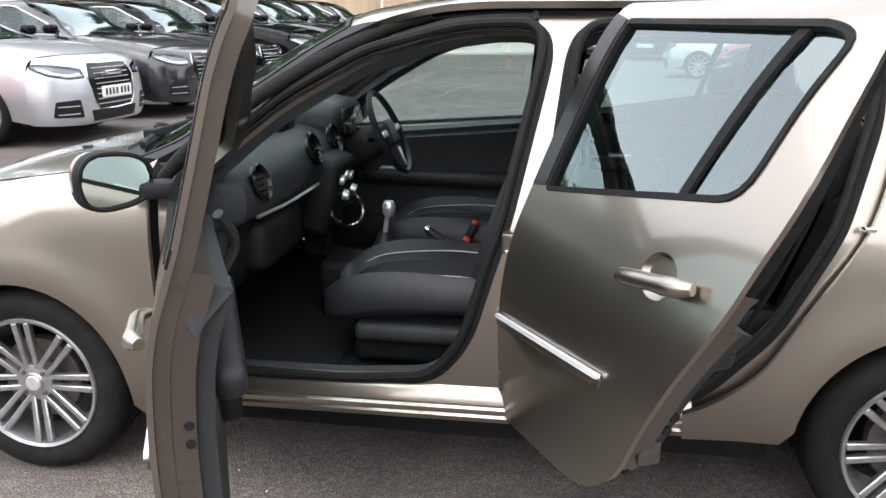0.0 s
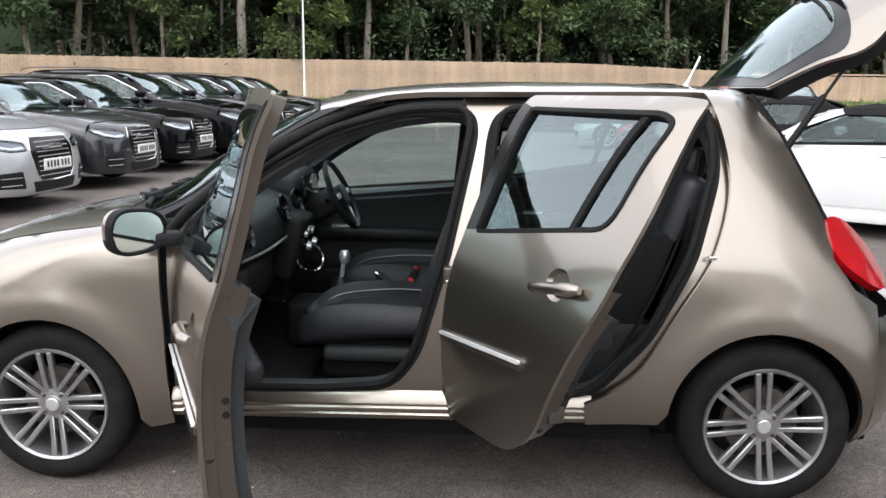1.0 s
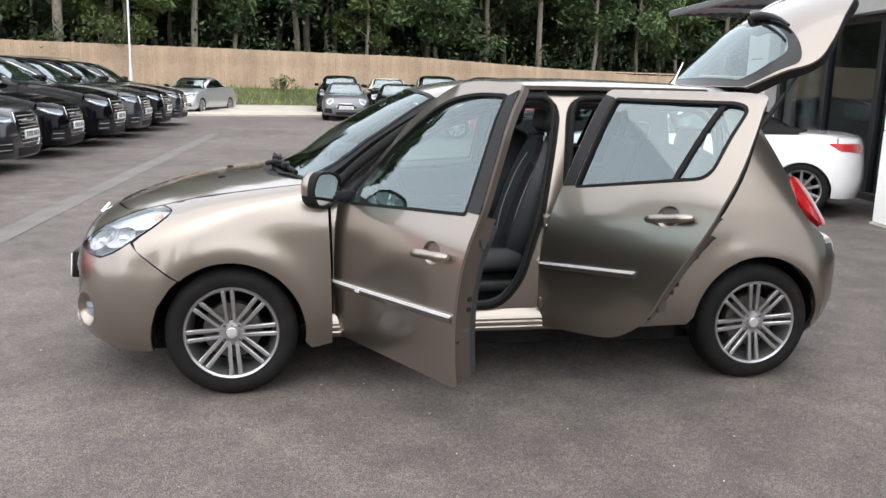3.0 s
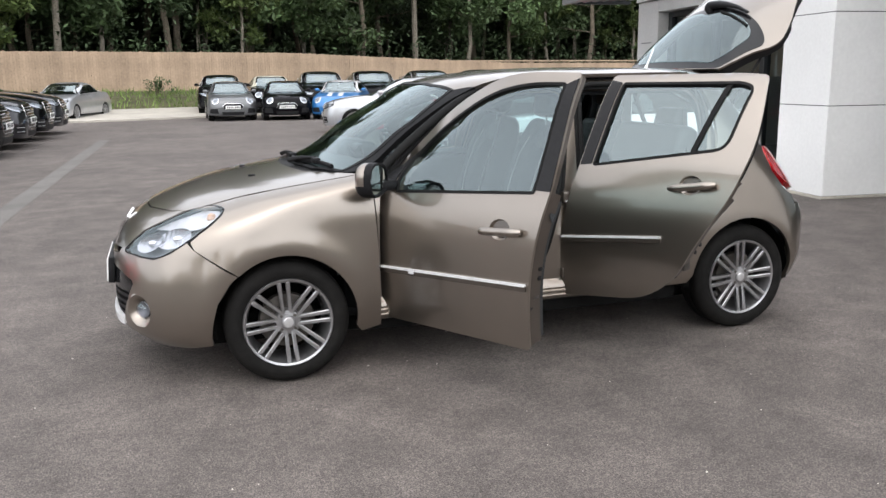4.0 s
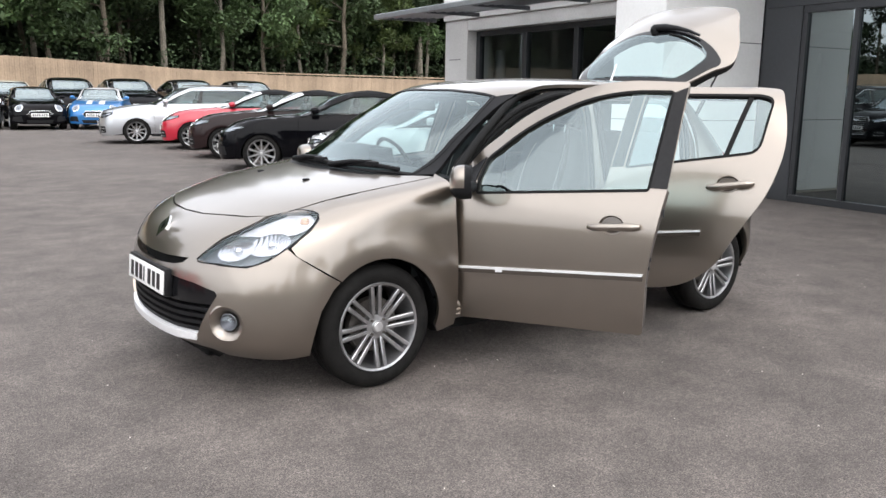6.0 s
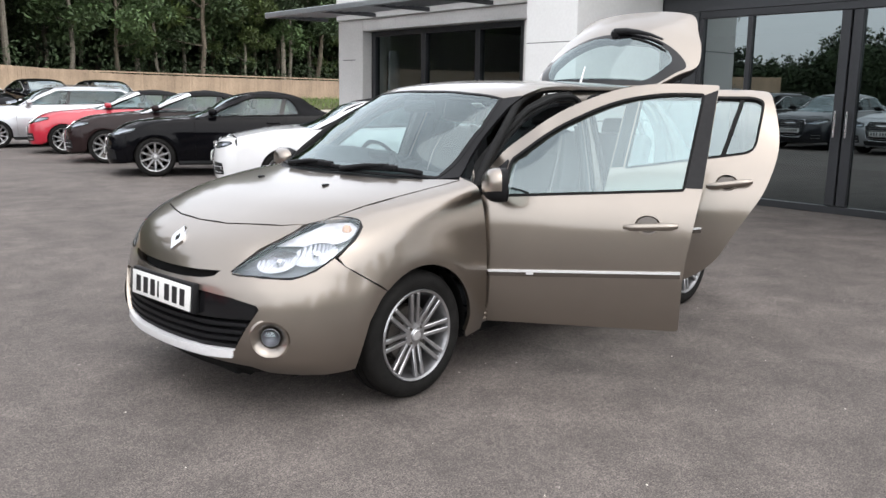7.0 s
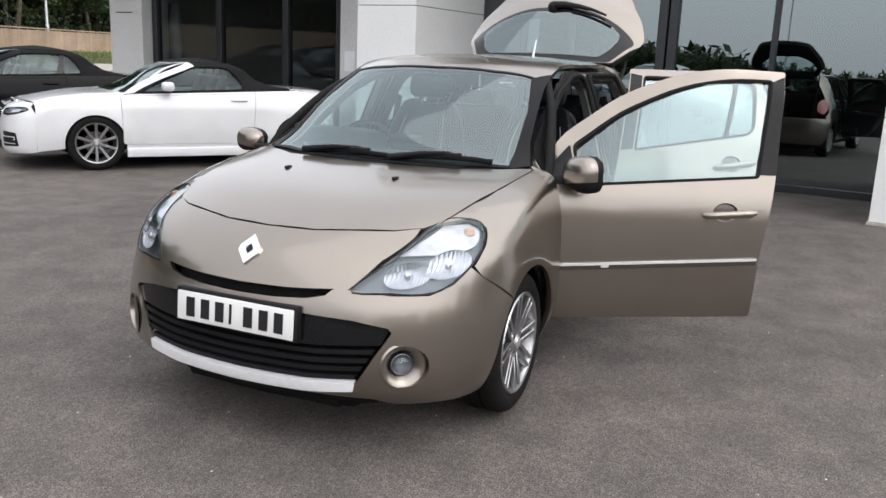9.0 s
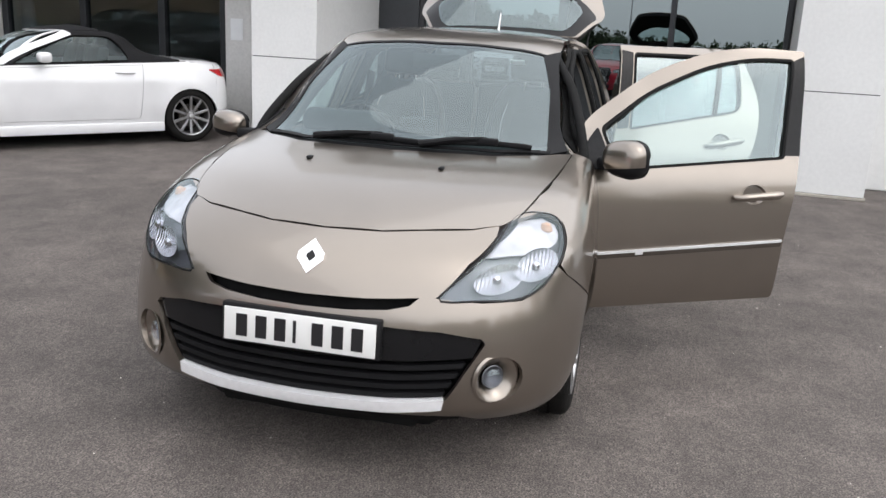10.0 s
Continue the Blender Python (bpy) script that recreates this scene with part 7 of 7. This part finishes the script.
bush("bush", (-8.7, 36.8, 2.3), 1.25, 1800, LEAF_BRIGHT, "bright green bush rising over the fence")
bush("weed", (-0.6, 37.6, 0.9), 0.55, 400, LEAF, "tall weed on the grassy bank", 0.07)
bush("weed", (-9.0, 33.9, 0.7), 0.5, 300, LEAF, "low weed on the grassy bank", 0.07)
blades_v, blades_f = [], []
k = 0
for _ in range(14000):
    d = rnd.uniform(20, run[-1] - 20)
    off = rnd.uniform(0.3, 3.5)
    p = beside(d, -off)
    z0 = float(np.interp(off, [0.3, 2.0, 3.2, 3.5], [0.98, 0.72, 0.36, 0.20]))
    hgt = rnd.uniform(0.08, 0.30)
    a = rnd.uniform(0, 6.28)
    wdt = 0.035
    lean = rnd.normal(0, 0.08, 2)
    blades_v += [(p[0] - math.cos(a) * wdt, p[1] - math.sin(a) * wdt, z0 - 0.02), (p[0] + math.cos(a) * wdt, p[1] + math.sin(a) * wdt, z0 - 0.02), (p[0] + lean[0], p[1] + lean[1], z0 + hgt)]
    blades_f.append((k, k + 1, k + 2))
    k += 3
tagged(part("bank_grass", (np.array(blades_v), blades_f), GRASS, None, flat=True), "rough tufts of grass on the bank", "grass", kind="stuff")

# unseen wood added behind the walk, to close the yard on the road side
ring = []
for a in np.arange(math.radians(182), math.radians(338), 0.0016):
    r = 52 + rnd.uniform(-4, 4)
    ring.append((r * math.cos(a), r * math.sin(a), rnd.uniform(0.3, 4.6 + 1.6 * math.sin(a * 9) + 1.5 * math.sin(a * 23))))
ring = np.repeat(np.array(ring), 4, 0) + rnd.normal(0, 0.8, (len(ring) * 4, 3))
ring[:, 2] = np.abs(ring[:, 2])
tagged(part("road_side_foliage", leaf_quads(ring, 1.1, rnd), LEAF_DARK, None, flat=True), "dark band of trees along the road side", "foliage", kind="stuff")
# dark sheet behind these leaves, in place of the shade between trees
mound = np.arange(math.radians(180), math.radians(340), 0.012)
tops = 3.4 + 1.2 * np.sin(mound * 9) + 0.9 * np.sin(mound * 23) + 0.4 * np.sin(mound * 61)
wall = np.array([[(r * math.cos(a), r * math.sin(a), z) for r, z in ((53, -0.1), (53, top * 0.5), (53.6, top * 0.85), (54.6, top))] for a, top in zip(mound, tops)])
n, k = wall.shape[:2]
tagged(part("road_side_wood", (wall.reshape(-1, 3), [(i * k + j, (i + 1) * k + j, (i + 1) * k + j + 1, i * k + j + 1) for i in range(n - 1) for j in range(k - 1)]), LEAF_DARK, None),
       "dark sheet standing in for the shaded depth of the road-side trees", "foliage", kind="stuff")

# the clump of trees that closes the yard beyond the long row, as the showroom's glass shows it
clump_top = curve([(136, 4.2), (143, 3.8), (147, 4.1), (148, 5.0), (149.5, 5.9), (151, 5.6), (153.5, 5.3), (155.2, 4.1), (157, 2.8), (160, 2.4), (163, 2.1), (168, 1.8), (172, 1.4), (184, 1.8)])
leaf_at, back_wall = [], []
for a in np.arange(136, 184, 0.05):
    top = float(clump_top(a)) + 0.25 * math.sin(a * 5.1) + 0.15 * math.sin(a * 13)
    for k in range(30):
        r = 48 + rnd.uniform(-1.5, 1.5)
        h = top * rnd.uniform(0.02, 1.0) ** 0.6
        leaf_at.append((8.3 + r * math.cos(radians(a)), 0.3 + r * math.sin(radians(a)), h))
# a dark sheet backs the clump, standing in for its inner shade
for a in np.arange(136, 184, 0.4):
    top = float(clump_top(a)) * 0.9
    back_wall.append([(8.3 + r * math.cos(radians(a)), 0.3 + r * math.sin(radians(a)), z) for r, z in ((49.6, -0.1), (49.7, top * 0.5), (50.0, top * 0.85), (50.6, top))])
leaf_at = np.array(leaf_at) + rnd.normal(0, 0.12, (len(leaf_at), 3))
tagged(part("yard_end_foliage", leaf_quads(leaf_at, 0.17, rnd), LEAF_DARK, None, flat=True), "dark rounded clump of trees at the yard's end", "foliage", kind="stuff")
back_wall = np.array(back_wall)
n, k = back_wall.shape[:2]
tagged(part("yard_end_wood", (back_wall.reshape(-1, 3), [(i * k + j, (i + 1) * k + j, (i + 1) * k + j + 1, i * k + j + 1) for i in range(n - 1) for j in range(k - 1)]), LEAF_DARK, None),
       "dark sheet standing in for the shaded depth of the yard-end trees", "foliage", kind="stuff")
